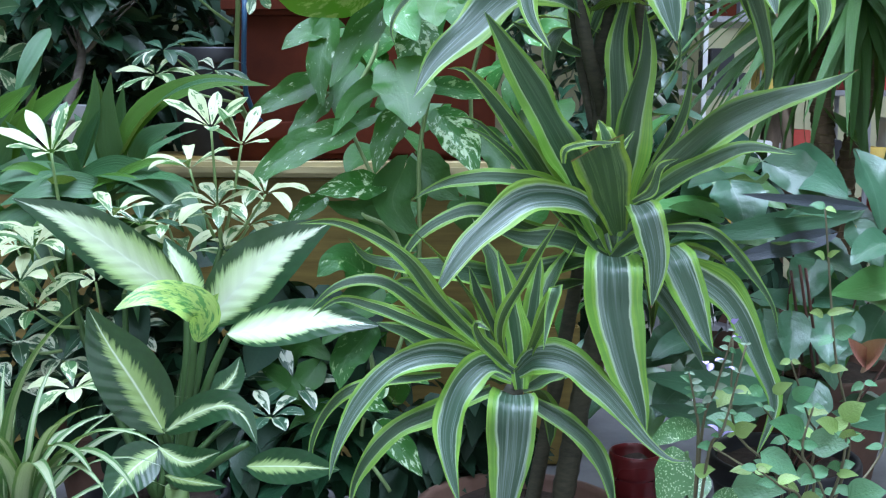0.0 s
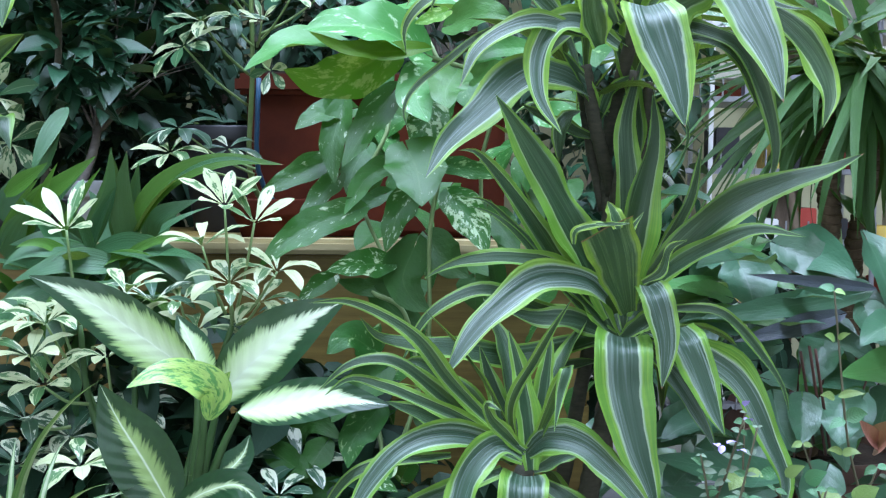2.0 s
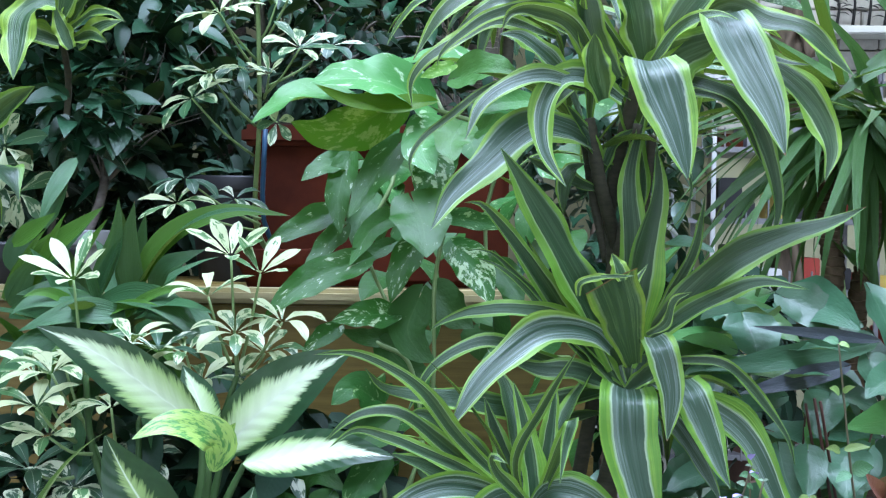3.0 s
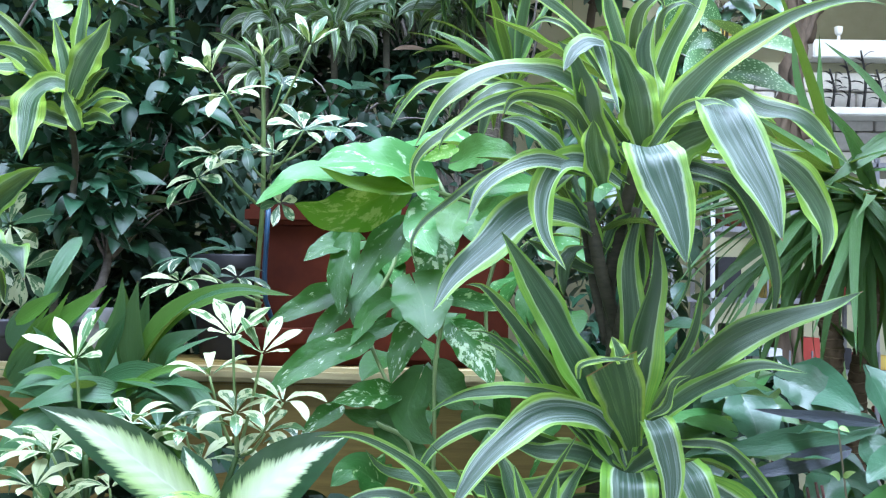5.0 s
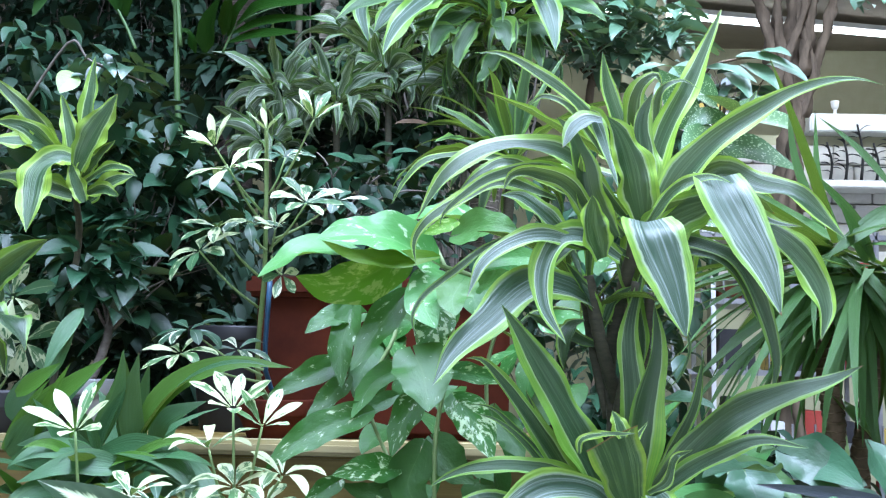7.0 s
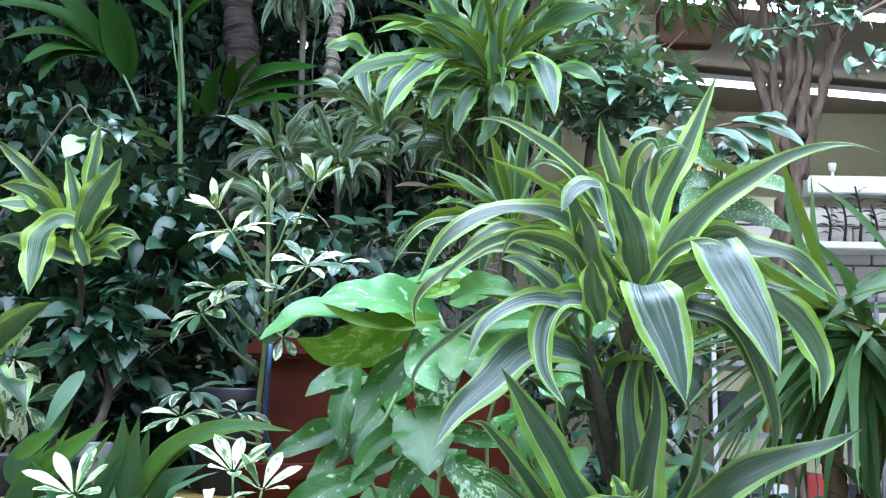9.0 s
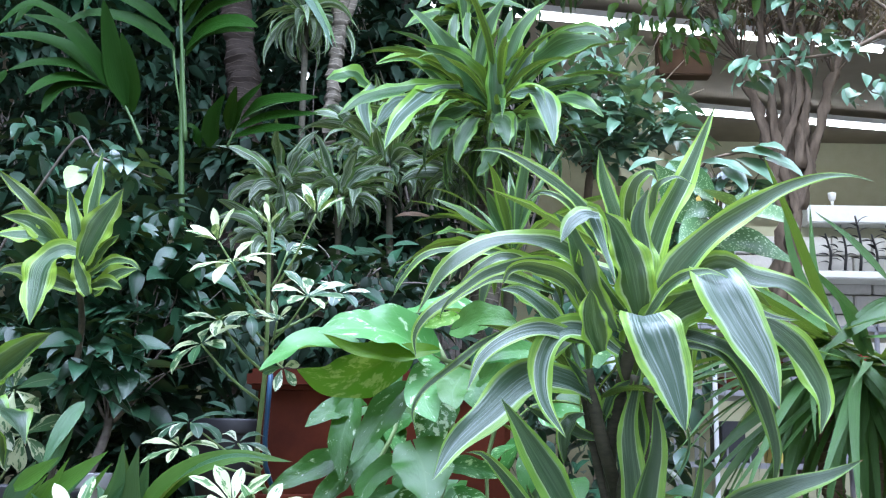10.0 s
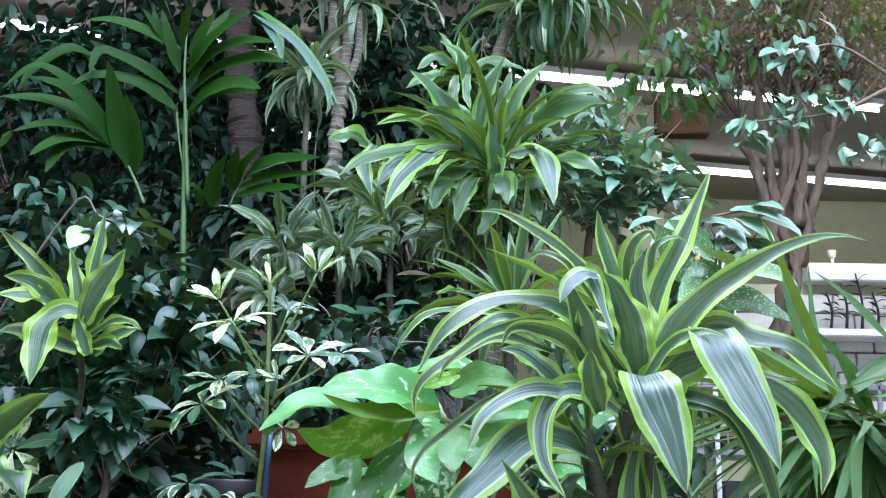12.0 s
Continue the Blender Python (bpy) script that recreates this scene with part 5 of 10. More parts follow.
blade(pothos, POTHOS_PALE, [(0.033, 1.620, 1.644), (-0.033, 1.585, 1.654), (-0.097, 1.550, 1.641)], 0.0844, "heart", turn=-35, fold=16, wave=0.35)
blade(pothos, POTHOS_PALE, [(-0.002, 1.540, 1.621), (0.038, 1.507, 1.629), (0.081, 1.470, 1.615)], 0.0614, "heart", fold=16, wave=0.35)
blade(pothos, POTHOS_YOUNG, [(-0.015, 1.500, 1.631), (-0.037, 1.478, 1.618), (-0.056, 1.460, 1.609)], 0.0266, "heart", fold=16, wave=0.35)
blade(pothos, POTHOS_PALE, [(0.099, 1.550, 1.589), (0.056, 1.523, 1.581), (0.024, 1.500, 1.564)], 0.0390, "heart", fold=16, wave=0.35)
blade(pothos, POTHOS_PALE, [(-0.032, 1.520, 1.548), (-0.053, 1.482, 1.514), (-0.035, 1.440, 1.475)], 0.0697, "heart", fold=16, wave=0.35)
blade(pothos, POTHOS_PALE, [(-0.001, 1.500, 1.544), (-0.013, 1.463, 1.518), (-0.008, 1.430, 1.493)], 0.0623, "heart", fold=16, wave=0.35)
blade(pothos, POTHOS_PALE, [(0.028, 1.520, 1.543), (0.055, 1.494, 1.549), (0.080, 1.470, 1.556)], 0.0415, "heart", fold=16, wave=0.35)
blade(pothos, POTHOS, [(-0.092, 1.540, 1.519), (-0.122, 1.505, 1.472), (-0.154, 1.460, 1.414)], 0.0526, "heart", fold=16, wave=0.35)
blade(pothos, POTHOS, [(-0.162, 1.620, 1.502), (-0.202, 1.585, 1.492), (-0.232, 1.550, 1.468)], 0.0463, "heart", fold=16, wave=0.35)
blade(pothos, POTHOS, [(-0.169, 1.600, 1.502), (-0.179, 1.565, 1.445), (-0.172, 1.530, 1.389)], 0.0464, "heart", fold=16, wave=0.35)
blade(pothos, POTHOS, [(-0.188, 1.620, 1.426), (-0.234, 1.588, 1.402), (-0.284, 1.550, 1.375)], 0.0482, "heart", fold=16, wave=0.35)
blade(pothos, POTHOS, [(-0.175, 1.580, 1.397), (-0.195, 1.555, 1.372), (-0.223, 1.520, 1.340)], 0.0383, "heart", fold=16, wave=0.35)
blade(pothos, POTHOS_PALE, [(-0.088, 1.550, 1.419), (-0.125, 1.526, 1.399), (-0.154, 1.490, 1.347)], 0.0388, "heart", fold=16, wave=0.35)
blade(pothos, POTHOS, [(-0.063, 1.460, 1.437), (-0.050, 1.429, 1.409), (-0.042, 1.380, 1.363)], 0.0865, "heart", fold=10, wave=0.35)
blade(pothos, POTHOS, [(-0.034, 1.560, 1.503), (-0.044, 1.529, 1.463), (-0.058, 1.500, 1.430)], 0.0616, "heart", fold=16, wave=0.35)
blade(pothos, POTHOS, [(-0.062, 1.550, 1.378), (-0.084, 1.524, 1.336), (-0.096, 1.500, 1.294)], 0.0483, "heart", fold=16, wave=0.35)
blade(pothos, POTHOS, [(-0.147, 1.500, 1.350), (-0.189, 1.478, 1.335), (-0.227, 1.456, 1.312), (-0.264, 1.430, 1.278)], 0.0547, "heart", fold=16, wave=0.35)
blade(pothos, POTHOS, [(-0.097, 1.520, 1.277), (-0.136, 1.496, 1.276), (-0.176, 1.470, 1.270)], 0.0473, "heart", fold=16, wave=0.35)
blade(pothos, POTHOS_DARK, [(-0.057, 1.540, 1.298), (-0.072, 1.519, 1.255), (-0.054, 1.503, 1.224), (-0.030, 1.490, 1.211)], 0.0650, "heart", fold=16, wave=0.35)
blade(pothos, POTHOS, [(-0.001, 1.500, 1.372), (0.030, 1.473, 1.333), (0.047, 1.450, 1.297)], 0.0593, "heart", fold=16, wave=0.35)
blade(pothos, POTHOS_DARK, [(0.056, 1.540, 1.346), (0.075, 1.521, 1.321), (0.093, 1.500, 1.294)], 0.0519, "heart", fold=16, wave=0.35)
blade(pothos, POTHOS, [(-0.175, 1.520, 1.255), (-0.199, 1.499, 1.239), (-0.219, 1.480, 1.224)], 0.0336, "heart", fold=16, wave=0.35)
blade(pothos, POTHOS_DARK, [(-0.011, 1.560, 1.419), (0.026, 1.541, 1.411), (0.065, 1.520, 1.402)], 0.0362, "heart", fold=16, wave=0.35)
blade(pothos, POTHOS_DARK, [(-0.089, 1.600, 1.234), (-0.138, 1.572, 1.236), (-0.174, 1.550, 1.250)], 0.0372, "heart", fold=16, wave=0.35)
blade(pothos, POTHOS_PALE, [(0.140, 1.620, 1.496), (0.172, 1.586, 1.482), (0.196, 1.550, 1.456)], 0.0592, "heart", fold=16, wave=0.35)
blade(pothos, POTHOS_DARK, [(-0.137, 1.660, 1.443), (-0.152, 1.635, 1.416), (-0.161, 1.600, 1.373)], 0.0472, "heart", fold=16, wave=0.35)
blade(pothos, POTHOS_DARK, [(-0.035, 1.620, 1.306), (-0.009, 1.600, 1.274), (0.025, 1.580, 1.251)], 0.0652, "heart", fold=16, wave=0.35)
blade(pothos, POTHOS_DARK, [(-0.105, 1.600, 1.374), (-0.138, 1.580, 1.357), (-0.169, 1.560, 1.341)], 0.0309, "heart", fold=16, wave=0.35)
blade(pothos, POTHOS_DARK, [(-0.109, 1.580, 1.223), (-0.074, 1.565, 1.193), (-0.032, 1.550, 1.179)], 0.0555, "heart", fold=16, wave=0.35)
blade(pothos, POTHOS_DARK, [(-0.115, 1.500, 1.156), (-0.146, 1.481, 1.175), (-0.175, 1.460, 1.154)], 0.0526, "heart", fold=16, wave=0.35)
blade(pothos, POTHOS_DARK, [(-0.100, 1.500, 1.123), (-0.138, 1.475, 1.095), (-0.167, 1.450, 1.060)], 0.0581, "heart", fold=16, wave=0.35)
blade(pothos, POTHOS_DARK, [(-0.108, 1.500, 1.066), (-0.138, 1.472, 1.031), (-0.144, 1.450, 0.996)], 0.0551, "heart", fold=16, wave=0.35)
blade(pothos, POTHOS, [(-0.079, 1.400, 0.955), (-0.051, 1.380, 0.930), (-0.026, 1.360, 0.902)], 0.0418, "heart", fold=16, wave=0.35)
blade(pothos, POTHOS_DARK, [(-0.182, 1.500, 1.015), (-0.202, 1.469, 0.990), (-0.224, 1.450, 0.987)], 0.0457, "heart", fold=16, wave=0.35)
blade(pothos, POTHOS, [(-0.089, 1.450, 0.996), (-0.111, 1.432, 0.993), (-0.071, 1.400, 0.978)], 0.0357, "heart", fold=16, wave=0.35)
blade(pothos, POTHOS_DARK, [(-0.238, 1.550, 1.011), (-0.201, 1.527, 1.042), (-0.157, 1.500, 1.024)], 0.0473, "heart", fold=16, wave=0.35)
blade(pothos, POTHOS_DARK, [(-0.150, 1.500, 0.940), (-0.180, 1.479, 0.954), (-0.216, 1.450, 0.938)], 0.0438, "heart", fold=16, wave=0.35)
blade(pothos, POTHOS_DARK, [(-0.068, 1.500, 0.974), (-0.050, 1.475, 1.014), (-0.018, 1.450, 1.004)], 0.0402, "heart", fold=16, wave=0.35)
blade(pothos, POTHOS_DARK, [(-0.255, 1.500, 1.007), (-0.220, 1.477, 0.988), (-0.176, 1.450, 0.971)], 0.0433, "heart", fold=16, wave=0.35)
rng = random.Random(21)
tube(pothos, "vine", STEM_PALE, [(-0.052, 1.700, 1.637), (-0.013, 1.580, 1.536), (-0.019, 1.550, 1.416), (-0.034, 1.520, 1.318), (-0.035, 1.500, 1.156), (-0.066, 1.460, 1.034)], 0.004, 0.003, 6, 24)
tube(pothos, "vine", STEM_PALE, [(-0.169, 1.800, 1.549), (-0.102, 1.660, 1.486), (-0.141, 1.620, 1.379), (-0.101, 1.560, 1.281), (-0.069, 1.520, 1.220)], 0.004, 0.003, 6, 24)
tube(pothos, "vine", STEM_PALE, [(-0.118, 1.900, 1.651), (-0.067, 1.620, 1.591), (0.056, 1.600, 1.539), (0.041, 1.600, 1.417), (0.047, 1.580, 1.271)], 0.004, 0.003, 6, 24)
tube(pothos, "vine", STEM_PALE, [(-0.132, 1.600, 1.087), (-0.100, 1.500, 1.007), (-0.114, 1.460, 0.919), (-0.072, 1.420, 0.859)], 0.004, 0.003, 6, 24)
tube(pothos, "vine", STEM_PALE, [(-0.121, 1.580, 1.228), (-0.069, 1.540, 1.200), (-0.051, 1.500, 1.091), (-0.092, 1.500, 0.974)], 0.004, 0.003, 6, 24)
for k in range(50):
    at = Vector((rng.uniform(-0.16, 0.28), rng.uniform(1.68, 1.95), rng.uniform(1.02, 1.62)))
    leaf(pothos, POTHOS_DARK, at, 180 + rng.uniform(-70, 70), rng.uniform(-75, -10), rng.uniform(0.055, 0.09), 25, rng.uniform(0.045, 0.07), rng.uniform(-25, 25), "heart", 14, 0.1, nu=4, nv=8)

dumb = thing("dumbcane", (-0.287, 1.14, 0.70), "dumbcane with cream-centred dark green leaves", "potted plant")
pot(dumb, (-0.287, 1.14, 0.70), 0.09, 0.15, BLACK_POT, "black plastic nursery pot")

blade(dumb, DUMBCANE, [(-0.273, 1.120, 1.186), (-0.321, 1.102, 1.227), (-0.374, 1.081, 1.270), (-0.430, 1.060, 1.300)], 0.0591, "broad", turn=10, fold=10, wave=0.08)
blade(dumb, DUMBCANE, [(-0.253, 1.120, 1.159), (-0.211, 1.113, 1.206), (-0.162, 1.106, 1.246), (-0.112, 1.100, 1.274)], 0.0722, "broad", turn=-8, fold=10, wave=0.08)
blade(dumb, DUMBCANE, [(-0.227, 1.100, 1.153), (-0.178, 1.088, 1.164), (-0.124, 1.075, 1.174), (-0.064, 1.060, 1.171)], 0.0512, "broad", turn=5, fold=10, wave=0.08)
blade(dumb, DUMBCANE_YOUNG, [(-0.251, 1.070, 1.151), (-0.240, 1.054, 1.184), (-0.261, 1.038, 1.203), (-0.289, 1.019, 1.209), (-0.314, 1.000, 1.198)], 0.0365, "broad", fold=10, wave=0.3)
blade(dumb, DUMBCANE_YOUNG, [(-0.255, 1.075, 1.151), (-0.240, 1.061, 1.182), (-0.224, 1.050, 1.206)], 0.0252, "broad", fold=14, wave=0.2)
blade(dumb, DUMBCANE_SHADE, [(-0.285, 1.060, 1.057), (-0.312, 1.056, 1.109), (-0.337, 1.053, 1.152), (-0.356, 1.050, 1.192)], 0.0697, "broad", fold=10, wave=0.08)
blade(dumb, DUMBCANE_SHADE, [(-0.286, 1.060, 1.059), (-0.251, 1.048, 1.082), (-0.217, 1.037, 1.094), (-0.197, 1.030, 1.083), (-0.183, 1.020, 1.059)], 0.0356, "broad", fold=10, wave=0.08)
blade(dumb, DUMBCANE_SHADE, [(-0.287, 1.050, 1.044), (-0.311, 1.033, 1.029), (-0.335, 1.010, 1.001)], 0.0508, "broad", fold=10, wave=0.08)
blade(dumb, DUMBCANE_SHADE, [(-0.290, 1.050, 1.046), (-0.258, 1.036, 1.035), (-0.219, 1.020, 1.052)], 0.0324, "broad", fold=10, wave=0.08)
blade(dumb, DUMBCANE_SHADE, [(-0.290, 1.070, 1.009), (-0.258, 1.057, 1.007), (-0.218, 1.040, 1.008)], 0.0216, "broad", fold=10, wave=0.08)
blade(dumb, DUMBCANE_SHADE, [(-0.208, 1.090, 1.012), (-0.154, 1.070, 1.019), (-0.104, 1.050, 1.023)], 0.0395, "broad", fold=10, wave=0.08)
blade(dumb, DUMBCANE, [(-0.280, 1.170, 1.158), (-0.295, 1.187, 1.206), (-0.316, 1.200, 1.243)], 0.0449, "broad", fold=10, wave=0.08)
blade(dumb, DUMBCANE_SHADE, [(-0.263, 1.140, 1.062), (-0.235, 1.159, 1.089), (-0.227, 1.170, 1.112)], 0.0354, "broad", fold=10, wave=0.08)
tube(dumb, "leaf_stalk", STEM, [(-0.293, 1.130, 0.975), (-0.266, 1.125, 1.098), (-0.251, 1.120, 1.161)], 0.0068, 0.0032, 8, 10)
tube(dumb, "leaf_stalk", STEM, [(-0.293, 1.130, 0.975), (-0.279, 1.135, 1.111), (-0.278, 1.140, 1.186)], 0.0068, 0.0032, 8, 10)
tube(dumb, "leaf_stalk", STEM, [(-0.293, 1.130, 0.975), (-0.255, 1.125, 1.092), (-0.229, 1.120, 1.148)], 0.0068, 0.0032, 8, 10)
tube(dumb, "leaf_stalk", STEM, [(-0.293, 1.130, 0.975), (-0.271, 1.115, 1.094), (-0.261, 1.100, 1.153)], 0.0068, 0.0032, 8, 10)
tube(dumb, "leaf_stalk", STEM, [(-0.293, 1.130, 0.975), (-0.292, 1.095, 1.021), (-0.294, 1.060, 1.064)], 0.0068, 0.0032, 8, 10)
tube(dumb, "leaf_stalk", STEM, [(-0.293, 1.130, 0.975), (-0.288, 1.095, 1.021), (-0.285, 1.060, 1.063)], 0.0068, 0.0032, 8, 10)
tube(dumb, "leaf_stalk", STEM, [(-0.293, 1.130, 0.975), (-0.292, 1.095, 1.007), (-0.293, 1.060, 1.036)], 0.0068, 0.0032, 8, 10)
tube(dumb, "leaf_stalk", STEM, [(-0.293, 1.130, 0.975), (-0.250, 1.125, 1.003), (-0.211, 1.120, 1.027)], 0.0068, 0.0032, 8, 10)
tube(dumb, "leaf_stalk", STEM, [(-0.293, 1.130, 0.975), (-0.289, 1.105, 0.989), (-0.287, 1.080, 1.000)], 0.0068, 0.0032, 8, 10)
tube(dumb, "stem", STEM_PALE, [(-0.287, 1.14, 0.82), (-0.293, 1.130, 0.975)], 0.014, 0.013, 10, 8, 0.06, 0.02)

umbrella = thing("umbrella_plant", (-0.395, 1.42, 0.70), "cream-variegated dwarf umbrella plant", "potted plant")
pot(umbrella, (-0.395, 1.42, 0.70), 0.10, 0.16, BLACK_POT, "black plastic nursery pot")

whorl(umbrella, UMBRELLA, (-0.506, 1.380, 1.328), (180, 60), 7, 0.067, 0.021, 100, 50, 18, (-0.497, 1.400, 1.201))
whorl(umbrella, UMBRELLA, (-0.303, 1.400, 1.360), (170, 60), 7, 0.062, 0.021, 101, 50, 18, (-0.298, 1.420, 1.199))
whorl(umbrella, UMBRELLA, (-0.260, 1.380, 1.339), (150, 60), 6, 0.054, 0.018, 102, 50, 18, (-0.295, 1.420, 1.207))
whorl(umbrella, UMBRELLA, (-0.527, 1.360, 1.207), (190, 77), 7, 0.070, 0.021, 103, 61, 58, (-0.500, 1.400, 1.140))
whorl(umbrella, UMBRELLA, (-0.539, 1.340, 1.166), (200, 71), 6, 0.065, 0.019, 104, 57, 58, (-0.509, 1.400, 1.110))
whorl(umbrella, UMBRELLA, (-0.293, 1.380, 1.260), (180, 71), 7, 0.057, 0.019, 105, 61, 58, (-0.295, 1.420, 1.207))
whorl(umbrella, UMBRELLA, (-0.423, 1.360, 1.247), (180, 80), 6, 0.066, 0.018, 106, 57, 58, (-0.453, 1.400, 1.179))
whorl(umbrella, UMBRELLA, (-0.342, 1.440, 1.304), (200, 80), 6, 0.065, 0.019, 107, 57, 58, (-0.315, 1.460, 1.209))
whorl(umbrella, UMBRELLA, (-0.237, 1.420, 1.272), (150, 77), 7, 0.060, 0.021, 108, 61, 58, (-0.295, 1.440, 1.204))
whorl(umbrella, UMBRELLA, (-0.541, 1.440, 1.211), (180, 84), 7, 0.074, 0.020, 109, 66, 58, (-0.507, 1.460, 1.097))
whorl(umbrella, UMBRELLA, (-0.264, 1.440, 1.227), (170, 74), 6, 0.056, 0.020, 110, 61, 58, (-0.300, 1.460, 1.194))
whorl(umbrella, UMBRELLA_GREEN, (-0.404, 1.420, 1.229), (180, 83), 6, 0.069, 0.020, 111, 61, 58, (-0.437, 1.440, 1.133))
whorl(umbrella, UMBRELLA, (-0.463, 1.300, 1.036), (180, 74), 6, 0.055, 0.022, 112, 61, 58, (-0.451, 1.400, 1.048))
whorl(umbrella, UMBRELLA, (-0.531, 1.360, 1.125), (190, 68), 6, 0.057, 0.021, 113, 57, 58, (-0.487, 1.400, 1.094))
whorl(umbrella, UMBRELLA_GREEN, (-0.571, 1.400, 1.071), (180, 71), 6, 0.072, 0.021, 114, 61, 58, (-0.518, 1.420, 1.058))
whorl(umbrella, UMBRELLA, (-0.355, 1.460, 1.185), (180, 77), 6, 0.066, 0.022, 115, 61, 58, (-0.380, 1.460, 1.114))
whorl(umbrella, UMBRELLA_GREEN, (-0.232, 1.400, 0.970), (170, 74), 6, 0.054, 0.021, 116, 61, 58, (-0.279, 1.450, 0.971))
whorl(umbrella, UMBRELLA_GREEN, (-0.534, 1.460, 1.033), (180, 77), 7, 0.076, 0.024, 117, 61, 58, (-0.462, 1.460, 1.033))
whorl(umbrella, UMBRELLA_GREEN, (-0.457, 1.500, 1.056), (180, 77), 7, 0.078, 0.024, 118, 61, 58, (-0.435, 1.500, 1.006))
whorl(umbrella, UMBRELLA_GREEN, (-0.591, 1.420, 1.003), (180, 77), 7, 0.073, 0.023, 119, 61, 58, (-0.503, 1.460, 1.016))
whorl(umbrella, UMBRELLA_GREEN, (-0.215, 1.500, 0.982), (180, 71), 6, 0.078, 0.024, 120, 61, 58, (-0.281, 1.500, 0.956))
whorl(umbrella, UMBRELLA, (-0.462, 1.400, 1.156), (180, 80), 7, 0.065, 0.018, 121, 61, 58, (-0.463, 1.440, 1.070))
whorl(umbrella, UMBRELLA, (-0.367, 1.420, 1.226), (180, 83), 7, 0.064, 0.017, 122, 61, 58, (-0.348, 1.460, 1.130))
whorl(umbrella, UMBRELLA, (-0.265, 1.460, 1.182), (170, 80), 7, 0.062, 0.018, 123, 61, 58, (-0.302, 1.460, 1.114))
whorl(umbrella, UMBRELLA_GREEN, (-0.227, 1.500, 1.204), (170, 80), 6, 0.058, 0.018, 124, 61, 58, (-0.289, 1.480, 1.126))
whorl(umbrella, UMBRELLA, (-0.573, 1.420, 1.198), (190, 80), 7, 0.070, 0.019, 125, 61, 58, (-0.523, 1.440, 1.101))
tube(umbrella, "stem", STEM, [(-0.395, 1.42, 0.84), (-0.487, 1.420, 1.074), (-0.497, 1.400, 1.201)], 0.006, 0.004, 7, 12)
tube(umbrella, "stem", STEM, [(-0.395, 1.42, 0.84), (-0.354, 1.440, 1.038), (-0.298, 1.420, 1.199)], 0.006, 0.004, 7, 12)
tube(umbrella, "stem", STEM, [(-0.395, 1.42, 0.84), (-0.458, 1.440, 0.989), (-0.507, 1.460, 1.097)], 0.006, 0.004, 7, 12)
tube(umbrella, "stem", STEM, [(-0.395, 1.42, 0.84), (-0.426, 1.460, 0.934), (-0.435, 1.500, 1.006)], 0.006, 0.004, 7, 12)
tube(umbrella, "stem", STEM, [(-0.395, 1.42, 0.84), (-0.347, 1.460, 0.902), (-0.277, 1.480, 0.962)], 0.006, 0.004, 7, 12)
tube(umbrella, "stem", STEM, [(-0.395, 1.42, 0.84), (-0.433, 1.440, 1.022), (-0.437, 1.440, 1.133)], 0.006, 0.004, 7, 12)

tall = thing("umbrella_plant", (-0.355, 2.06, 1.281), "tall variegated umbrella plant tied to a blue stake", "potted plant")
pot(tall, (-0.355, 2.06, 1.281), 0.075, 0.075, TERRACOTTA, "small terracotta pot")
tube(tall, "stem", STEM_PALE, [(-0.355, 2.06, 1.33), (-0.382, 2.000, 1.409), (-0.358, 1.900, 1.595), (-0.355, 1.850, 1.824), (-0.360, 1.830, 1.894)], 0.0058, 0.003, 8, 24, 0.05, 0.03)
tube(tall, "stake", BLUE_STAKE, [(-0.335, 2.075, 1.33), (-0.372, 2.030, 1.410), (-0.365, 2.000, 1.582)], 0.005, 0.005, 8, 6, label="blue plastic stake")

whorl(tall, UMBRELLA, (-0.346, 1.800, 1.829), (180, 60), 5, 0.045, 0.013, 200, 44, 14, (-0.356, 1.880, 1.761))
whorl(tall, UMBRELLA, (-0.264, 1.800, 1.851), (165, 62), 6, 0.062, 0.018, 201, 48, 14, (-0.343, 1.880, 1.730))
whorl(tall, UMBRELLA, (-0.431, 1.780, 1.795), (215, 52), 7, 0.064, 0.017, 202, 50, 18, (-0.360, 1.880, 1.693))
whorl(tall, UMBRELLA, (-0.400, 1.760, 1.753), (195, 66), 8, 0.084, 0.021, 203, 78, 50, (-0.355, 1.880, 1.669))
whorl(tall, UMBRELLA_HALF, (-0.419, 1.770, 1.654), (205, 62), 6, 0.066, 0.021, 204, 80, 50, (-0.361, 1.880, 1.577))
whorl(tall, UMBRELLA_HALF, (-0.445, 1.760, 1.611), (215, 48), 6, 0.072, 0.022, 205, 76, 55, (-0.364, 1.880, 1.524))
whorl(tall, UMBRELLA_HALF, (-0.272, 1.800, 1.702), (155, 55), 7, 0.074, 0.022, 206, 66, 40, (-0.346, 1.880, 1.631))
whorl(tall, UMBRELLA, (-0.324, 1.800, 1.657), (180, 50), 5, 0.036, 0.012, 207, 50, 20, (-0.346, 1.880, 1.626))
whorl(tall, UMBRELLA_HALF, (-0.310, 1.800, 1.577), (170, -10), 5, 0.050, 0.018, 208, 45, 20, (-0.343, 1.880, 1.616))
whorl(tall, UMBRELLA, (-0.480, 1.800, 1.437), (200, 60), 7, 0.064, 0.019, 209, 82, 55, (-0.353, 1.880, 1.390))
whorl(tall, UMBRELLA_GREEN, (-0.475, 1.840, 1.480), (195, 68), 8, 0.074, 0.022, 210, 84, 55, (-0.351, 1.880, 1.402))
whorl(tall, UMBRELLA_GREEN, (-0.386, 1.860, 1.674), (185, 62), 6, 0.060, 0.022, 211, 80, 50, (-0.352, 1.880, 1.626))
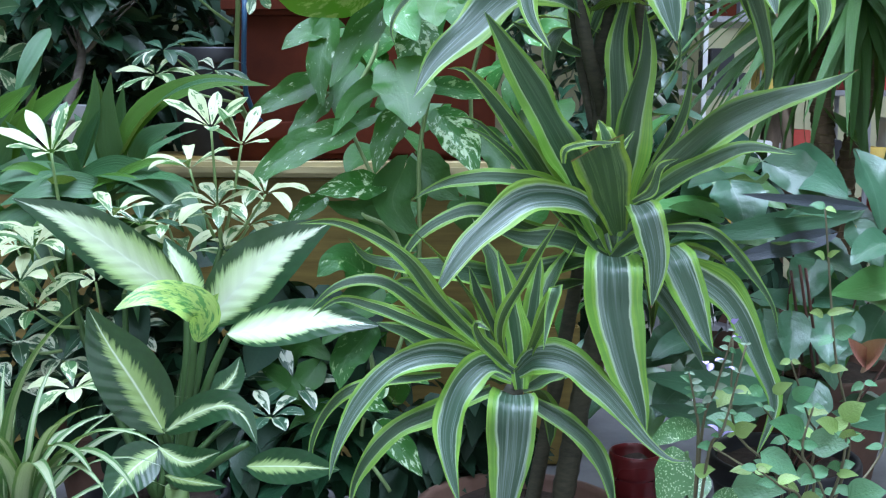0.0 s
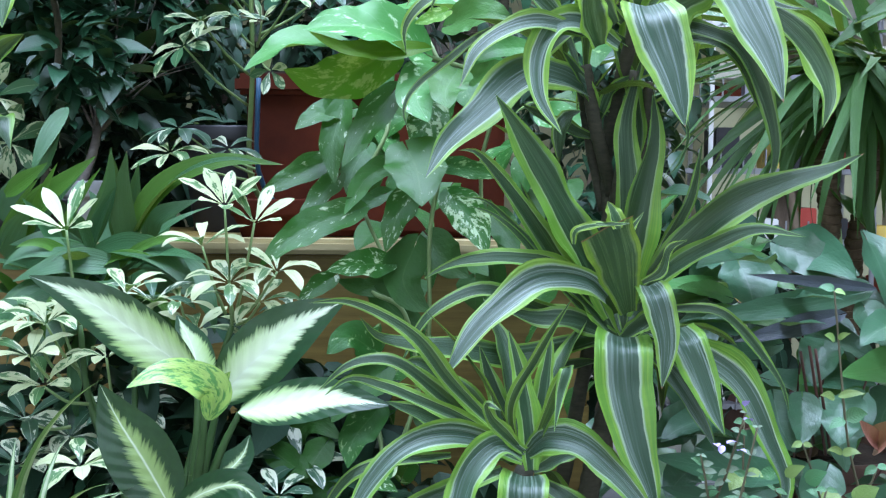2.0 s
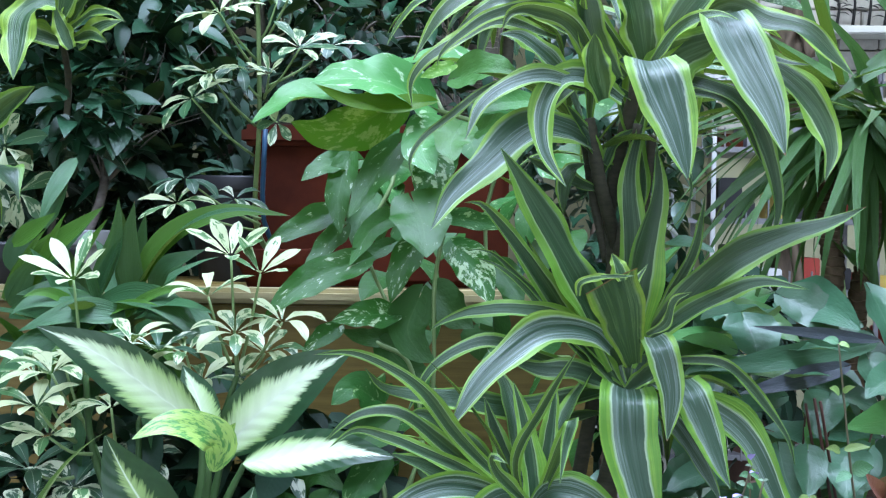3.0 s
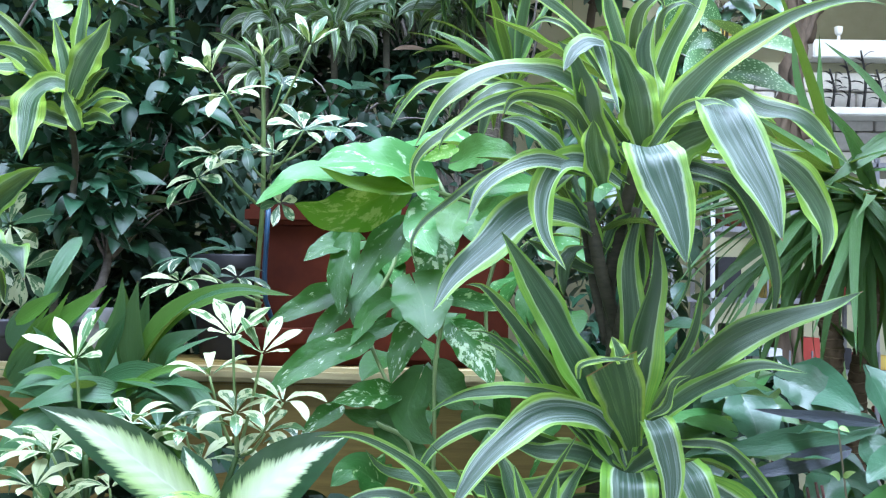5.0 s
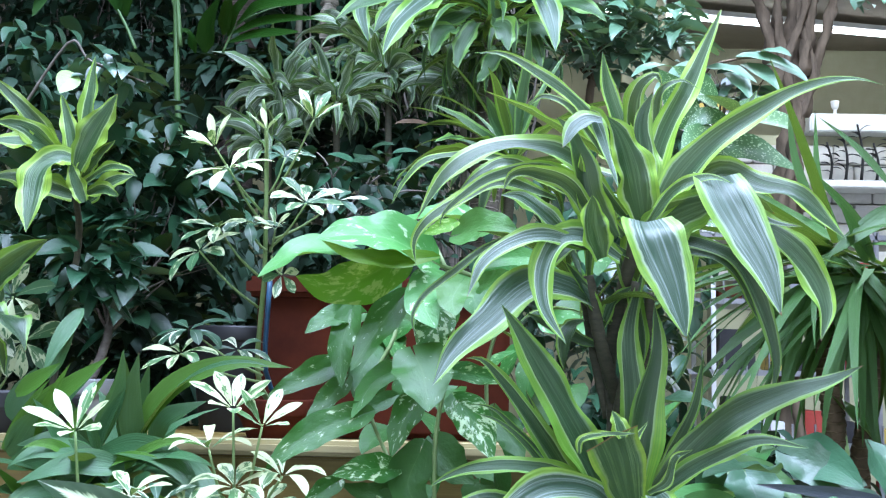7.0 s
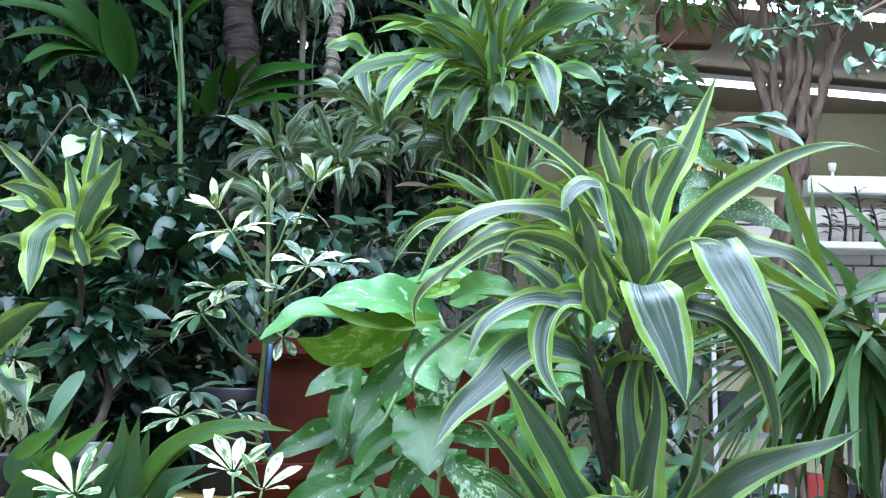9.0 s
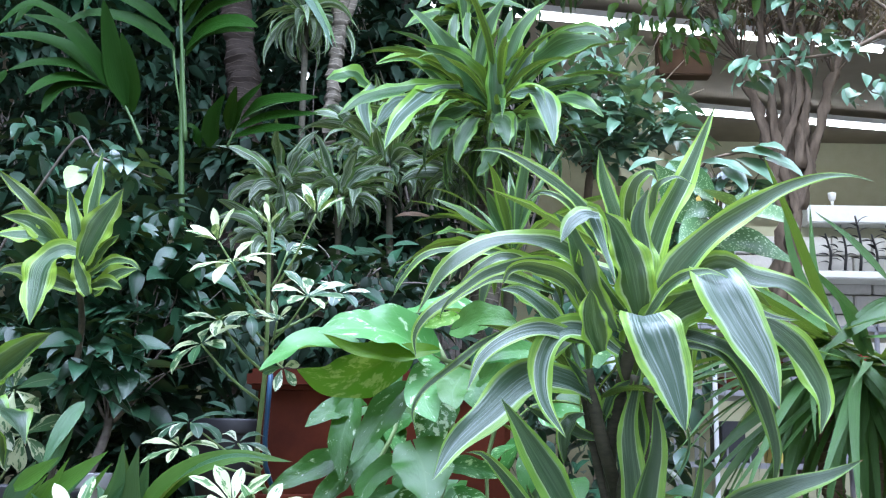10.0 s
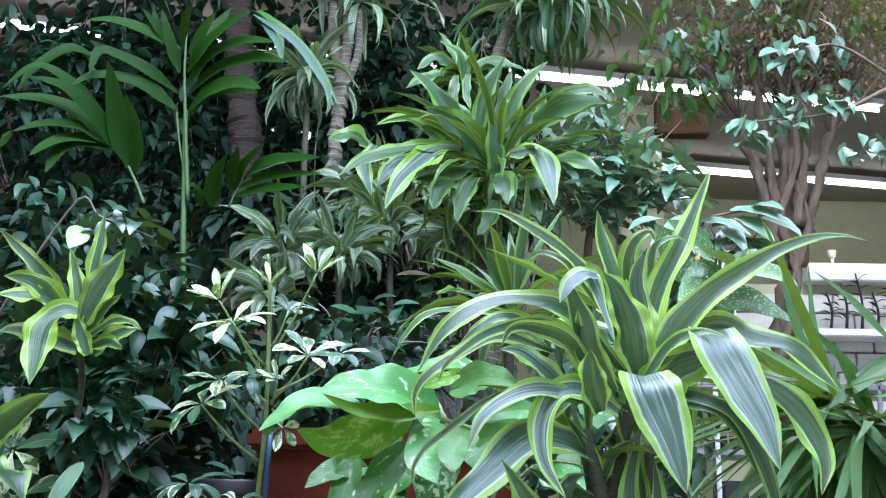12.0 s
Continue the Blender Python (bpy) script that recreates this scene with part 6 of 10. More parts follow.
whorl(tall, UMBRELLA_GREEN, (-0.229, 1.900, 1.724), (160, 62), 6, 0.058, 0.022, 212, 80, 50, (-0.343, 1.880, 1.646))
whorl(tall, UMBRELLA_GREEN, (-0.324, 1.880, 1.799), (175, 65), 6, 0.052, 0.018, 213, 75, 40, (-0.352, 1.880, 1.730))
whorl(tall, UMBRELLA_GREEN, (-0.397, 1.880, 1.447), (180, 60), 6, 0.060, 0.018, 214, 82, 55, (-0.350, 1.880, 1.412))

edge_umbrella = thing("umbrella_plant", (-0.883, 2.06, 1.281), "cream-leaved umbrella plant on the tier", "potted plant")
pot(edge_umbrella, (-0.883, 2.06, 1.281), 0.065, 0.08, BLACK_POT, "black plastic nursery pot")

whorl(edge_umbrella, UMBRELLA_HALF, (-0.800, 1.860, 1.533), (180, 20), 7, 0.075, 0.027, 300, 75, 40, (-0.869, 1.980, 1.358))
whorl(edge_umbrella, UMBRELLA_HALF, (-0.776, 1.860, 1.453), (180, 12), 7, 0.075, 0.027, 301, 75, 40, (-0.869, 1.980, 1.358))
whorl(edge_umbrella, UMBRELLA_GREEN, (-0.838, 1.860, 1.482), (180, 4), 7, 0.075, 0.027, 302, 75, 40, (-0.869, 1.980, 1.358))

fig = thing("weeping_fig", (-0.763, 2.16, 1.281), "dense dark weeping fig in a white pot", "potted plant")
pot(fig, (-0.763, 2.16, 1.281), 0.056, 0.105, WHITE_POT, "white plastic pot")
tube(fig, "trunk", BARK, [(-0.763, 2.16, 1.36), (-0.733, 2.2, 1.5), (-0.778, 2.300, 1.745)], 0.011, 0.007, 8, 10)
twigs(fig, BARK, (-0.733, 2.2, 1.48), (-0.717, 2.250, 1.727), (0.24, 0.12, 0.25), 22, 0.005, 4)
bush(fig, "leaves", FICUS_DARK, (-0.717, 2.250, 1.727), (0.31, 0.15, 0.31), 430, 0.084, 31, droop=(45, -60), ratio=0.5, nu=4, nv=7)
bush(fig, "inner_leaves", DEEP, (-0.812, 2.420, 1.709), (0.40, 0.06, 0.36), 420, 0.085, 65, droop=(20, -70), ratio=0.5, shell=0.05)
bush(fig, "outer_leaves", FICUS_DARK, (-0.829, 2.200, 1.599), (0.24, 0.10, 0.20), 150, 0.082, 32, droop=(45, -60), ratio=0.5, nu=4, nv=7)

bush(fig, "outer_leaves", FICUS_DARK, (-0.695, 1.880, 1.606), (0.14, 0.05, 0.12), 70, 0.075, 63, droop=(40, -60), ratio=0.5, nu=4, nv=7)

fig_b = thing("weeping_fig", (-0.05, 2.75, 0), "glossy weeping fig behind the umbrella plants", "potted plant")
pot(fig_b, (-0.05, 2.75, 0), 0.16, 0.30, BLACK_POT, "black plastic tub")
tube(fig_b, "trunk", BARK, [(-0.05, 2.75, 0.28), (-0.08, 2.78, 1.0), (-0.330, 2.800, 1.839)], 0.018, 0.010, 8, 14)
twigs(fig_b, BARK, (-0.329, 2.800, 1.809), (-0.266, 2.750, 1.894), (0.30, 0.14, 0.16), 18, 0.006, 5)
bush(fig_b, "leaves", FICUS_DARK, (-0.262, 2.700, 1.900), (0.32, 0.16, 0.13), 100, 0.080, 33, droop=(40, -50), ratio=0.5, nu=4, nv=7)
# lower leaves in the near-black colour, as painted shade
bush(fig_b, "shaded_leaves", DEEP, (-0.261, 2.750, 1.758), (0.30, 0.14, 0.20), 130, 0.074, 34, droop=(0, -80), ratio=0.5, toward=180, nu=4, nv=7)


dragon_left = thing("dracaena", (-0.80, 2.02, 1.281), "lemon and lime striped dragon plant on the tier", "potted plant")
pot(dragon_left, (-0.80, 2.07, 1.281), 0.06, 0.07, BLACK_POT, "black plastic pot")
tube(dragon_left, "cane", CANE, [(-0.80, 2.06, 1.335), (-0.739, 2.000, 1.627), (-0.706, 1.880, 1.729)], 0.007, 0.006, 8, 20, 0.08, 0.022)

blade(dragon_left, LIME_WIDE, [(-0.719, 1.850, 1.785), (-0.762, 1.832, 1.841), (-0.814, 1.813, 1.896), (-0.850, 1.800, 1.928)], 0.0385)
blade(dragon_left, LIME_WIDE, [(-0.715, 1.840, 1.775), (-0.764, 1.802, 1.823), (-0.790, 1.785, 1.832), (-0.816, 1.770, 1.832)], 0.0531, turn=20)
blade(dragon_left, LIME_WIDE, [(-0.719, 1.840, 1.789), (-0.761, 1.800, 1.799), (-0.813, 1.750, 1.795)], 0.0733)
blade(dragon_left, LIME_WIDE, [(-0.689, 1.800, 1.773), (-0.708, 1.786, 1.772), (-0.730, 1.762, 1.742), (-0.727, 1.735, 1.691), (-0.719, 1.700, 1.630)], 0.0680, fold=16)
blade(dragon_left, LIME_WIDE, [(-0.693, 1.830, 1.760), (-0.706, 1.839, 1.827), (-0.732, 1.850, 1.904)], 0.0374)
blade(dragon_left, LIME_WIDE, [(-0.696, 1.870, 1.812), (-0.693, 1.886, 1.905), (-0.691, 1.900, 1.990)], 0.0362)
blade(dragon_left, LIME_WIDE, [(-0.686, 1.830, 1.760), (-0.661, 1.826, 1.819), (-0.619, 1.820, 1.898)], 0.0666, fold=18)
blade(dragon_left, LIME_WIDE, [(-0.687, 1.860, 1.749), (-0.655, 1.849, 1.791), (-0.625, 1.840, 1.817)], 0.0356)
blade(dragon_left, LIME_WIDE, [(-0.679, 1.840, 1.735), (-0.630, 1.813, 1.759), (-0.593, 1.795, 1.758), (-0.563, 1.780, 1.740)], 0.0271)
blade(dragon_left, LIME_WIDE, [(-0.679, 1.880, 1.712), (-0.639, 1.880, 1.748), (-0.599, 1.880, 1.761)], 0.0451)
blade(dragon_left, LIME_WIDE, [(-0.705, 1.860, 1.717), (-0.762, 1.821, 1.731), (-0.791, 1.800, 1.740), (-0.818, 1.780, 1.733)], 0.0603)
blade(dragon_left, LIME_WIDE, [(-0.661, 1.800, 1.697), (-0.682, 1.800, 1.744), (-0.689, 1.800, 1.771)], 0.0359)
blade(dragon_left, LIME_WIDE, [(-0.688, 1.860, 1.712), (-0.641, 1.827, 1.723), (-0.600, 1.800, 1.709)], 0.0413)

dragon_edge = thing("dracaena", (-0.86, 1.55, 0.70), "lemon-edged dragon plant beside the staging end", "potted plant")
pot(dragon_edge, (-0.86, 1.55, 0.70), 0.10, 0.16, BLACK_POT, "black plastic nursery pot")
tube(dragon_edge, "cane", CANE, [(-0.86, 1.55, 0.84), (-0.88, 1.56, 1.2), (-0.779, 1.620, 1.490)], 0.012, 0.010, 8, 30, 0.08, 0.022)

leaf(dragon_edge, LIME, (-0.781, 1.62, 1.498), 124, 29, 0.234, 10, 0.0689, -93, wave=0.45, nu=8, nv=30, fold=28)
leaf(dragon_edge, LIME, (-0.779, 1.62, 1.49), 128, 8, 0.212, 60, 0.0803, 0, wave=0.45, nu=8, nv=30, fold=28)
crown(dragon_edge, LIME, (-0.779, 1.620, 1.490), 14, 0.24, 0.036, 41, rise=(75, 0), bend=(10, 90), arc=(-150, 20), wave=0.15)

cast = thing("cast_iron_plant", (-0.532, 1.72, 0.70), "cast iron plant with long arching green leaves", "potted plant")
pot(cast, (-0.532, 1.72, 0.70), 0.12, 0.20, BROWN_POT, "brown clay pot")

leaf(cast, DARK_STRAP, (-0.496, 1.6, 1.276), 114, 63, 0.31, 80, 0.0353, -27, shape="ovate", fold=14, wave=0.05)
leaf(cast, DARK_STRAP, (-0.656, 1.62, 1.291), 100, 55, 0.182, 15, 0.0375, -56, shape="ovate", fold=14, wave=0.05)
leaf(cast, DARK_STRAP, (-0.522, 1.66, 1.289), 176, 74, 0.162, 15, 0.0374, 156, shape="sword", fold=22)
leaf(cast, DARK_STRAP, (-0.516, 1.68, 1.261), 130, 83, 0.162, 10, 0.0381, -140, shape="sword", fold=22)
leaf(cast, DARK_STRAP, (-0.515, 1.6, 1.221), -129, 58, 0.193, 100, 0.0664, 36, shape="ovate", fold=14, wave=0.05)
leaf(cast, DARK_STRAP, (-0.538, 1.6, 1.276), 127, 18, 0.261, 75, 0.0581, -27, shape="ovate", fold=14, wave=0.05)
leaf(cast, DARK_STRAP, (-0.524, 1.6, 1.208), -134, 30, 0.222, 120, 0.0699, 29, shape="ovate", fold=14, wave=0.05)
leaf(cast, DARK_STRAP, (-0.633, 1.75, 1.51), -163, -38, 0.151, 30, 0.0286, 35, shape="ovate", fold=14, wave=0.05)
leaf(cast, DARK_STRAP, (-0.682, 1.6, 1.275), 128, 48, 0.114, 10, 0.0414, -119, shape="ovate", fold=14, wave=0.05)
leaf(cast, DARK_STRAP, (-0.722, 1.7, 1.322), 90, 72, 0.096, 10, 0.0445, -102, shape="ovate", fold=14, wave=0.05)
leaf(cast, DARK_STRAP, (-0.503, 1.62, 1.24), 126, 29, 0.257, 115, 0.0743, -20, shape="ovate", fold=14, wave=0.05)
leaf(cast, DARK_STRAP, (-0.507, 1.6, 1.208), 135, 2, 0.163, 60, 0.0591, -20, shape="ovate", fold=14, wave=0.05)
leaf(cast, DARK_STRAP, (-0.555, 1.64, 1.203), -75, 62, 0.122, 25, 0.0635, 42, shape="ovate", fold=14, wave=0.05)
leaf(cast, DARK_STRAP, (-0.619, 1.6, 1.19), -158, 39, 0.119, 40, 0.0614, 31, shape="ovate", fold=14, wave=0.05)
leaf(cast, DARK_STRAP, (-0.527, 1.7, 1.25), -73, 68, 0.142, 15, 0.0543, 48, shape="ovate", fold=14, wave=0.05)
leaf(cast, DARK_STRAP, (-0.518, 1.58, 1.193), -154, 4, 0.193, 90, 0.0548, 22, shape="ovate", fold=14, wave=0.05)
leaf(cast, DARK_STRAP, (-0.51, 1.58, 1.193), 124, 4, 0.223, 80, 0.0542, -19, shape="ovate", fold=14, wave=0.05)
leaf(cast, DARK_STRAP, (-0.58, 1.62, 1.266), -133, 81, 0.111, 15, 0.0353, 102, shape="sword", fold=22)
leaf(cast, DARK_STRAP, (-0.555, 1.6, 1.276), 124, 65, 0.132, 20, 0.0303, -102, shape="sword", fold=22)
leaf(cast, DARK_STRAP, (-0.582, 1.58, 1.269), -131, 66, 0.115, 20, 0.0324, 76, shape="sword", fold=22)
leaf(cast, DARK_STRAP, (-0.54, 1.58, 1.269), -176, 62, 0.117, 40, 0.0338, 89, shape="ovate", fold=14, wave=0.05)
leaf(cast, DARK_STRAP, (-0.533, 1.7, 1.214), 77, 61, 0.154, 15, 0.0474, -70, shape="ovate", fold=14, wave=0.05)
leaf(cast, CAST_BRIGHT, (-0.657, 1.6, 1.267), 118, 68, 0.174, 18, 0.0248, -106, shape="sword", fold=20, wave=0.06)
leaf(cast, CAST_BRIGHT, (-0.615, 1.6, 1.259), 112, 63, 0.187, 18, 0.0245, -89, shape="sword", fold=20, wave=0.06)
leaf(cast, CAST_BRIGHT, (-0.69, 1.6, 1.284), 121, 56, 0.149, 18, 0.0228, -85, shape="sword", fold=20, wave=0.06)
leaf(cast, CAST_BRIGHT, (-0.56, 1.58, 1.21), -142, 87, 0.16, 115, 0.0323, 68, shape="sword", fold=20, wave=0.06)
leaf(cast, CAST_BRIGHT, (-0.577, 1.58, 1.193), 116, 60, 0.219, 85, 0.0318, -51, shape="sword", fold=20, wave=0.06)
leaf(cast, CAST_BRIGHT, (-0.62, 1.56, 1.187), -144, 56, 0.113, 18, 0.0283, 70, shape="sword", fold=20, wave=0.06)
leaf(cast, CAST_BRIGHT, (-0.528, 1.56, 1.196), 109, 67, 0.237, 90, 0.0274, -57, shape="sword", fold=20, wave=0.06)
leaf(cast, CAST_BRIGHT, (-0.515, 1.57, 1.186), -155, 60, 0.188, 170, 0.0293, 33, shape="sword", fold=20, wave=0.06)
leaf(cast, CAST_BRIGHT, (-0.498, 1.57, 1.186), 133, 43, 0.2, 120, 0.0289, -26, shape="sword", fold=20, wave=0.06)
tube(cast, "leaf_stalk", STEM, [(-0.532, 1.72, 0.88), (-0.514, 1.660, 1.113), (-0.496, 1.600, 1.276)], 0.005, 0.004, 6, 8)
tube(cast, "leaf_stalk", STEM, [(-0.532, 1.72, 0.88), (-0.527, 1.690, 1.120), (-0.522, 1.660, 1.289)], 0.005, 0.004, 6, 8)
tube(cast, "leaf_stalk", STEM, [(-0.532, 1.72, 0.88), (-0.524, 1.700, 1.105), (-0.516, 1.680, 1.261)], 0.005, 0.004, 6, 8)
tube(cast, "leaf_stalk", STEM, [(-0.532, 1.72, 0.88), (-0.523, 1.660, 1.085), (-0.515, 1.600, 1.221)], 0.005, 0.004, 6, 8)
tube(cast, "leaf_stalk", STEM, [(-0.532, 1.72, 0.88), (-0.535, 1.660, 1.113), (-0.538, 1.600, 1.276)], 0.005, 0.004, 6, 8)
tube(cast, "leaf_stalk", STEM, [(-0.532, 1.72, 0.88), (-0.528, 1.660, 1.079), (-0.524, 1.600, 1.208)], 0.005, 0.004, 6, 8)
tube(cast, "leaf_stalk", STEM, [(-0.532, 1.72, 0.88), (-0.518, 1.670, 1.095), (-0.503, 1.620, 1.240)], 0.005, 0.004, 6, 8)
tube(cast, "leaf_stalk", STEM, [(-0.532, 1.72, 0.88), (-0.543, 1.680, 1.076), (-0.555, 1.640, 1.203)], 0.005, 0.004, 6, 8)
tube(cast, "leaf_stalk", STEM, [(-0.532, 1.72, 0.88), (-0.594, 1.670, 1.121), (-0.656, 1.620, 1.291)], 0.005, 0.004, 6, 8)
crown(cast, DARK_STRAP, (-0.549, 1.620, 1.179), 16, 0.26, 0.042, 45, rise=(65, 5), bend=(60, 140), arc=(90, 330), shape="ovate", fold=14, wave=0.05)

blade(cast, CAST_BRIGHT, [(-0.490, 1.600, 1.297), (-0.460, 1.591, 1.359), (-0.402, 1.581, 1.405), (-0.329, 1.571, 1.424), (-0.249, 1.560, 1.417)], 0.0385, "lance", fold=14, wave=0.12, nu=5, nv=18)
blade(cast, CAST_BRIGHT, [(-0.672, 1.600, 1.313), (-0.612, 1.583, 1.364), (-0.525, 1.560, 1.428)], 0.0454, "lance", fold=14, wave=0.12, nu=5, nv=18)
blade(cast, DARK_STRAP, [(-0.555, 1.600, 1.284), (-0.514, 1.577, 1.373), (-0.503, 1.560, 1.441)], 0.0376, "lance", fold=14, wave=0.12, nu=5, nv=18)
blade(cast, DARK_STRAP, [(-0.491, 1.600, 1.280), (-0.492, 1.577, 1.369), (-0.480, 1.560, 1.436)], 0.0402, "lance", fold=14, wave=0.12, nu=5, nv=18)
blade(cast, DARK_STRAP, [(-0.544, 1.580, 1.281), (-0.467, 1.551, 1.294), (-0.399, 1.521, 1.266), (-0.367, 1.500, 1.232)], 0.0480, "lance", fold=14, wave=0.12, nu=5, nv=18)
blade(cast, DARK_STRAP, [(-0.674, 1.580, 1.264), (-0.584, 1.564, 1.287), (-0.505, 1.550, 1.278)], 0.0463, "lance", fold=14, wave=0.12, nu=5, nv=18)
blade(cast, DARK_STRAP, [(-0.669, 1.700, 1.393), (-0.655, 1.708, 1.426), (-0.634, 1.720, 1.475)], 0.0293, "lance", fold=14, wave=0.12, nu=5, nv=18)
blade(cast, DARK_STRAP, [(-0.485, 1.550, 1.267), (-0.554, 1.516, 1.274), (-0.621, 1.480, 1.249)], 0.0440, "lance", fold=14, wave=0.12, nu=5, nv=18)
blade(cast, DARK_STRAP, [(-0.563, 1.600, 1.293), (-0.604, 1.577, 1.302), (-0.652, 1.550, 1.296)], 0.0396, "lance", fold=14, wave=0.12, nu=5, nv=18)
blade(cast, DARK_STRAP, [(-0.467, 1.620, 1.292), (-0.450, 1.612, 1.335), (-0.383, 1.600, 1.365)], 0.0359, "lance", fold=14, wave=0.12, nu=5, nv=18)
blade(cast, CAST_BRIGHT, [(-0.685, 1.620, 1.368), (-0.646, 1.610, 1.393), (-0.611, 1.600, 1.418)], 0.0350, "lance", fold=14, wave=0.12, nu=5, nv=18)
blade(cast, DARK_STRAP, [(-0.417, 1.560, 1.271), (-0.425, 1.538, 1.232), (-0.437, 1.520, 1.201)], 0.0339, "lance", fold=14, wave=0.12, nu=5, nv=18)
# black tub that also stands in for the deep shadow in this gap
tub = thing("plant_pot", (-0.47, 2.28, 1.281), "empty black plastic tub on the tier", "plant pot")
pot(tub, (-0.47, 2.28, 1.281), 0.115, 0.22, BLACK_POT)


# filler between the pots whose near-black colour stands for shade
under = thing("shade_foliage", (-0.45, 1.62, 0.70), "mixed foliage low between the pots, dark with painted shade", "foliage plant", kind="stuff")
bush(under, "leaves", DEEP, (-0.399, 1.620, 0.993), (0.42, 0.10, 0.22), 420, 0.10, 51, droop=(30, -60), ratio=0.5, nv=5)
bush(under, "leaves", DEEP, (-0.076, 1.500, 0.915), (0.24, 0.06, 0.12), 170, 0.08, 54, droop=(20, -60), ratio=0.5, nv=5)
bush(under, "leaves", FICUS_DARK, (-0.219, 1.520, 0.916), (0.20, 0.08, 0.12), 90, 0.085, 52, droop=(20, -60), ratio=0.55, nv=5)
bush(under, "leaves", FICUS, (-0.575, 1.600, 1.015), (0.30, 0.08, 0.14), 110, 0.09, 53, droop=(20, -60), ratio=0.5, nv=5)


spider = thing("spider_plant", (-0.413, 1.000, 0.70), "spider plant with cream-striped grassy leaves", "potted plant")
pot(spider, (-0.413, 1.000, 0.70), 0.075, 0.12, BLACK_POT, "black plastic nursery pot")

leaf(spider, SPIDER, (-0.423, 1, 0.983), 102, 94, 0.263, 65, 0.0244, 0, shape="grass", fold=25, nu=4, nv=14)
leaf(spider, SPIDER, (-0.412, 1, 0.977), 120, 79, 0.204, 70, 0.0202, 0, shape="grass", fold=25, nu=4, nv=14)
leaf(spider, SPIDER, (-0.401, 1, 0.974), 109, 81, 0.222, 115, 0.018, 0, shape="grass", fold=25, nu=4, nv=14)
leaf(spider, SPIDER, (-0.407, 1, 0.977), 130, 90, 0.198, 140, 0.0201, 0, shape="grass", fold=25, nu=4, nv=14)
leaf(spider, SPIDER, (-0.418, 1, 0.977), -168, 102, 0.143, 85, 0.0196, 0, shape="grass", fold=25, nu=4, nv=14)
leaf(spider, SPIDER, (-0.401, 1, 0.977), 126, 76, 0.234, 135, 0.0197, 0, shape="grass", fold=25, nu=4, nv=14)
leaf(spider, SPIDER, (-0.423, 1, 0.983), 12, 91, 0.129, 25, 0.0142, 0, shape="grass", fold=25, nu=4, nv=14)
leaf(spider, SPIDER, (-0.429, 1, 0.983), -14, 100, 0.172, 70, 0.0104, 0, shape="grass", fold=25, nu=4, nv=14)
leaf(spider, SPIDER, (-0.401, 1, 0.974), 133, 73, 0.196, 110, 0.0159, 0, shape="grass", fold=25, nu=4, nv=14)
leaf(spider, SPIDER, (-0.404, 0.98, 0.983), 144, 85, 0.185, 140, 0.0217, 0, shape="grass", fold=25, nu=4, nv=14)
leaf(spider, SPIDER, (-0.418, 1, 0.977), -180, 92, 0.168, 120, 0.0204, 0, shape="grass", fold=25, nu=4, nv=14)
leaf(spider, SPIDER, (-0.415, 1.02, 0.969), 19, 91, 0.141, 115, 0.0156, 0, shape="grass", fold=25, nu=4, nv=14)
leaf(spider, SPIDER, (-0.415, 1.02, 0.969), 46, 86, 0.178, 115, 0.0169, 0, shape="grass", fold=25, nu=4, nv=14)
leaf(spider, SPIDER, (-0.421, 1.02, 0.968), -11, 67, 0.119, 55, 0.0133, 0, shape="grass", fold=25, nu=4, nv=14)
crown(spider, SPIDER, (-0.413, 1.000, 0.971), 22, 0.20, 0.011, 61, rise=(80, 20), bend=(60, 150), shape="grass", nv=10)

yucca = thing("yucca", (0.648, 1.84, 0.70), "yucca with long sword leaves on rough brown canes", "potted plant")
pot(yucca, (0.648, 1.84, 0.70), 0.15, 0.24, BROWN_POT, "brown clay pot")
tube(yucca, "cane", CANE_BROWN, [(0.618, 1.84, 0.92), (0.649, 1.840, 1.281), (0.635, 1.820, 1.444), (0.646, 1.830, 1.570)], 0.022, 0.019, 12, 120, 0.09, 0.016, 0.35)
tube(yucca, "cane", CANE_BROWN, [(0.698, 1.88, 0.92), (0.720, 1.900, 1.278), (0.746, 1.900, 1.427), (0.763, 1.900, 1.545)], 0.020, 0.017, 12, 120, 0.09, 0.016, 0.35)

blade(yucca, YUCCA, [(0.600, 1.800, 1.576), (0.500, 1.778, 1.505), (0.430, 1.761, 1.447), (0.387, 1.750, 1.407)], 0.0246, "lance", fold=14, wave=0.1, nu=4, nv=16)
blade(yucca, YUCCA, [(0.610, 1.800, 1.569), (0.567, 1.778, 1.506), (0.534, 1.750, 1.420)], 0.0339, "lance", fold=14, wave=0.1, nu=4, nv=16)
blade(yucca, YUCCA, [(0.634, 1.800, 1.550), (0.662, 1.786, 1.469), (0.683, 1.770, 1.375), (0.703, 1.750, 1.254)], 0.0360, "lance", fold=14, wave=0.1, nu=4, nv=16)
blade(yucca, YUCCA, [(0.658, 1.800, 1.522), (0.643, 1.775, 1.469), (0.623, 1.750, 1.416)], 0.0332, "lance", fold=14, wave=0.1, nu=4, nv=16)
blade(yucca, YUCCA, [(0.637, 1.850, 1.559), (0.545, 1.833, 1.498), (0.464, 1.815, 1.419), (0.413, 1.800, 1.342)], 0.0218, "lance", fold=14, wave=0.1, nu=4, nv=16)
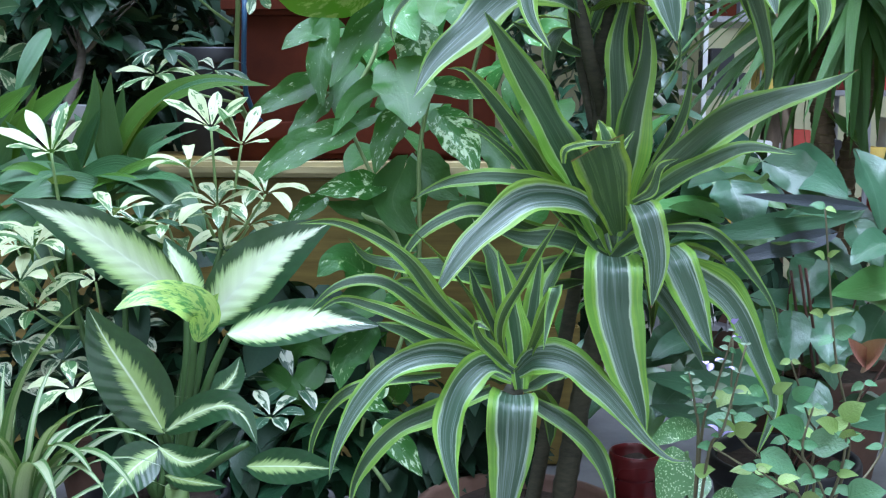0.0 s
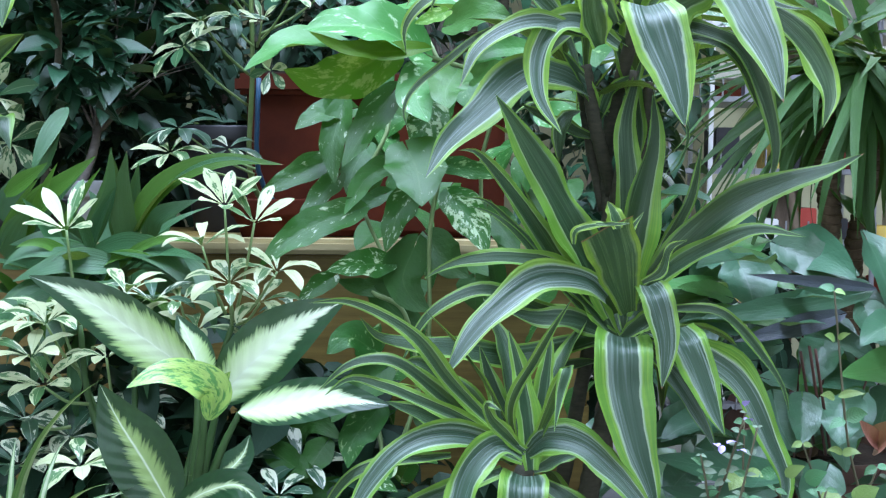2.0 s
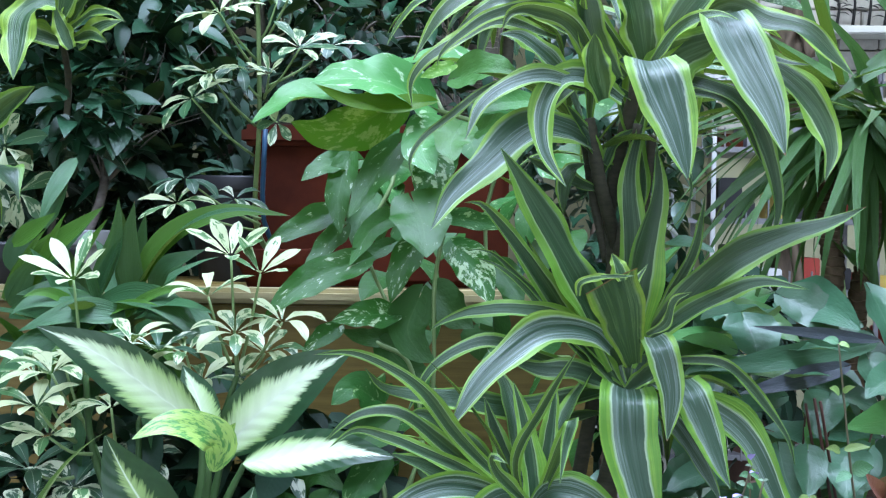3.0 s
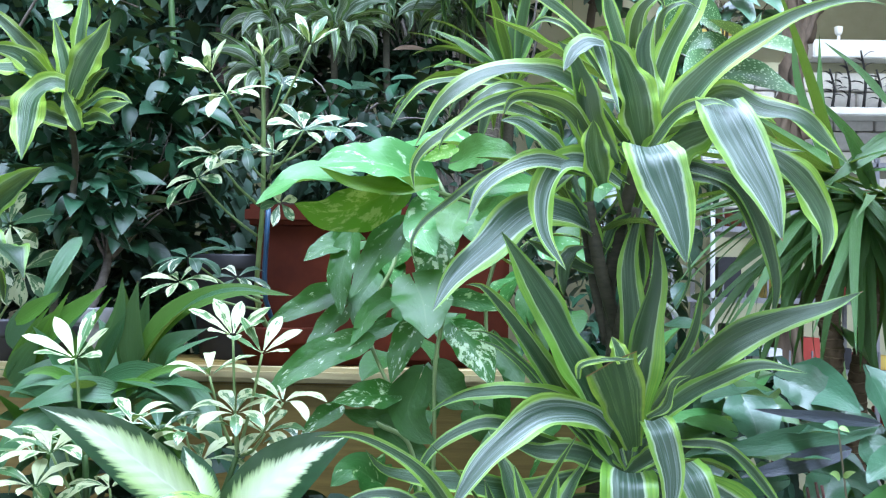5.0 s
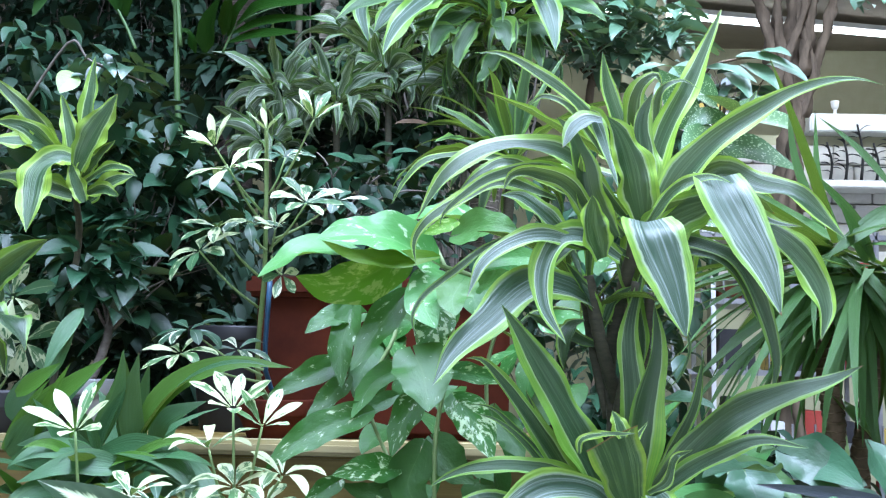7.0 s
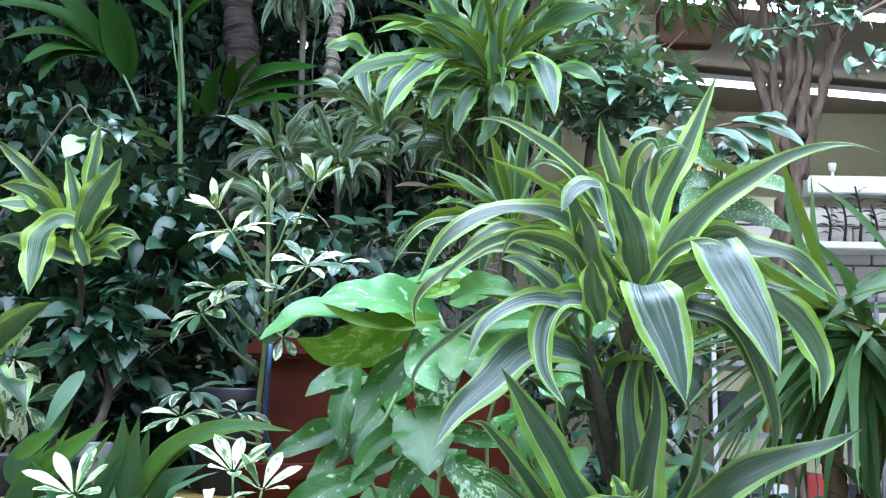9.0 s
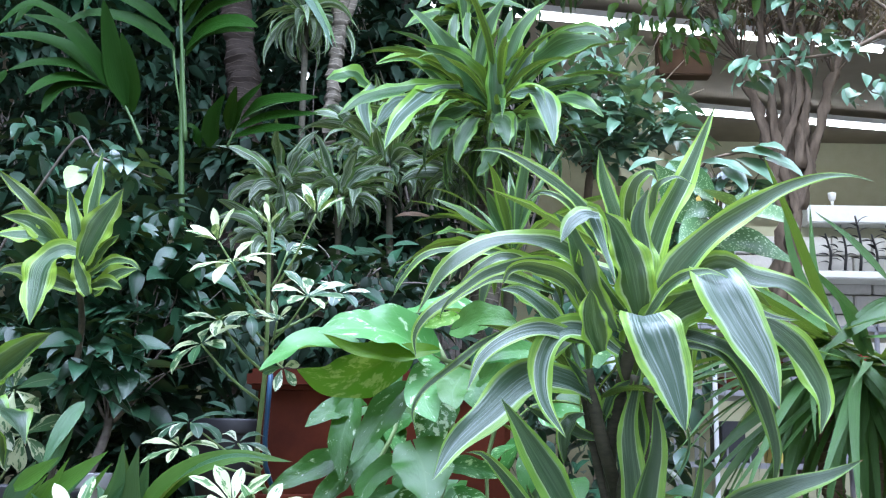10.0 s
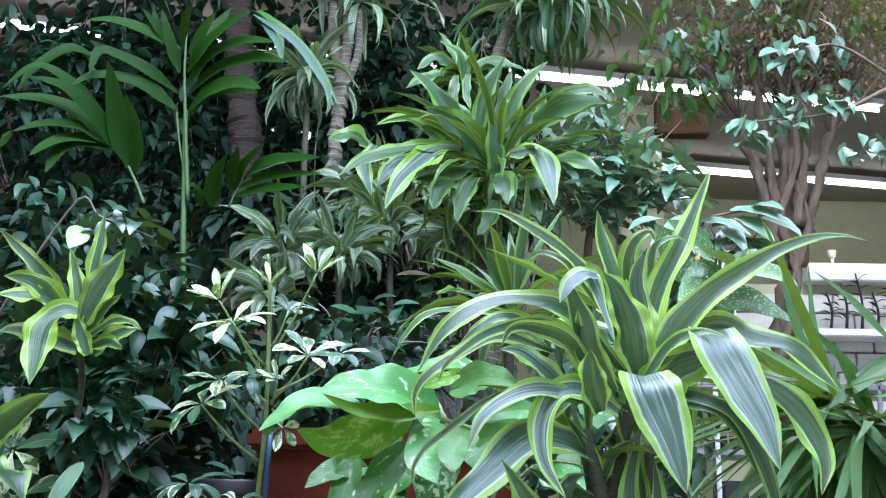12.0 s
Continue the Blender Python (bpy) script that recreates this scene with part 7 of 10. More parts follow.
blade(yucca, YUCCA, [(0.659, 1.900, 1.553), (0.628, 1.878, 1.481), (0.606, 1.850, 1.392)], 0.0275, "lance", fold=14, wave=0.1, nu=4, nv=16)
blade(yucca, YUCCA, [(0.712, 1.800, 1.618), (0.665, 1.778, 1.697), (0.581, 1.750, 1.775)], 0.0257, "lance", fold=14, wave=0.1, nu=4, nv=16)
blade(yucca, YUCCA, [(0.698, 1.800, 1.617), (0.667, 1.773, 1.672), (0.635, 1.750, 1.717)], 0.0329, "lance", fold=14, wave=0.1, nu=4, nv=16)
blade(yucca, YUCCA, [(0.763, 1.800, 1.722), (0.688, 1.776, 1.673), (0.608, 1.750, 1.615)], 0.0359, "lance", fold=14, wave=0.1, nu=4, nv=16)
blade(yucca, YUCCA, [(0.811, 1.950, 1.773), (0.752, 1.978, 1.860), (0.691, 2.000, 1.921)], 0.0186, "lance", fold=14, wave=0.1, nu=4, nv=16)
blade(yucca, YUCCA, [(0.724, 1.950, 1.643), (0.681, 1.974, 1.775), (0.683, 2.000, 1.938)], 0.0184, "lance", fold=14, wave=0.1, nu=4, nv=16)
blade(yucca, YUCCA, [(0.692, 1.950, 1.643), (0.637, 1.980, 1.831), (0.633, 2.000, 1.972)], 0.0225, "lance", fold=14, wave=0.1, nu=4, nv=16)
blade(yucca, YUCCA, [(0.687, 1.800, 1.607), (0.614, 1.782, 1.614), (0.543, 1.763, 1.573), (0.496, 1.750, 1.542)], 0.0263, "lance", fold=14, wave=0.1, nu=4, nv=16)
blade(yucca, YUCCA, [(0.686, 1.800, 1.588), (0.603, 1.785, 1.575), (0.529, 1.769, 1.535), (0.446, 1.750, 1.476)], 0.0245, "lance", fold=14, wave=0.1, nu=4, nv=16)
blade(yucca, YUCCA, [(0.695, 1.800, 1.578), (0.638, 1.778, 1.547), (0.596, 1.750, 1.479)], 0.0286, "lance", fold=14, wave=0.1, nu=4, nv=16)
blade(yucca, YUCCA, [(0.705, 1.800, 1.579), (0.712, 1.778, 1.510), (0.723, 1.750, 1.427)], 0.0360, "lance", fold=14, wave=0.1, nu=4, nv=16)
blade(yucca, YUCCA, [(0.695, 1.800, 1.569), (0.671, 1.775, 1.491), (0.639, 1.750, 1.416)], 0.0287, "lance", fold=14, wave=0.1, nu=4, nv=16)
blade(yucca, YUCCA, [(0.684, 1.850, 1.572), (0.574, 1.825, 1.510), (0.495, 1.800, 1.422)], 0.0261, "lance", fold=14, wave=0.1, nu=4, nv=16)
blade(yucca, YUCCA, [(0.675, 1.880, 1.584), (0.581, 1.869, 1.592), (0.487, 1.858, 1.569), (0.423, 1.850, 1.528)], 0.0235, "lance", fold=14, wave=0.1, nu=4, nv=16)
crown(yucca, YUCCA, (0.663, 1.840, 1.639), 28, 0.42, 0.024, 71, rise=(20, -60), bend=(5, 60), shape="sword", fold=14, wave=0)
crown(yucca, YUCCA, (0.669, 1.860, 1.632), 26, 0.55, 0.022, 73, rise=(30, -45), bend=(5, 45), arc=(215, 320), shape="sword", fold=14, wave=0)
crown(yucca, YUCCA, (0.768, 1.900, 1.604), 34, 0.40, 0.024, 72, rise=(25, -60), bend=(5, 60), shape="sword", fold=14, wave=0)
crown(yucca, YUCCA, (0.700, 1.830, 1.585), 30, 0.46, 0.024, 74, rise=(5, -65), bend=(5, 50), arc=(110, 265), shape="sword", fold=14, wave=0)

anth = thing("anthurium", (0.505, 1.52, 0.70), "anthurium with large heart leaves in a black pot", "potted plant")

pot(anth, (0.505, 1.52, 0.70), 0.11, 0.18, BLACK_POT, "black plastic nursery pot")
leaf(anth, ANTHURIUM, (0.523, 1.66, 1.297), 163, -1, 0.172, 25, 0.0821, -48, shape="heart", fold=20, wave=0.20, nu=8)
leaf(anth, ANTHURIUM, (0.419, 1.55, 1.208), 147, 22, 0.185, 25, 0.0482, -8, shape="heart", fold=20, wave=0.20, nu=8)
leaf(anth, ANTHURIUM, (0.431, 1.5, 1.173), 160, 27, 0.157, 25, 0.047, -4, shape="heart", fold=20, wave=0.20, nu=8)
leaf(anth, ANTHURIUM, (0.398, 1.5, 1.202), -130, 13, 0.125, 25, 0.0343, 14, shape="heart", fold=20, wave=0.20, nu=8)
leaf(anth, ANTHURIUM, (0.606, 1.45, 1.206), -128, -6, 0.085, 25, 0.0526, 27, shape="heart", fold=20, wave=0.20, nu=8)
leaf(anth, ANTHURIUM, (0.538, 1.45, 1.095), -159, -31, 0.072, 25, 0.0718, 1, shape="heart", fold=20, wave=0.20, nu=8)
leaf(anth, ANTHURIUM, (0.363, 1.5, 1.059), -124, -3, 0.092, 25, 0.0478, 27, shape="heart", fold=20, wave=0.20, nu=8)
leaf(anth, ANTHURIUM, (0.528, 1.5, 1.166), -149, -29, 0.076, 25, 0.065, 9, shape="heart", fold=20, wave=0.20, nu=8)
leaf(anth, ANTHURIUM, (0.42, 1.7, 1.263), -132, -18, 0.068, 25, 0.0623, 34, shape="heart", fold=20, wave=0.20, nu=8)
leaf(anth, ANTHURIUM, (0.341, 1.5, 0.984), -140, -12, 0.071, 25, 0.0564, 25, shape="heart", fold=20, wave=0.20, nu=8)
leaf(anth, ANTHURIUM, (0.521, 1.5, 0.984), -173, -12, 0.088, 25, 0.0744, -12, shape="heart", fold=20, wave=0.20, nu=8)
leaf(anth, ANTHURIUM, (0.404, 1.521, 1.027), -117, 14, 0.159, 25, 0.0598, 7, shape="heart", fold=20, wave=0.20, nu=8)
leaf(anth, ANTHURIUM_PALE, (0.62, 1.578, 1.126), 123, 7, 0.112, 25, 0.0641, -9, shape="heart", fold=20, wave=0.20, nu=8)
leaf(anth, ANTHURIUM, (0.532, 1.618, 1.169), 120, -8, 0.13, 25, 0.0809, -22, shape="heart", fold=20, wave=0.20, nu=8)
leaf(anth, ANTHURIUM, (0.379, 1.542, 1.002), 140, -1, 0.122, 25, 0.0765, -39, shape="heart", fold=20, wave=0.20, nu=8)
leaf(anth, ANTHURIUM_PALE, (0.426, 1.647, 1.233), -125, 9, 0.183, 25, 0.0628, 7, shape="heart", fold=20, wave=0.20, nu=8)
leaf(anth, ANTHURIUM, (0.436, 1.511, 1.284), -126, 9, 0.134, 25, 0.0739, 6, shape="heart", fold=20, wave=0.20, nu=8)
leaf(anth, ANTHURIUM_PALE, (0.657, 1.581, 1.104), 162, -0, 0.125, 25, 0.0665, -24, shape="heart", fold=20, wave=0.20, nu=8)
leaf(anth, ANTHURIUM, (0.604, 1.675, 1.026), 130, -1, 0.107, 25, 0.0869, -9, shape="heart", fold=20, wave=0.20, nu=8)
leaf(anth, ANTHURIUM, (0.411, 1.643, 1.221), -127, 0, 0.186, 25, 0.0564, 15, shape="heart", fold=20, wave=0.20, nu=8)
leaf(anth, ANTHURIUM_PALE, (0.417, 1.589, 1.279), 120, -11, 0.104, 25, 0.0546, -51, shape="heart", fold=20, wave=0.20, nu=8)
leaf(anth, ANTHURIUM, (0.613, 1.62, 1.008), 130, 8, 0.13, 25, 0.0637, -9, shape="heart", fold=20, wave=0.20, nu=8)
leaf(anth, ANTHURIUM, (0.547, 1.601, 1.1), 125, 11, 0.096, 25, 0.0727, -35, shape="heart", fold=20, wave=0.20, nu=8)
leaf(anth, ANTHURIUM, (0.562, 1.659, 1.232), 144, 2, 0.14, 25, 0.0755, -31, shape="heart", fold=20, wave=0.20, nu=8)
rng = random.Random(81)
for k in range(45):
    at = Vector((rng.uniform(0.30, 0.90), rng.uniform(1.55, 1.85), rng.uniform(0.92, 1.38)))
    leaf(anth, rng.choice((ANTHURIUM, ANTHURIUM, ANTHURIUM_PALE)), at, 180 + rng.uniform(-80, 80), rng.uniform(-50, 15), rng.uniform(0.10, 0.15), 35, rng.uniform(0.06, 0.085), rng.uniform(-25, 25), "heart", 20, 0.2, nu=6, nv=10)
for k in range(6):
    x, y = rng.uniform(0.40, 0.80), rng.uniform(1.46, 1.66)
    tube(anth, "leaf_stalk", STEM_RED, [(0.505 + (x - 0.505) * 0.12, 1.52, 0.86), (x * 0.6 + 0.505 * 0.4, y, 1.0), (x, y, rng.uniform(1.1, 1.25))], 0.002, 0.0015, 6, 8)
blade(anth, ANTHURIUM, [(0.558, 1.500, 1.239), (0.461, 1.459, 1.228), (0.327, 1.400, 1.218)], 0.0427, "heart", fold=16, wave=0.3)
blade(anth, ANTHURIUM_DARK, [(0.520, 1.460, 1.212), (0.451, 1.424, 1.200), (0.369, 1.380, 1.190)], 0.0312, "heart", fold=16, wave=0.3)
blade(anth, ANTHURIUM, [(0.500, 1.600, 1.300), (0.544, 1.577, 1.280), (0.596, 1.550, 1.264)], 0.0719, "heart", fold=16, wave=0.3)
blade(anth, ANTHURIUM, [(0.424, 1.560, 1.272), (0.431, 1.532, 1.242), (0.430, 1.500, 1.206)], 0.0855, "heart", fold=16, wave=0.3)
blade(anth, ANTHURIUM_DARK, [(0.573, 1.500, 1.252), (0.484, 1.460, 1.263), (0.397, 1.420, 1.275)], 0.0198, "heart", fold=16, wave=0.3)
blade(anth, ANTHURIUM_PALE, [(0.666, 1.500, 1.151), (0.599, 1.463, 1.144), (0.523, 1.420, 1.139)], 0.0614, "heart", fold=16, wave=0.3)
blade(anth, ANTHURIUM, [(0.581, 1.500, 1.085), (0.547, 1.477, 1.047), (0.549, 1.450, 0.997)], 0.0661, "heart", fold=16, wave=0.3)
blade(anth, ANTHURIUM, [(0.474, 1.420, 1.105), (0.470, 1.403, 1.082), (0.460, 1.380, 1.052)], 0.0505, "heart", fold=16, wave=0.3)
blade(anth, ANTHURIUM, [(0.442, 1.440, 1.101), (0.446, 1.421, 1.068), (0.459, 1.400, 1.038)], 0.0614, "heart", fold=16, wave=0.3)
blade(anth, ANTHURIUM, [(0.651, 1.550, 1.172), (0.614, 1.527, 1.182), (0.574, 1.500, 1.201)], 0.0528, "heart", fold=16, wave=0.3)
blade(anth, ANTHURIUM, [(0.409, 1.360, 1.021), (0.329, 1.322, 1.039), (0.247, 1.280, 1.063)], 0.0440, "heart", fold=16, wave=0.3)
blade(anth, ANTHURIUM, [(0.419, 1.400, 0.987), (0.339, 1.369, 0.984), (0.267, 1.340, 1.007)], 0.0398, "heart", fold=16, wave=0.3)
blade(anth, ANTHURIUM, [(0.402, 1.500, 1.194), (0.355, 1.470, 1.205), (0.307, 1.440, 1.205)], 0.0362, "heart", fold=16, wave=0.3)
blade(anth, ANTHURIUM, [(0.456, 1.500, 1.166), (0.403, 1.467, 1.162), (0.360, 1.440, 1.175)], 0.0336, "heart", fold=16, wave=0.3)
blade(anth, ANTHURIUM, [(0.633, 1.400, 0.993), (0.567, 1.369, 0.984), (0.504, 1.340, 0.999)], 0.0502, "heart", fold=16, wave=0.3)
blade(anth, ANTHURIUM_PALE, [(0.562, 1.620, 1.139), (0.558, 1.602, 1.107), (0.526, 1.580, 1.076)], 0.0843, "heart", fold=16, wave=0.3)
blade(anth, ANTHURIUM, [(0.671, 1.600, 1.073), (0.648, 1.581, 1.042), (0.646, 1.560, 1.003)], 0.0716, "heart", fold=16, wave=0.3)
blade(anth, ANTHURIUM, [(0.338, 1.500, 1.067), (0.310, 1.477, 1.048), (0.274, 1.450, 1.030)], 0.0573, "heart", fold=16, wave=0.3)
blade(anth, ANTHURIUM, [(0.487, 1.360, 1.023), (0.471, 1.342, 0.998), (0.469, 1.320, 0.967)], 0.0610, "heart", fold=16, wave=0.3)
blade(anth, ANTHURIUM, [(0.422, 1.420, 1.046), (0.395, 1.402, 1.027), (0.398, 1.380, 0.994)], 0.0543, "heart", fold=16, wave=0.3)
blade(anth, ANTHURIUM_PALE, [(0.386, 1.500, 1.237), (0.352, 1.475, 1.248), (0.305, 1.440, 1.255)], 0.0305, "heart", fold=16, wave=0.3)
blade(anth, ANTHURIUM_PALE, [(0.394, 1.500, 1.213), (0.347, 1.468, 1.213), (0.308, 1.440, 1.207)], 0.0298, "heart", fold=16, wave=0.3)
blade(anth, ANTHURIUM, [(0.586, 1.500, 1.220), (0.595, 1.479, 1.191), (0.611, 1.460, 1.170)], 0.0555, "heart", fold=16, wave=0.3)
leaf(anth, SPATHE, (0.555, 1.36, 1.061), -179, 28, 0.075, -20, 0.0447, -88, shape="heart", fold=30, name="spathe", label="pink-brown flower spathe")
leaf(anth, SPATHE, (0.552, 1.36, 1.061), -135, 28, 0.07, -20, 0.0304, 86, shape="heart", fold=30, name="spathe", label="pink-brown flower spathe")
tube(anth, "leaf_stalk", STEM_RED, [(0.522, 1.460, 1.020), (0.498, 1.430, 1.101), (0.474, 1.400, 1.182)], 0.0022, 0.002, 6, 6)
tube(anth, "leaf_stalk", STEM_RED, [(0.528, 1.460, 1.028), (0.505, 1.430, 1.103), (0.482, 1.400, 1.178)], 0.0022, 0.002, 6, 6)
tube(anth, "leaf_stalk", STEM_RED, [(0.519, 1.500, 1.026), (0.498, 1.470, 1.097), (0.476, 1.440, 1.168)], 0.0022, 0.002, 6, 6)

red = thing("plant_pot", (0.267, 1.42, 0.70), "deep red glazed pot among the stems", "plant pot")
pot(red, (0.267, 1.42, 0.70), 0.036, 0.219, RED_POT)


shrub = thing("young_shrub", (0.383, 1.14, 0.70), "young shrub with thin stems and pale oval leaf pairs", "potted plant")
pot(shrub, (0.383, 1.14, 0.70), 0.085, 0.14, BLACK_POT, "black plastic nursery pot")
def sprig(plant, path, pairs, size, seed, first=0.15, pale=SHRUB):
    """A thin stem with leaf pairs along it."""
    rng = random.Random(seed)
    tube(plant, "stem", STEM_BROWN, path, 0.0019, 0.001, 6, 16)
    pts = smooth_path(path, 40)
    for k in range(pairs):
        q = pts[int(40 * (first + (1 - first) * k / max(1, pairs - 1)))]
        turn = rng.uniform(60, 130) if k % 2 else rng.uniform(50, 120)
        for s in (0, 180):
            L = size * rng.uniform(0.7, 1.15) * (1.0 if k < pairs - 1 else 0.6)
            leaf(plant, pale if rng.random() < 0.6 else SHRUB_GREEN, q, turn + s, rng.uniform(-15, 40), L, rng.uniform(10, 60), L * 0.62, rng.uniform(-25, 25) + (-50 if s == 0 else 50) * math.sin(radians(turn)), "ovate", 12, 0.05, nu=4, nv=7)

sprig(shrub, [(0.383, 1.140, 0.830), (0.442, 1.120, 1.007), (0.414, 1.100, 1.138), (0.396, 1.100, 1.288)], 3, 0.026, 400, 0.4, SHRUB)
sprig(shrub, [(0.383, 1.140, 0.830), (0.398, 1.100, 1.027), (0.383, 1.080, 1.070), (0.355, 1.060, 1.136)], 3, 0.023, 401, 0.4, SHRUB)
sprig(shrub, [(0.383, 1.140, 0.830), (0.357, 1.080, 0.996), (0.301, 1.060, 1.064), (0.292, 1.050, 1.161)], 3, 0.026, 402, 0.4, SHRUB)
sprig(shrub, [(0.383, 1.140, 0.830), (0.408, 1.060, 1.004), (0.413, 1.050, 1.068), (0.427, 1.050, 1.115)], 3, 0.023, 403, 0.4, SHRUB)
sprig(shrub, [(0.383, 1.140, 0.830), (0.362, 1.060, 0.991), (0.320, 1.040, 1.023), (0.273, 1.040, 1.052)], 3, 0.026, 404, 0.4, SHRUB)
sprig(shrub, [(0.383, 1.140, 0.830), (0.378, 1.040, 1.005), (0.357, 1.020, 1.054), (0.366, 1.020, 1.100)], 3, 0.023, 405, 0.4, SHRUB_GREEN)
sprig(shrub, [(0.383, 1.140, 0.830), (0.367, 1.040, 0.987), (0.330, 1.000, 1.026), (0.301, 0.980, 1.050)], 3, 0.026, 406, 0.4, SHRUB)
sprig(shrub, [(0.383, 1.140, 0.830), (0.406, 1.080, 0.971), (0.373, 1.100, 1.033), (0.341, 1.100, 1.076)], 3, 0.023, 407, 0.4, SHRUB_GREEN)
sprig(shrub, [(0.383, 1.140, 0.830), (0.423, 1.080, 0.971), (0.470, 1.100, 1.027), (0.472, 1.100, 1.077)], 3, 0.026, 408, 0.4, SHRUB_GREEN)

blade(shrub, SHRUB_GREEN, [(0.325, 1.050, 1.043), (0.342, 1.043, 1.035), (0.359, 1.035, 1.024)], 0.0267, "ovate", fold=10, wave=0.1, nu=4, nv=9)
blade(shrub, SHRUB_GREEN, [(0.297, 1.050, 1.006), (0.323, 1.043, 1.008), (0.349, 1.035, 1.006)], 0.0338, "ovate", fold=10, wave=0.1, nu=4, nv=9)
blade(shrub, SHRUB_GREEN, [(0.373, 1.050, 1.052), (0.392, 1.043, 1.055), (0.410, 1.035, 1.055)], 0.0312, "ovate", fold=10, wave=0.1, nu=4, nv=9)
blade(shrub, SHRUB_GREEN, [(0.370, 1.050, 1.064), (0.348, 1.042, 1.074), (0.327, 1.035, 1.079)], 0.0267, "ovate", fold=10, wave=0.1, nu=4, nv=9)
blade(shrub, SHRUB, [(0.403, 1.050, 1.066), (0.388, 1.042, 1.076), (0.374, 1.035, 1.081)], 0.0180, "ovate", fold=10, wave=0.1, nu=4, nv=9)
blade(shrub, SHRUB, [(0.407, 1.050, 1.078), (0.415, 1.042, 1.091), (0.424, 1.035, 1.099)], 0.0237, "ovate", fold=10, wave=0.1, nu=4, nv=9)
blade(shrub, SHRUB, [(0.292, 1.050, 1.108), (0.283, 1.043, 1.103), (0.275, 1.035, 1.094)], 0.0202, "ovate", fold=10, wave=0.1, nu=4, nv=9)
blade(shrub, SHRUB, [(0.298, 1.050, 1.062), (0.307, 1.042, 1.071), (0.316, 1.035, 1.076)], 0.0179, "ovate", fold=10, wave=0.1, nu=4, nv=9)
blade(shrub, SHRUB, [(0.298, 1.050, 1.061), (0.286, 1.042, 1.073), (0.275, 1.035, 1.082)], 0.0158, "ovate", fold=10, wave=0.1, nu=4, nv=9)
blade(shrub, SHRUB_GREEN, [(0.356, 1.050, 1.099), (0.364, 1.042, 1.108), (0.372, 1.035, 1.114)], 0.0179, "ovate", fold=10, wave=0.1, nu=4, nv=9)
blade(shrub, SHRUB, [(0.335, 1.050, 1.105), (0.342, 1.042, 1.114), (0.350, 1.035, 1.120)], 0.0123, "ovate", fold=10, wave=0.1, nu=4, nv=9)
blade(shrub, SHRUB, [(0.385, 1.050, 1.187), (0.396, 1.042, 1.192), (0.407, 1.035, 1.193)], 0.0086, "ovate", fold=10, wave=0.1, nu=4, nv=9)
blade(shrub, SHRUB, [(0.382, 1.050, 1.185), (0.372, 1.042, 1.190), (0.362, 1.035, 1.191)], 0.0095, "ovate", fold=10, wave=0.1, nu=4, nv=9)
blade(shrub, SHRUB, [(0.391, 1.050, 1.129), (0.398, 1.042, 1.133), (0.405, 1.035, 1.133)], 0.0098, "ovate", fold=10, wave=0.1, nu=4, nv=9)
blade(shrub, SHRUB, [(0.259, 1.050, 1.020), (0.268, 1.042, 1.027), (0.276, 1.035, 1.030)], 0.0157, "ovate", fold=10, wave=0.1, nu=4, nv=9)
blade(shrub, SHRUB_GREEN, [(0.362, 1.050, 1.021), (0.373, 1.043, 1.021), (0.383, 1.035, 1.018)], 0.0240, "ovate", fold=10, wave=0.1, nu=4, nv=9)
blade(shrub, SHRUB, [(0.383, 1.050, 1.245), (0.386, 1.042, 1.250), (0.390, 1.035, 1.253)], 0.0069, "ovate", fold=10, wave=0.1, nu=4, nv=9)
blade(shrub, SHRUB, [(0.380, 1.050, 1.243), (0.372, 1.042, 1.249), (0.364, 1.035, 1.251)], 0.0088, "ovate", fold=10, wave=0.1, nu=4, nv=9)
blade(shrub, SHRUB_GREEN, [(0.325, 1.050, 1.109), (0.314, 1.043, 1.109), (0.303, 1.035, 1.107)], 0.0147, "ovate", fold=10, wave=0.1, nu=4, nv=9)
blade(shrub, SHRUB, [(0.413, 1.050, 1.059), (0.412, 1.040, 1.068), (0.413, 1.035, 1.072)], 0.0253, "ovate", fold=10, wave=0.1, nu=4, nv=9)
blade(shrub, SHRUB_GREEN, [(0.417, 1.050, 0.995), (0.434, 1.042, 1.003), (0.451, 1.035, 1.007)], 0.0336, "ovate", fold=10, wave=0.1, nu=4, nv=9)
blade(shrub, SHRUB, [(0.404, 1.050, 1.020), (0.413, 1.043, 1.023), (0.421, 1.035, 1.024)], 0.0102, "ovate", fold=10, wave=0.1, nu=4, nv=9)
blade(shrub, SHRUB, [(0.296, 1.050, 1.109), (0.303, 1.043, 1.110), (0.309, 1.035, 1.108)], 0.0106, "ovate", fold=10, wave=0.1, nu=4, nv=9)
blade(shrub, SHRUB, [(0.392, 1.050, 1.129), (0.381, 1.042, 1.135), (0.370, 1.035, 1.136)], 0.0084, "ovate", fold=10, wave=0.1, nu=4, nv=9)
sage = thing("flowering_sage", (0.261, 1.08, 0.70), "grey-green sage with small lilac flowers", "potted plant")
pot(sage, (0.261, 1.08, 0.70), 0.07, 0.12, BLACK_POT, "black plastic nursery pot")

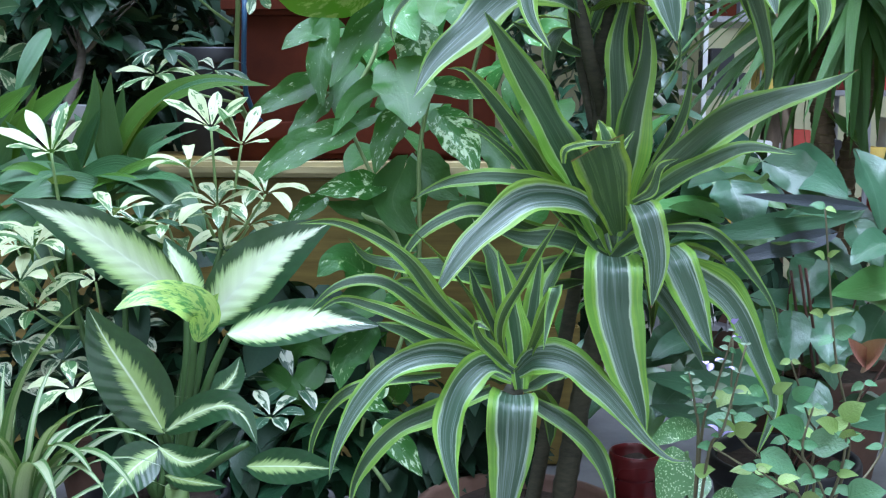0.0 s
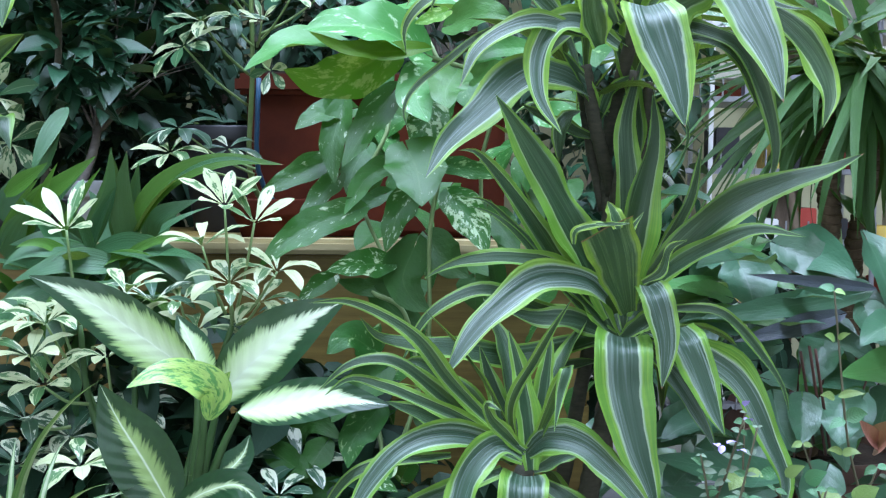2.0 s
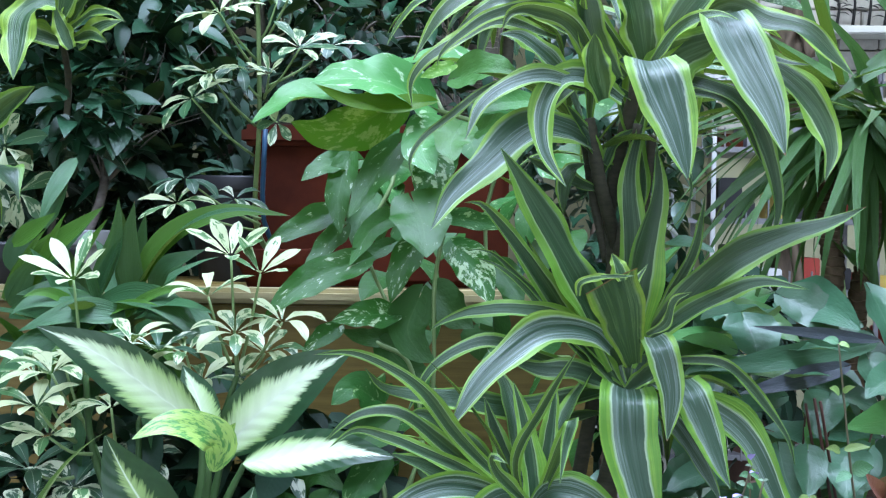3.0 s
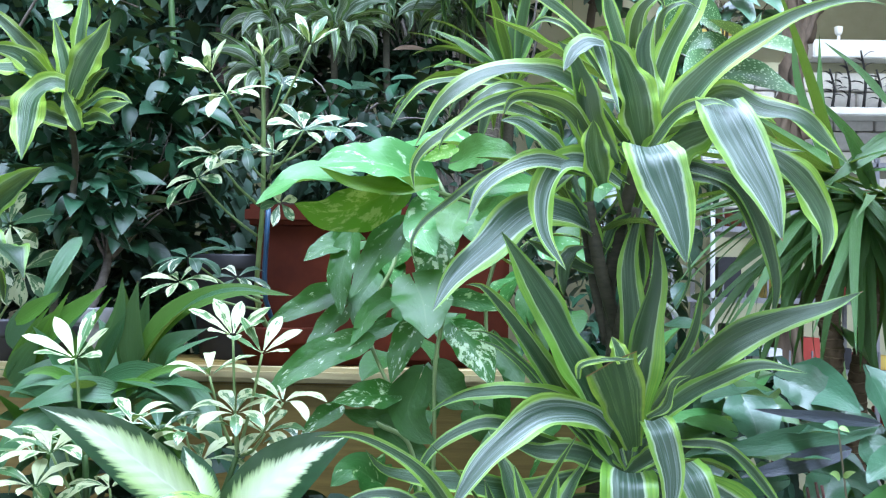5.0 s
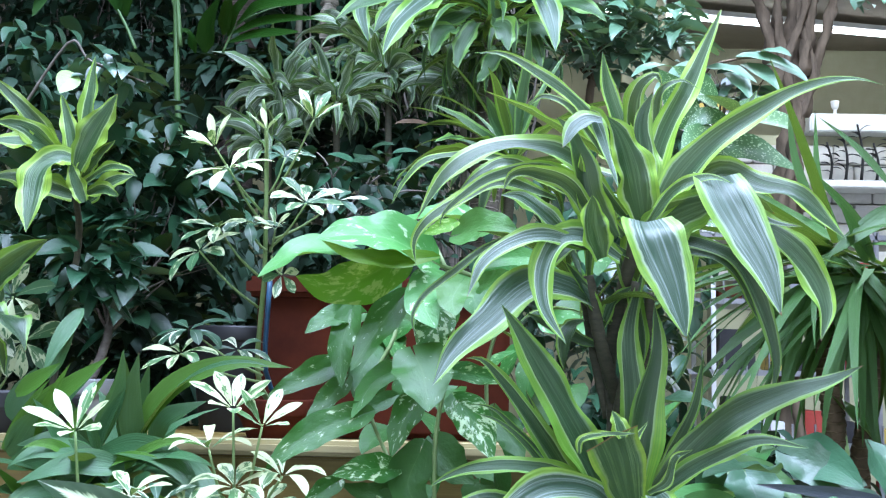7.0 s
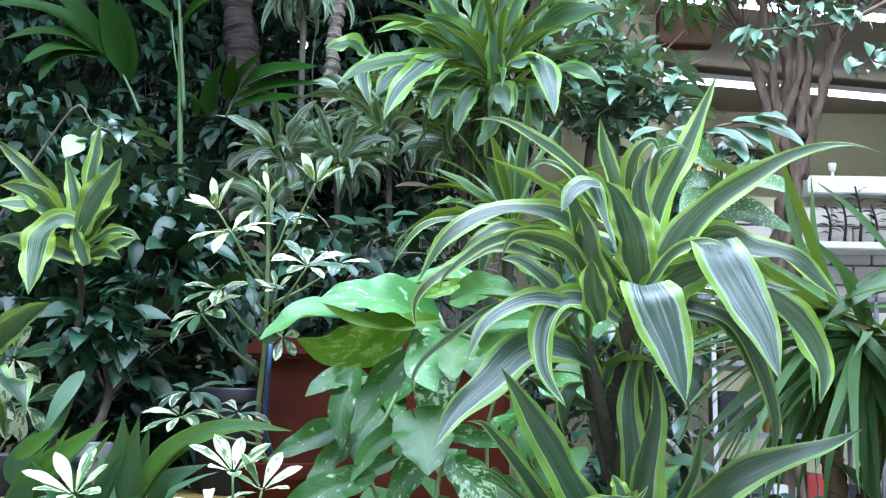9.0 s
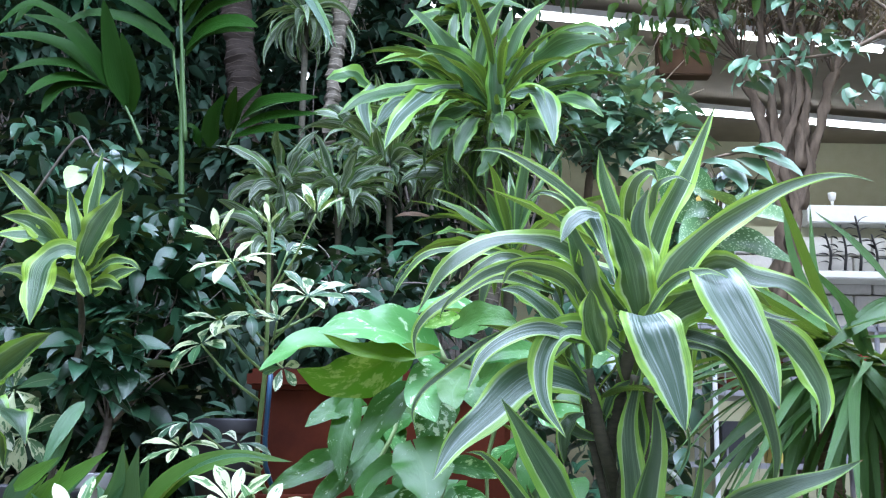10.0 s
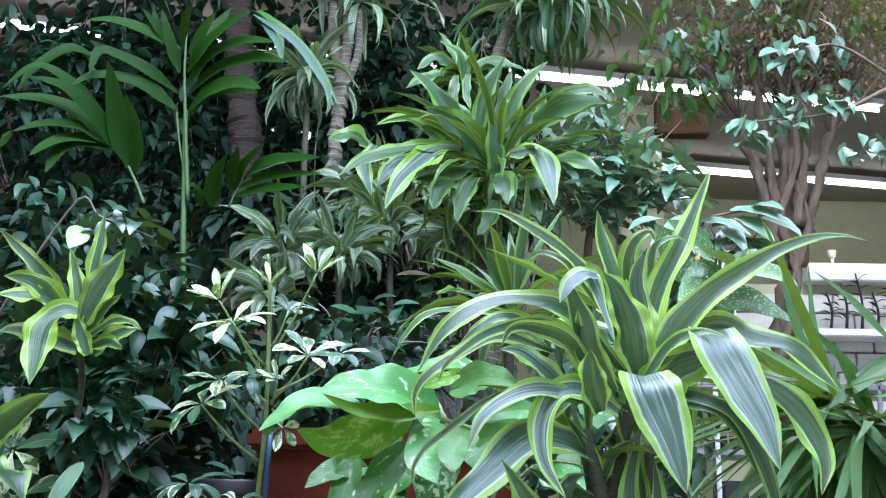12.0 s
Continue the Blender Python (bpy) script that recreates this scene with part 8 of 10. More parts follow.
sprig(sage, [(0.261, 1.08, 0.81), (0.264, 1.050, 1.055), (0.271, 1.030, 1.114), (0.285, 1.020, 1.176)], 6, 0.012, 430, 0.62, GREY_LEAF)
sprig(sage, [(0.261, 1.08, 0.81), (0.261, 1.050, 1.043), (0.254, 1.040, 1.094), (0.247, 1.040, 1.129)], 6, 0.012, 431, 0.62, GREY_LEAF)
sprig(sage, [(0.261, 1.08, 0.81), (0.268, 1.040, 1.035), (0.278, 1.020, 1.077), (0.297, 1.020, 1.162)], 6, 0.012, 432, 0.62, GREY_LEAF)
leaf(sage, LILAC, (0.259, 1.020, 1.142), 0, 20, 0.014, 60, 0.008, 0, "ovate", name="petal", nu=2, nv=5, label="lilac flower petal")
leaf(sage, LILAC, (0.267, 1.020, 1.145), 77, 26, 0.014, 60, 0.008, 0, "ovate", name="petal", nu=2, nv=5, label="lilac flower petal")
leaf(sage, LILAC, (0.278, 1.020, 1.138), 154, 32, 0.014, 60, 0.008, 0, "ovate", name="petal", nu=2, nv=5, label="lilac flower petal")
leaf(sage, LILAC, (0.291, 1.020, 1.168), 231, 38, 0.014, 60, 0.008, 0, "ovate", name="petal", nu=2, nv=5, label="lilac flower petal")
leaf(sage, LILAC, (0.273, 1.020, 1.074), 308, 44, 0.014, 60, 0.008, 0, "ovate", name="petal", nu=2, nv=5, label="lilac flower petal")
leaf(sage, LILAC, (0.262, 1.020, 1.135), 25, 50, 0.014, 60, 0.008, 0, "ovate", name="petal", nu=2, nv=5, label="lilac flower petal")
leaf(sage, LILAC, (0.277, 1.020, 1.068), 102, 56, 0.014, 60, 0.008, 0, "ovate", name="petal", nu=2, nv=5, label="lilac flower petal")
leaf(sage, LILAC, (0.284, 1.020, 1.182), 179, 62, 0.014, 60, 0.008, 0, "ovate", name="petal", nu=2, nv=5, label="lilac flower petal")

speck = thing("speckled_plant", (0.30, 1.20, 0.70), "low plant with silver-speckled leaves", "potted plant")
pot(speck, (0.30, 1.20, 0.70), 0.06, 0.10, BLACK_POT, "black plastic nursery pot")

blade(speck, SPECKLED, [(0.245, 1.090, 1.036), (0.242, 1.075, 1.004), (0.225, 1.060, 0.976)], 0.0427, "broad", fold=12, wave=0.15)
blade(speck, SPECKLED, [(0.283, 1.140, 1.037), (0.255, 1.127, 1.042), (0.223, 1.110, 1.029)], 0.0271, "broad", fold=12, wave=0.15)
blade(speck, SPECKLED, [(0.275, 1.120, 1.001), (0.275, 1.105, 0.986), (0.266, 1.090, 0.972)], 0.0308, "broad", fold=12, wave=0.15)
blade(speck, SPECKLED, [(0.291, 1.100, 0.976), (0.311, 1.085, 0.975), (0.331, 1.070, 0.972)], 0.0298, "broad", fold=12, wave=0.15)
tube(speck, "leaf_stalk", STEM, [(0.30, 1.20, 0.78), (0.278, 1.140, 0.916), (0.257, 1.080, 1.033)], 0.003, 0.002, 6, 6)

speck_b = thing("speckled_dumbcane", (0.85, 2.30, 0.70), "dumbcane with pale mottled leaves", "potted plant")
pot(speck_b, (0.85, 2.30, 0.70), 0.12, 0.22, BLACK_POT, "black plastic tub")

tube(speck_b, "stem", STEM_PALE, [(0.85, 2.30, 0.90), (0.80, 2.28, 1.4), (0.582, 2.250, 1.799)], 0.014, 0.011, 8, 14)
leaf(speck_b, SPECKLED, (0.59, 2.2, 1.964), 150, -10, 0.186, 25, 0.085, -22, shape="ovate", fold=12)
tube(speck_b, "leaf_stalk", STEM_PALE, [(0.582, 2.250, 1.799), (0.586, 2.225, 1.881), (0.590, 2.200, 1.964)], 0.005, 0.004, 6, 6)
leaf(speck_b, SPECKLED, (0.591, 2.25, 1.989), -144, 10, 0.186, 25, 0.0721, 16, shape="ovate", fold=12)
tube(speck_b, "leaf_stalk", STEM_PALE, [(0.582, 2.250, 1.799), (0.587, 2.250, 1.894), (0.591, 2.250, 1.989)], 0.005, 0.004, 6, 6)
leaf(speck_b, SPECKLED, (0.485, 2.2, 1.789), 148, -30, 0.156, 25, 0.0639, -46, shape="ovate", fold=12)
tube(speck_b, "leaf_stalk", STEM_PALE, [(0.582, 2.250, 1.799), (0.534, 2.225, 1.794), (0.485, 2.200, 1.789)], 0.005, 0.004, 6, 6)
leaf(speck_b, SPECKLED, (0.615, 2.3, 1.962), 90, 66, 0.098, 25, 0.076, -64, shape="ovate", fold=12)
tube(speck_b, "leaf_stalk", STEM_PALE, [(0.582, 2.250, 1.799), (0.599, 2.275, 1.880), (0.615, 2.300, 1.962)], 0.005, 0.004, 6, 6)
leaf(speck_b, SPECKLED, (0.554, 2.25, 2.001), -115, 43, 0.142, 25, 0.0881, 70, shape="ovate", fold=12)
tube(speck_b, "leaf_stalk", STEM_PALE, [(0.582, 2.250, 1.799), (0.568, 2.250, 1.900), (0.554, 2.250, 2.001)], 0.005, 0.004, 6, 6)
leaf(speck_b, SPECKLED, (0.552, 2.2, 1.938), -133, -16, 0.165, 25, 0.0844, 28, shape="ovate", fold=12)
tube(speck_b, "leaf_stalk", STEM_PALE, [(0.582, 2.250, 1.799), (0.567, 2.225, 1.868), (0.552, 2.200, 1.938)], 0.005, 0.004, 6, 6)

blade(speck_b, SPECKLED, [(0.489, 2.220, 1.942), (0.456, 2.200, 2.006), (0.415, 2.180, 2.064)], 0.0867, "broad", fold=12, wave=0.2)
blade(speck_b, SPECKLED, [(0.487, 2.220, 1.885), (0.599, 2.201, 1.901), (0.712, 2.180, 1.849)], 0.0740, "broad", fold=12, wave=0.2)
blade(speck_b, SPECKLED, [(0.465, 2.220, 1.945), (0.523, 2.200, 1.967), (0.581, 2.180, 1.946)], 0.0491, "broad", fold=12, wave=0.2)
blade(speck_b, SPECKLED, [(0.359, 2.220, 1.908), (0.376, 2.198, 1.979), (0.368, 2.180, 2.038)], 0.0489, "broad", fold=12, wave=0.2)
# the back row, in tubs on the floor
kentia = thing("kentia_palm", (-0.889, 3.2, 0), "tall green kentia palm with arching fronds", "palm")
pot(kentia, (-0.889, 3.2, 0), 0.20, 0.38, BLACK_POT, "black plastic tub")
tube(kentia, "stem", STEM, [(-0.889, 3.2, 0.35), (-0.852, 3.200, 1.785), (-0.886, 3.200, 2.249), (-0.914, 3.200, 2.716)], 0.013, 0.008, 10, 20, 0.03, 0.12)
blade(kentia, PALM, [(-0.945, 3.190, 2.928), (-1.055, 3.107, 2.959), (-1.132, 3.049, 2.961), (-1.197, 3.000, 2.937)], 0.0595, "ribbon", fold=14, wave=0.12, name="leaflet", nu=4, nv=18)
blade(kentia, PALM, [(-0.942, 3.190, 2.773), (-1.030, 3.128, 2.826), (-1.111, 3.075, 2.852), (-1.162, 3.043, 2.854), (-1.170, 3.000, 2.753)], 0.0511, "ribbon", fold=14, wave=0.12, name="leaflet", nu=4, nv=18)
blade(kentia, PALM, [(-0.937, 3.190, 2.711), (-1.025, 3.129, 2.766), (-1.106, 3.080, 2.779), (-1.175, 3.038, 2.765), (-1.225, 3.000, 2.713)], 0.0617, "ribbon", fold=14, wave=0.12, name="leaflet", nu=4, nv=18)
blade(kentia, PALM, [(-0.930, 3.150, 2.827), (-0.961, 3.127, 2.919), (-0.992, 3.100, 3.029)], 0.0396, "ribbon", fold=14, wave=0.12, name="leaflet", nu=4, nv=18)
blade(kentia, PALM, [(-0.914, 3.190, 2.845), (-0.846, 3.124, 2.909), (-0.737, 3.042, 2.962), (-0.674, 3.000, 2.977)], 0.0752, "ribbon", fold=14, wave=0.12, name="leaflet", nu=4, nv=18)
blade(kentia, PALM, [(-0.911, 3.190, 2.804), (-0.824, 3.122, 2.877), (-0.708, 3.058, 2.898), (-0.595, 3.000, 2.869)], 0.0726, "ribbon", fold=14, wave=0.12, name="leaflet", nu=4, nv=18)
blade(kentia, PALM, [(-0.904, 3.190, 2.773), (-0.803, 3.127, 2.829), (-0.678, 3.063, 2.842), (-0.550, 3.000, 2.803)], 0.0647, "ribbon", fold=14, wave=0.12, name="leaflet", nu=4, nv=18)
blade(kentia, PALM, [(-0.899, 3.190, 2.712), (-0.815, 3.121, 2.753), (-0.717, 3.056, 2.754), (-0.631, 3.000, 2.712)], 0.0832, "ribbon", fold=14, wave=0.12, name="leaflet", nu=4, nv=18)
blade(kentia, PALM, [(-0.906, 3.220, 2.703), (-0.848, 3.182, 2.755), (-0.754, 3.140, 2.762), (-0.660, 3.100, 2.741)], 0.0573, "ribbon", fold=14, wave=0.12, name="leaflet", nu=4, nv=18)
blade(kentia, PALM, [(-0.924, 3.150, 2.910), (-0.896, 3.084, 2.950), (-0.865, 3.000, 3.000)], 0.1579, "ribbon", fold=14, wave=0.12, name="leaflet", nu=4, nv=18)
blade(kentia, PALM, [(-0.924, 3.250, 2.914), (-0.885, 3.222, 3.007), (-0.840, 3.200, 3.072)], 0.0481, "ribbon", fold=14, wave=0.12, name="leaflet", nu=4, nv=18)
blade(kentia, PALM, [(-0.948, 3.200, 2.870), (-0.990, 3.153, 2.952), (-1.054, 3.100, 3.028)], 0.0438, "ribbon", fold=14, wave=0.12, name="leaflet", nu=4, nv=18)
blade(kentia, PALM, [(-0.962, 3.250, 2.924), (-1.050, 3.278, 3.032), (-1.085, 3.300, 3.142)], 0.0393, "ribbon", fold=14, wave=0.12, name="leaflet", nu=4, nv=18)
blade(kentia, PALM, [(-0.932, 3.250, 2.946), (-0.869, 3.274, 3.033), (-0.811, 3.300, 3.140)], 0.0507, "ribbon", fold=14, wave=0.12, name="leaflet", nu=4, nv=18)
blade(kentia, PALM, [(-1.048, 3.100, 2.483), (-1.074, 3.048, 2.585), (-1.085, 2.995, 2.689), (-1.097, 2.950, 2.775)], 0.0708, "ribbon", fold=14, wave=0.12, name="leaflet", nu=4, nv=18)
blade(kentia, PALM, [(-1.033, 3.120, 2.476), (-1.032, 3.063, 2.581), (-1.050, 3.000, 2.691)], 0.0606, "ribbon", fold=14, wave=0.12, name="leaflet", nu=4, nv=18)
blade(kentia, PALM, [(-1.069, 3.100, 2.512), (-1.131, 3.007, 2.612), (-1.207, 2.923, 2.676), (-1.290, 2.850, 2.679)], 0.0581, "ribbon", fold=14, wave=0.12, name="leaflet", nu=4, nv=18)
blade(kentia, PALM, [(-1.090, 3.100, 2.541), (-1.179, 3.011, 2.617), (-1.270, 2.936, 2.641), (-1.373, 2.850, 2.615)], 0.0652, "ribbon", fold=14, wave=0.12, name="leaflet", nu=4, nv=18)
blade(kentia, PALM, [(-1.094, 3.080, 2.543), (-1.178, 2.996, 2.575), (-1.256, 2.922, 2.558), (-1.322, 2.850, 2.504)], 0.0570, "ribbon", fold=14, wave=0.12, name="leaflet", nu=4, nv=18)
blade(kentia, PALM, [(-1.113, 3.080, 2.553), (-1.182, 2.991, 2.538), (-1.231, 2.919, 2.497), (-1.262, 2.850, 2.431)], 0.0555, "ribbon", fold=14, wave=0.12, name="leaflet", nu=4, nv=18)
blade(kentia, PALM, [(-1.102, 3.080, 2.534), (-1.171, 3.013, 2.530), (-1.218, 2.958, 2.484), (-1.230, 2.900, 2.395)], 0.0544, "ribbon", fold=14, wave=0.12, name="leaflet", nu=4, nv=18)
blade(kentia, PALM, [(-1.190, 3.200, 2.712), (-1.274, 3.133, 2.779), (-1.367, 3.069, 2.810), (-1.437, 3.000, 2.701)], 0.0429, "ribbon", fold=14, wave=0.12, name="leaflet", nu=4, nv=18)
blade(kentia, PALM, [(-1.260, 3.300, 2.943), (-1.337, 3.235, 2.944), (-1.405, 3.157, 2.845), (-1.428, 3.100, 2.748)], 0.0558, "ribbon", fold=14, wave=0.12, name="leaflet", nu=4, nv=18)
blade(kentia, PALM, [(-0.831, 3.300, 2.418), (-0.808, 3.246, 2.502), (-0.767, 3.200, 2.566)], 0.0732, "ribbon", fold=14, wave=0.12, name="leaflet", nu=4, nv=18)
blade(kentia, PALM, [(-0.773, 3.300, 2.479), (-0.751, 3.246, 2.543), (-0.731, 3.200, 2.595)], 0.0539, "ribbon", fold=14, wave=0.12, name="leaflet", nu=4, nv=18)
blade(kentia, PALM, [(-0.758, 3.300, 2.475), (-0.724, 3.255, 2.546), (-0.646, 3.200, 2.608)], 0.0421, "ribbon", fold=14, wave=0.12, name="leaflet", nu=4, nv=18)
blade(kentia, PALM, [(-0.731, 3.300, 2.516), (-0.633, 3.224, 2.552), (-0.450, 3.100, 2.526)], 0.0625, "ribbon", fold=14, wave=0.12, name="leaflet", nu=4, nv=18)
blade(kentia, PALM, [(-0.744, 3.300, 2.485), (-0.609, 3.210, 2.498), (-0.443, 3.100, 2.473)], 0.0520, "ribbon", fold=14, wave=0.12, name="leaflet", nu=4, nv=18)
blade(kentia, PALM, [(-0.756, 3.300, 2.454), (-0.645, 3.215, 2.454), (-0.495, 3.100, 2.429)], 0.0496, "ribbon", fold=14, wave=0.12, name="leaflet", nu=4, nv=18)
blade(kentia, PALM, [(-0.860, 3.300, 2.418), (-0.880, 3.244, 2.470), (-0.924, 3.200, 2.445)], 0.0331, "ribbon", fold=14, wave=0.12, name="leaflet", nu=4, nv=18)
blade(kentia, PALM_PALE, [(-0.745, 3.350, 3.138), (-0.591, 3.295, 3.014), (-0.488, 3.243, 2.864), (-0.424, 3.200, 2.728)], 0.0316, "ribbon", fold=14, wave=0.12, name="leaflet", nu=4, nv=18)
blade(kentia, PALM_PALE, [(-0.718, 3.350, 3.116), (-0.652, 3.299, 3.015), (-0.614, 3.250, 2.907)], 0.0261, "ribbon", fold=14, wave=0.12, name="leaflet", nu=4, nv=18)
blade(kentia, PALM_PALE, [(-0.929, 3.300, 2.947), (-0.895, 3.300, 3.034), (-0.838, 3.300, 3.090)], 0.0347, "ribbon", fold=14, wave=0.12, name="leaflet", nu=4, nv=18)
blade(kentia, PALM, [(-1.394, 3.000, 2.562), (-1.387, 2.961, 2.519), (-1.385, 2.900, 2.460)], 0.0325, "ribbon", fold=14, wave=0.12, name="leaflet", nu=4, nv=18)
tube(kentia, "midrib", STEM, [(-0.881, 3.190, 2.404), (-0.906, 3.190, 2.641), (-0.926, 3.190, 2.845), (-0.930, 3.190, 2.991)], 0.008, 0.0032, 7, 20)
tube(kentia, "midrib", STEM, [(-0.992, 3.100, 2.365), (-1.032, 3.100, 2.450), (-1.084, 3.100, 2.526), (-1.186, 3.100, 2.574)], 0.006, 0.0024, 7, 20)
tube(kentia, "midrib", STEM, [(-0.773, 3.300, 2.419), (-0.731, 3.300, 2.510), (-0.637, 3.300, 2.563), (-0.550, 3.300, 2.585)], 0.004, 0.0016, 7, 20)
tube(kentia, "midrib", STEM, [(-0.945, 3.200, 2.715), (-0.924, 3.200, 2.594), (-0.899, 3.200, 2.485)], 0.005, 0.002, 7, 20)

stout = thing("dracaena", (-0.989, 4.3, 0), "tall dragon tree with a stout ringed trunk", "tree")
tube(stout, "trunk", RINGED_DARK, [(-0.989, 4.3, 0.0), (-0.930, 4.300, 2.581), (-0.989, 4.300, 3.277), (-1.057, 4.300, 4.029)], 0.072, 0.060, 16, 160, 0.07, 0.05, 0.4)
crown(stout, WHITE_STRIPE, (-1.059, 4.300, 4.058), 34, 0.55, 0.05, 511, rise=(80, -40), bend=(20, 110))
slim = thing("dracaena", (-0.513, 3.9, 0), "slim branching dragon tree with ringed grey bark", "tree")
tube(slim, "trunk", RINGED, [(-0.521, 3.9, 0.0), (-0.514, 3.900, 2.302), (-0.513, 3.900, 2.755), (-0.491, 3.900, 3.125)], 0.028, 0.024, 12, 200, 0.16, 0.045, 0.7)
tube(slim, "limb", RINGED, [(-0.491, 3.900, 3.113), (-0.528, 3.900, 3.284), (-0.550, 3.880, 3.627)], 0.024, 0.020, 10, 40, 0.06, 0.04, 0.2)
tube(slim, "limb", RINGED, [(-0.486, 3.900, 3.118), (-0.480, 3.920, 3.344), (-0.508, 3.950, 3.667)], 0.022, 0.020, 10, 40, 0.06, 0.04, 0.2)
tube(slim, "limb", RINGED, [(-0.479, 3.900, 3.113), (-0.434, 3.900, 3.236), (-0.433, 3.900, 3.435)], 0.018, 0.014, 10, 24, 0.07, 0.03, 0.2)
crown(slim, WHITE_STRIPE, (-0.548, 3.880, 3.678), 30, 0.45, 0.045, 512, rise=(80, -45), bend=(20, 110))
crown(slim, WHITE_STRIPE, (-0.426, 3.900, 3.486), 26, 0.34, 0.04, 513, rise=(80, -45), bend=(20, 110))

leaf(slim, YUCCA, (-0.766, 3.5, 3.227), 107, -36, 0.55, 35, 0.0474, -38, shape="sword", fold=14)
leaf(slim, YUCCA, (-0.766, 3.5, 3.227), 129, -32, 0.307, 60, 0.0383, -26, shape="sword", fold=14)
leaf(slim, WHITE_STRIPE, (-0.268, 3.6, 3.402), 118, -27, 0.333, 50, 0.0888, 0, wave=0.2)
leaf(slim, DRY, (-0.215, 3.3, 2.195), 112, 3, 0.137, 20, 0.0415, -34, shape="ovate", label="withered pale brown leaf")
pot(stout, (-0.989, 4.3, 0), 0.26, 0.42, BLACK_POT, "black plastic tub")
pot(slim, (-0.521, 3.9, 0), 0.2, 0.36, BLACK_POT, "black plastic tub")

clump = thing("dracaena", (-0.621, 3.500, 0), "compact dragon plant with drooping white-striped leaves", "potted plant", "compact dragon plants")
pot(clump, (-0.621, 3.500, 0), 0.13, 0.26, BLACK_POT, "black plastic tub")
tube(clump, "cane", CANE, [(-0.621, 3.500, 0.24), (-0.591, 3.520, 1.282), (-0.621, 3.500, 2.330)], 0.016, 0.012, 8, 40, 0.08, 0.025)
crown(clump, WHITE_STRIPE, (-0.621, 3.500, 2.330), 38, 0.22, 0.054, 520, rise=(72, -20), bend=(30, 150), shape="ovate", wave=0.5, spread=0.03, loose=85)

clump = thing("dracaena", (-0.413, 3.400, 0), "compact dragon plant with drooping white-striped leaves", "potted plant", "compact dragon plants")
pot(clump, (-0.413, 3.400, 0), 0.13, 0.26, BLACK_POT, "black plastic tub")
tube(clump, "cane", CANE, [(-0.413, 3.400, 0.24), (-0.383, 3.420, 1.259), (-0.413, 3.400, 2.288)], 0.016, 0.012, 8, 40, 0.08, 0.025)
crown(clump, WHITE_STRIPE, (-0.413, 3.400, 2.288), 38, 0.21, 0.054, 521, rise=(72, -20), bend=(30, 150), shape="ovate", wave=0.5, spread=0.03, loose=85)

clump = thing("dracaena", (-0.259, 3.600, 0), "compact dragon plant with drooping white-striped leaves", "potted plant", "compact dragon plants")
pot(clump, (-0.259, 3.600, 0), 0.13, 0.26, BLACK_POT, "black plastic tub")
tube(clump, "cane", CANE, [(-0.259, 3.600, 0.24), (-0.229, 3.620, 1.345), (-0.259, 3.600, 2.445)], 0.016, 0.012, 8, 40, 0.08, 0.025)
crown(clump, WHITE_STRIPE, (-0.259, 3.600, 2.445), 40, 0.22, 0.054, 522, rise=(72, -20), bend=(30, 150), shape="ovate", wave=0.5, spread=0.03, loose=85)

clump = thing("dracaena", (-0.677, 3.900, 0), "compact dragon plant with drooping white-striped leaves", "potted plant", "compact dragon plants")
pot(clump, (-0.677, 3.900, 0), 0.13, 0.26, BLACK_POT, "black plastic tub")
tube(clump, "cane", CANE, [(-0.677, 3.900, 0.24), (-0.627, 3.920, 1.644), (-0.626, 3.900, 3.147)], 0.016, 0.012, 8, 40, 0.08, 0.025)
crown(clump, WHITE_STRIPE, (-0.626, 3.900, 3.147), 40, 0.28, 0.046, 523, rise=(50, -50), bend=(60, 150), shape="ovate", wave=0.25, spread=0.02, loose=60)

clump = thing("dracaena", (-0.177, 3.700, 0), "compact dragon plant with drooping white-striped leaves", "potted plant", "compact dragon plants")
pot(clump, (-0.177, 3.700, 0), 0.13, 0.26, BLACK_POT, "black plastic tub")
tube(clump, "cane", CANE, [(-0.177, 3.700, 0.24), (-0.147, 3.720, 1.445), (-0.177, 3.700, 2.627)], 0.016, 0.012, 8, 40, 0.08, 0.025)
crown(clump, WHITE_STRIPE, (-0.177, 3.700, 2.627), 38, 0.24, 0.054, 524, rise=(72, -20), bend=(30, 150), shape="ovate", wave=0.5, spread=0.03, loose=85)

clump = thing("dracaena", (0.003, 3.500, 0), "compact dragon plant with drooping white-striped leaves", "potted plant", "compact dragon plants")
pot(clump, (0.003, 3.500, 0), 0.13, 0.26, BLACK_POT, "black plastic tub")
tube(clump, "cane", CANE, [(0.003, 3.500, 0.24), (0.033, 3.520, 1.309), (0.003, 3.500, 2.381)], 0.016, 0.012, 8, 40, 0.08, 0.025)
crown(clump, WHITE_STRIPE, (0.003, 3.500, 2.381), 32, 0.22, 0.054, 525, rise=(72, -20), bend=(30, 150), shape="ovate", wave=0.5, spread=0.03, loose=85)

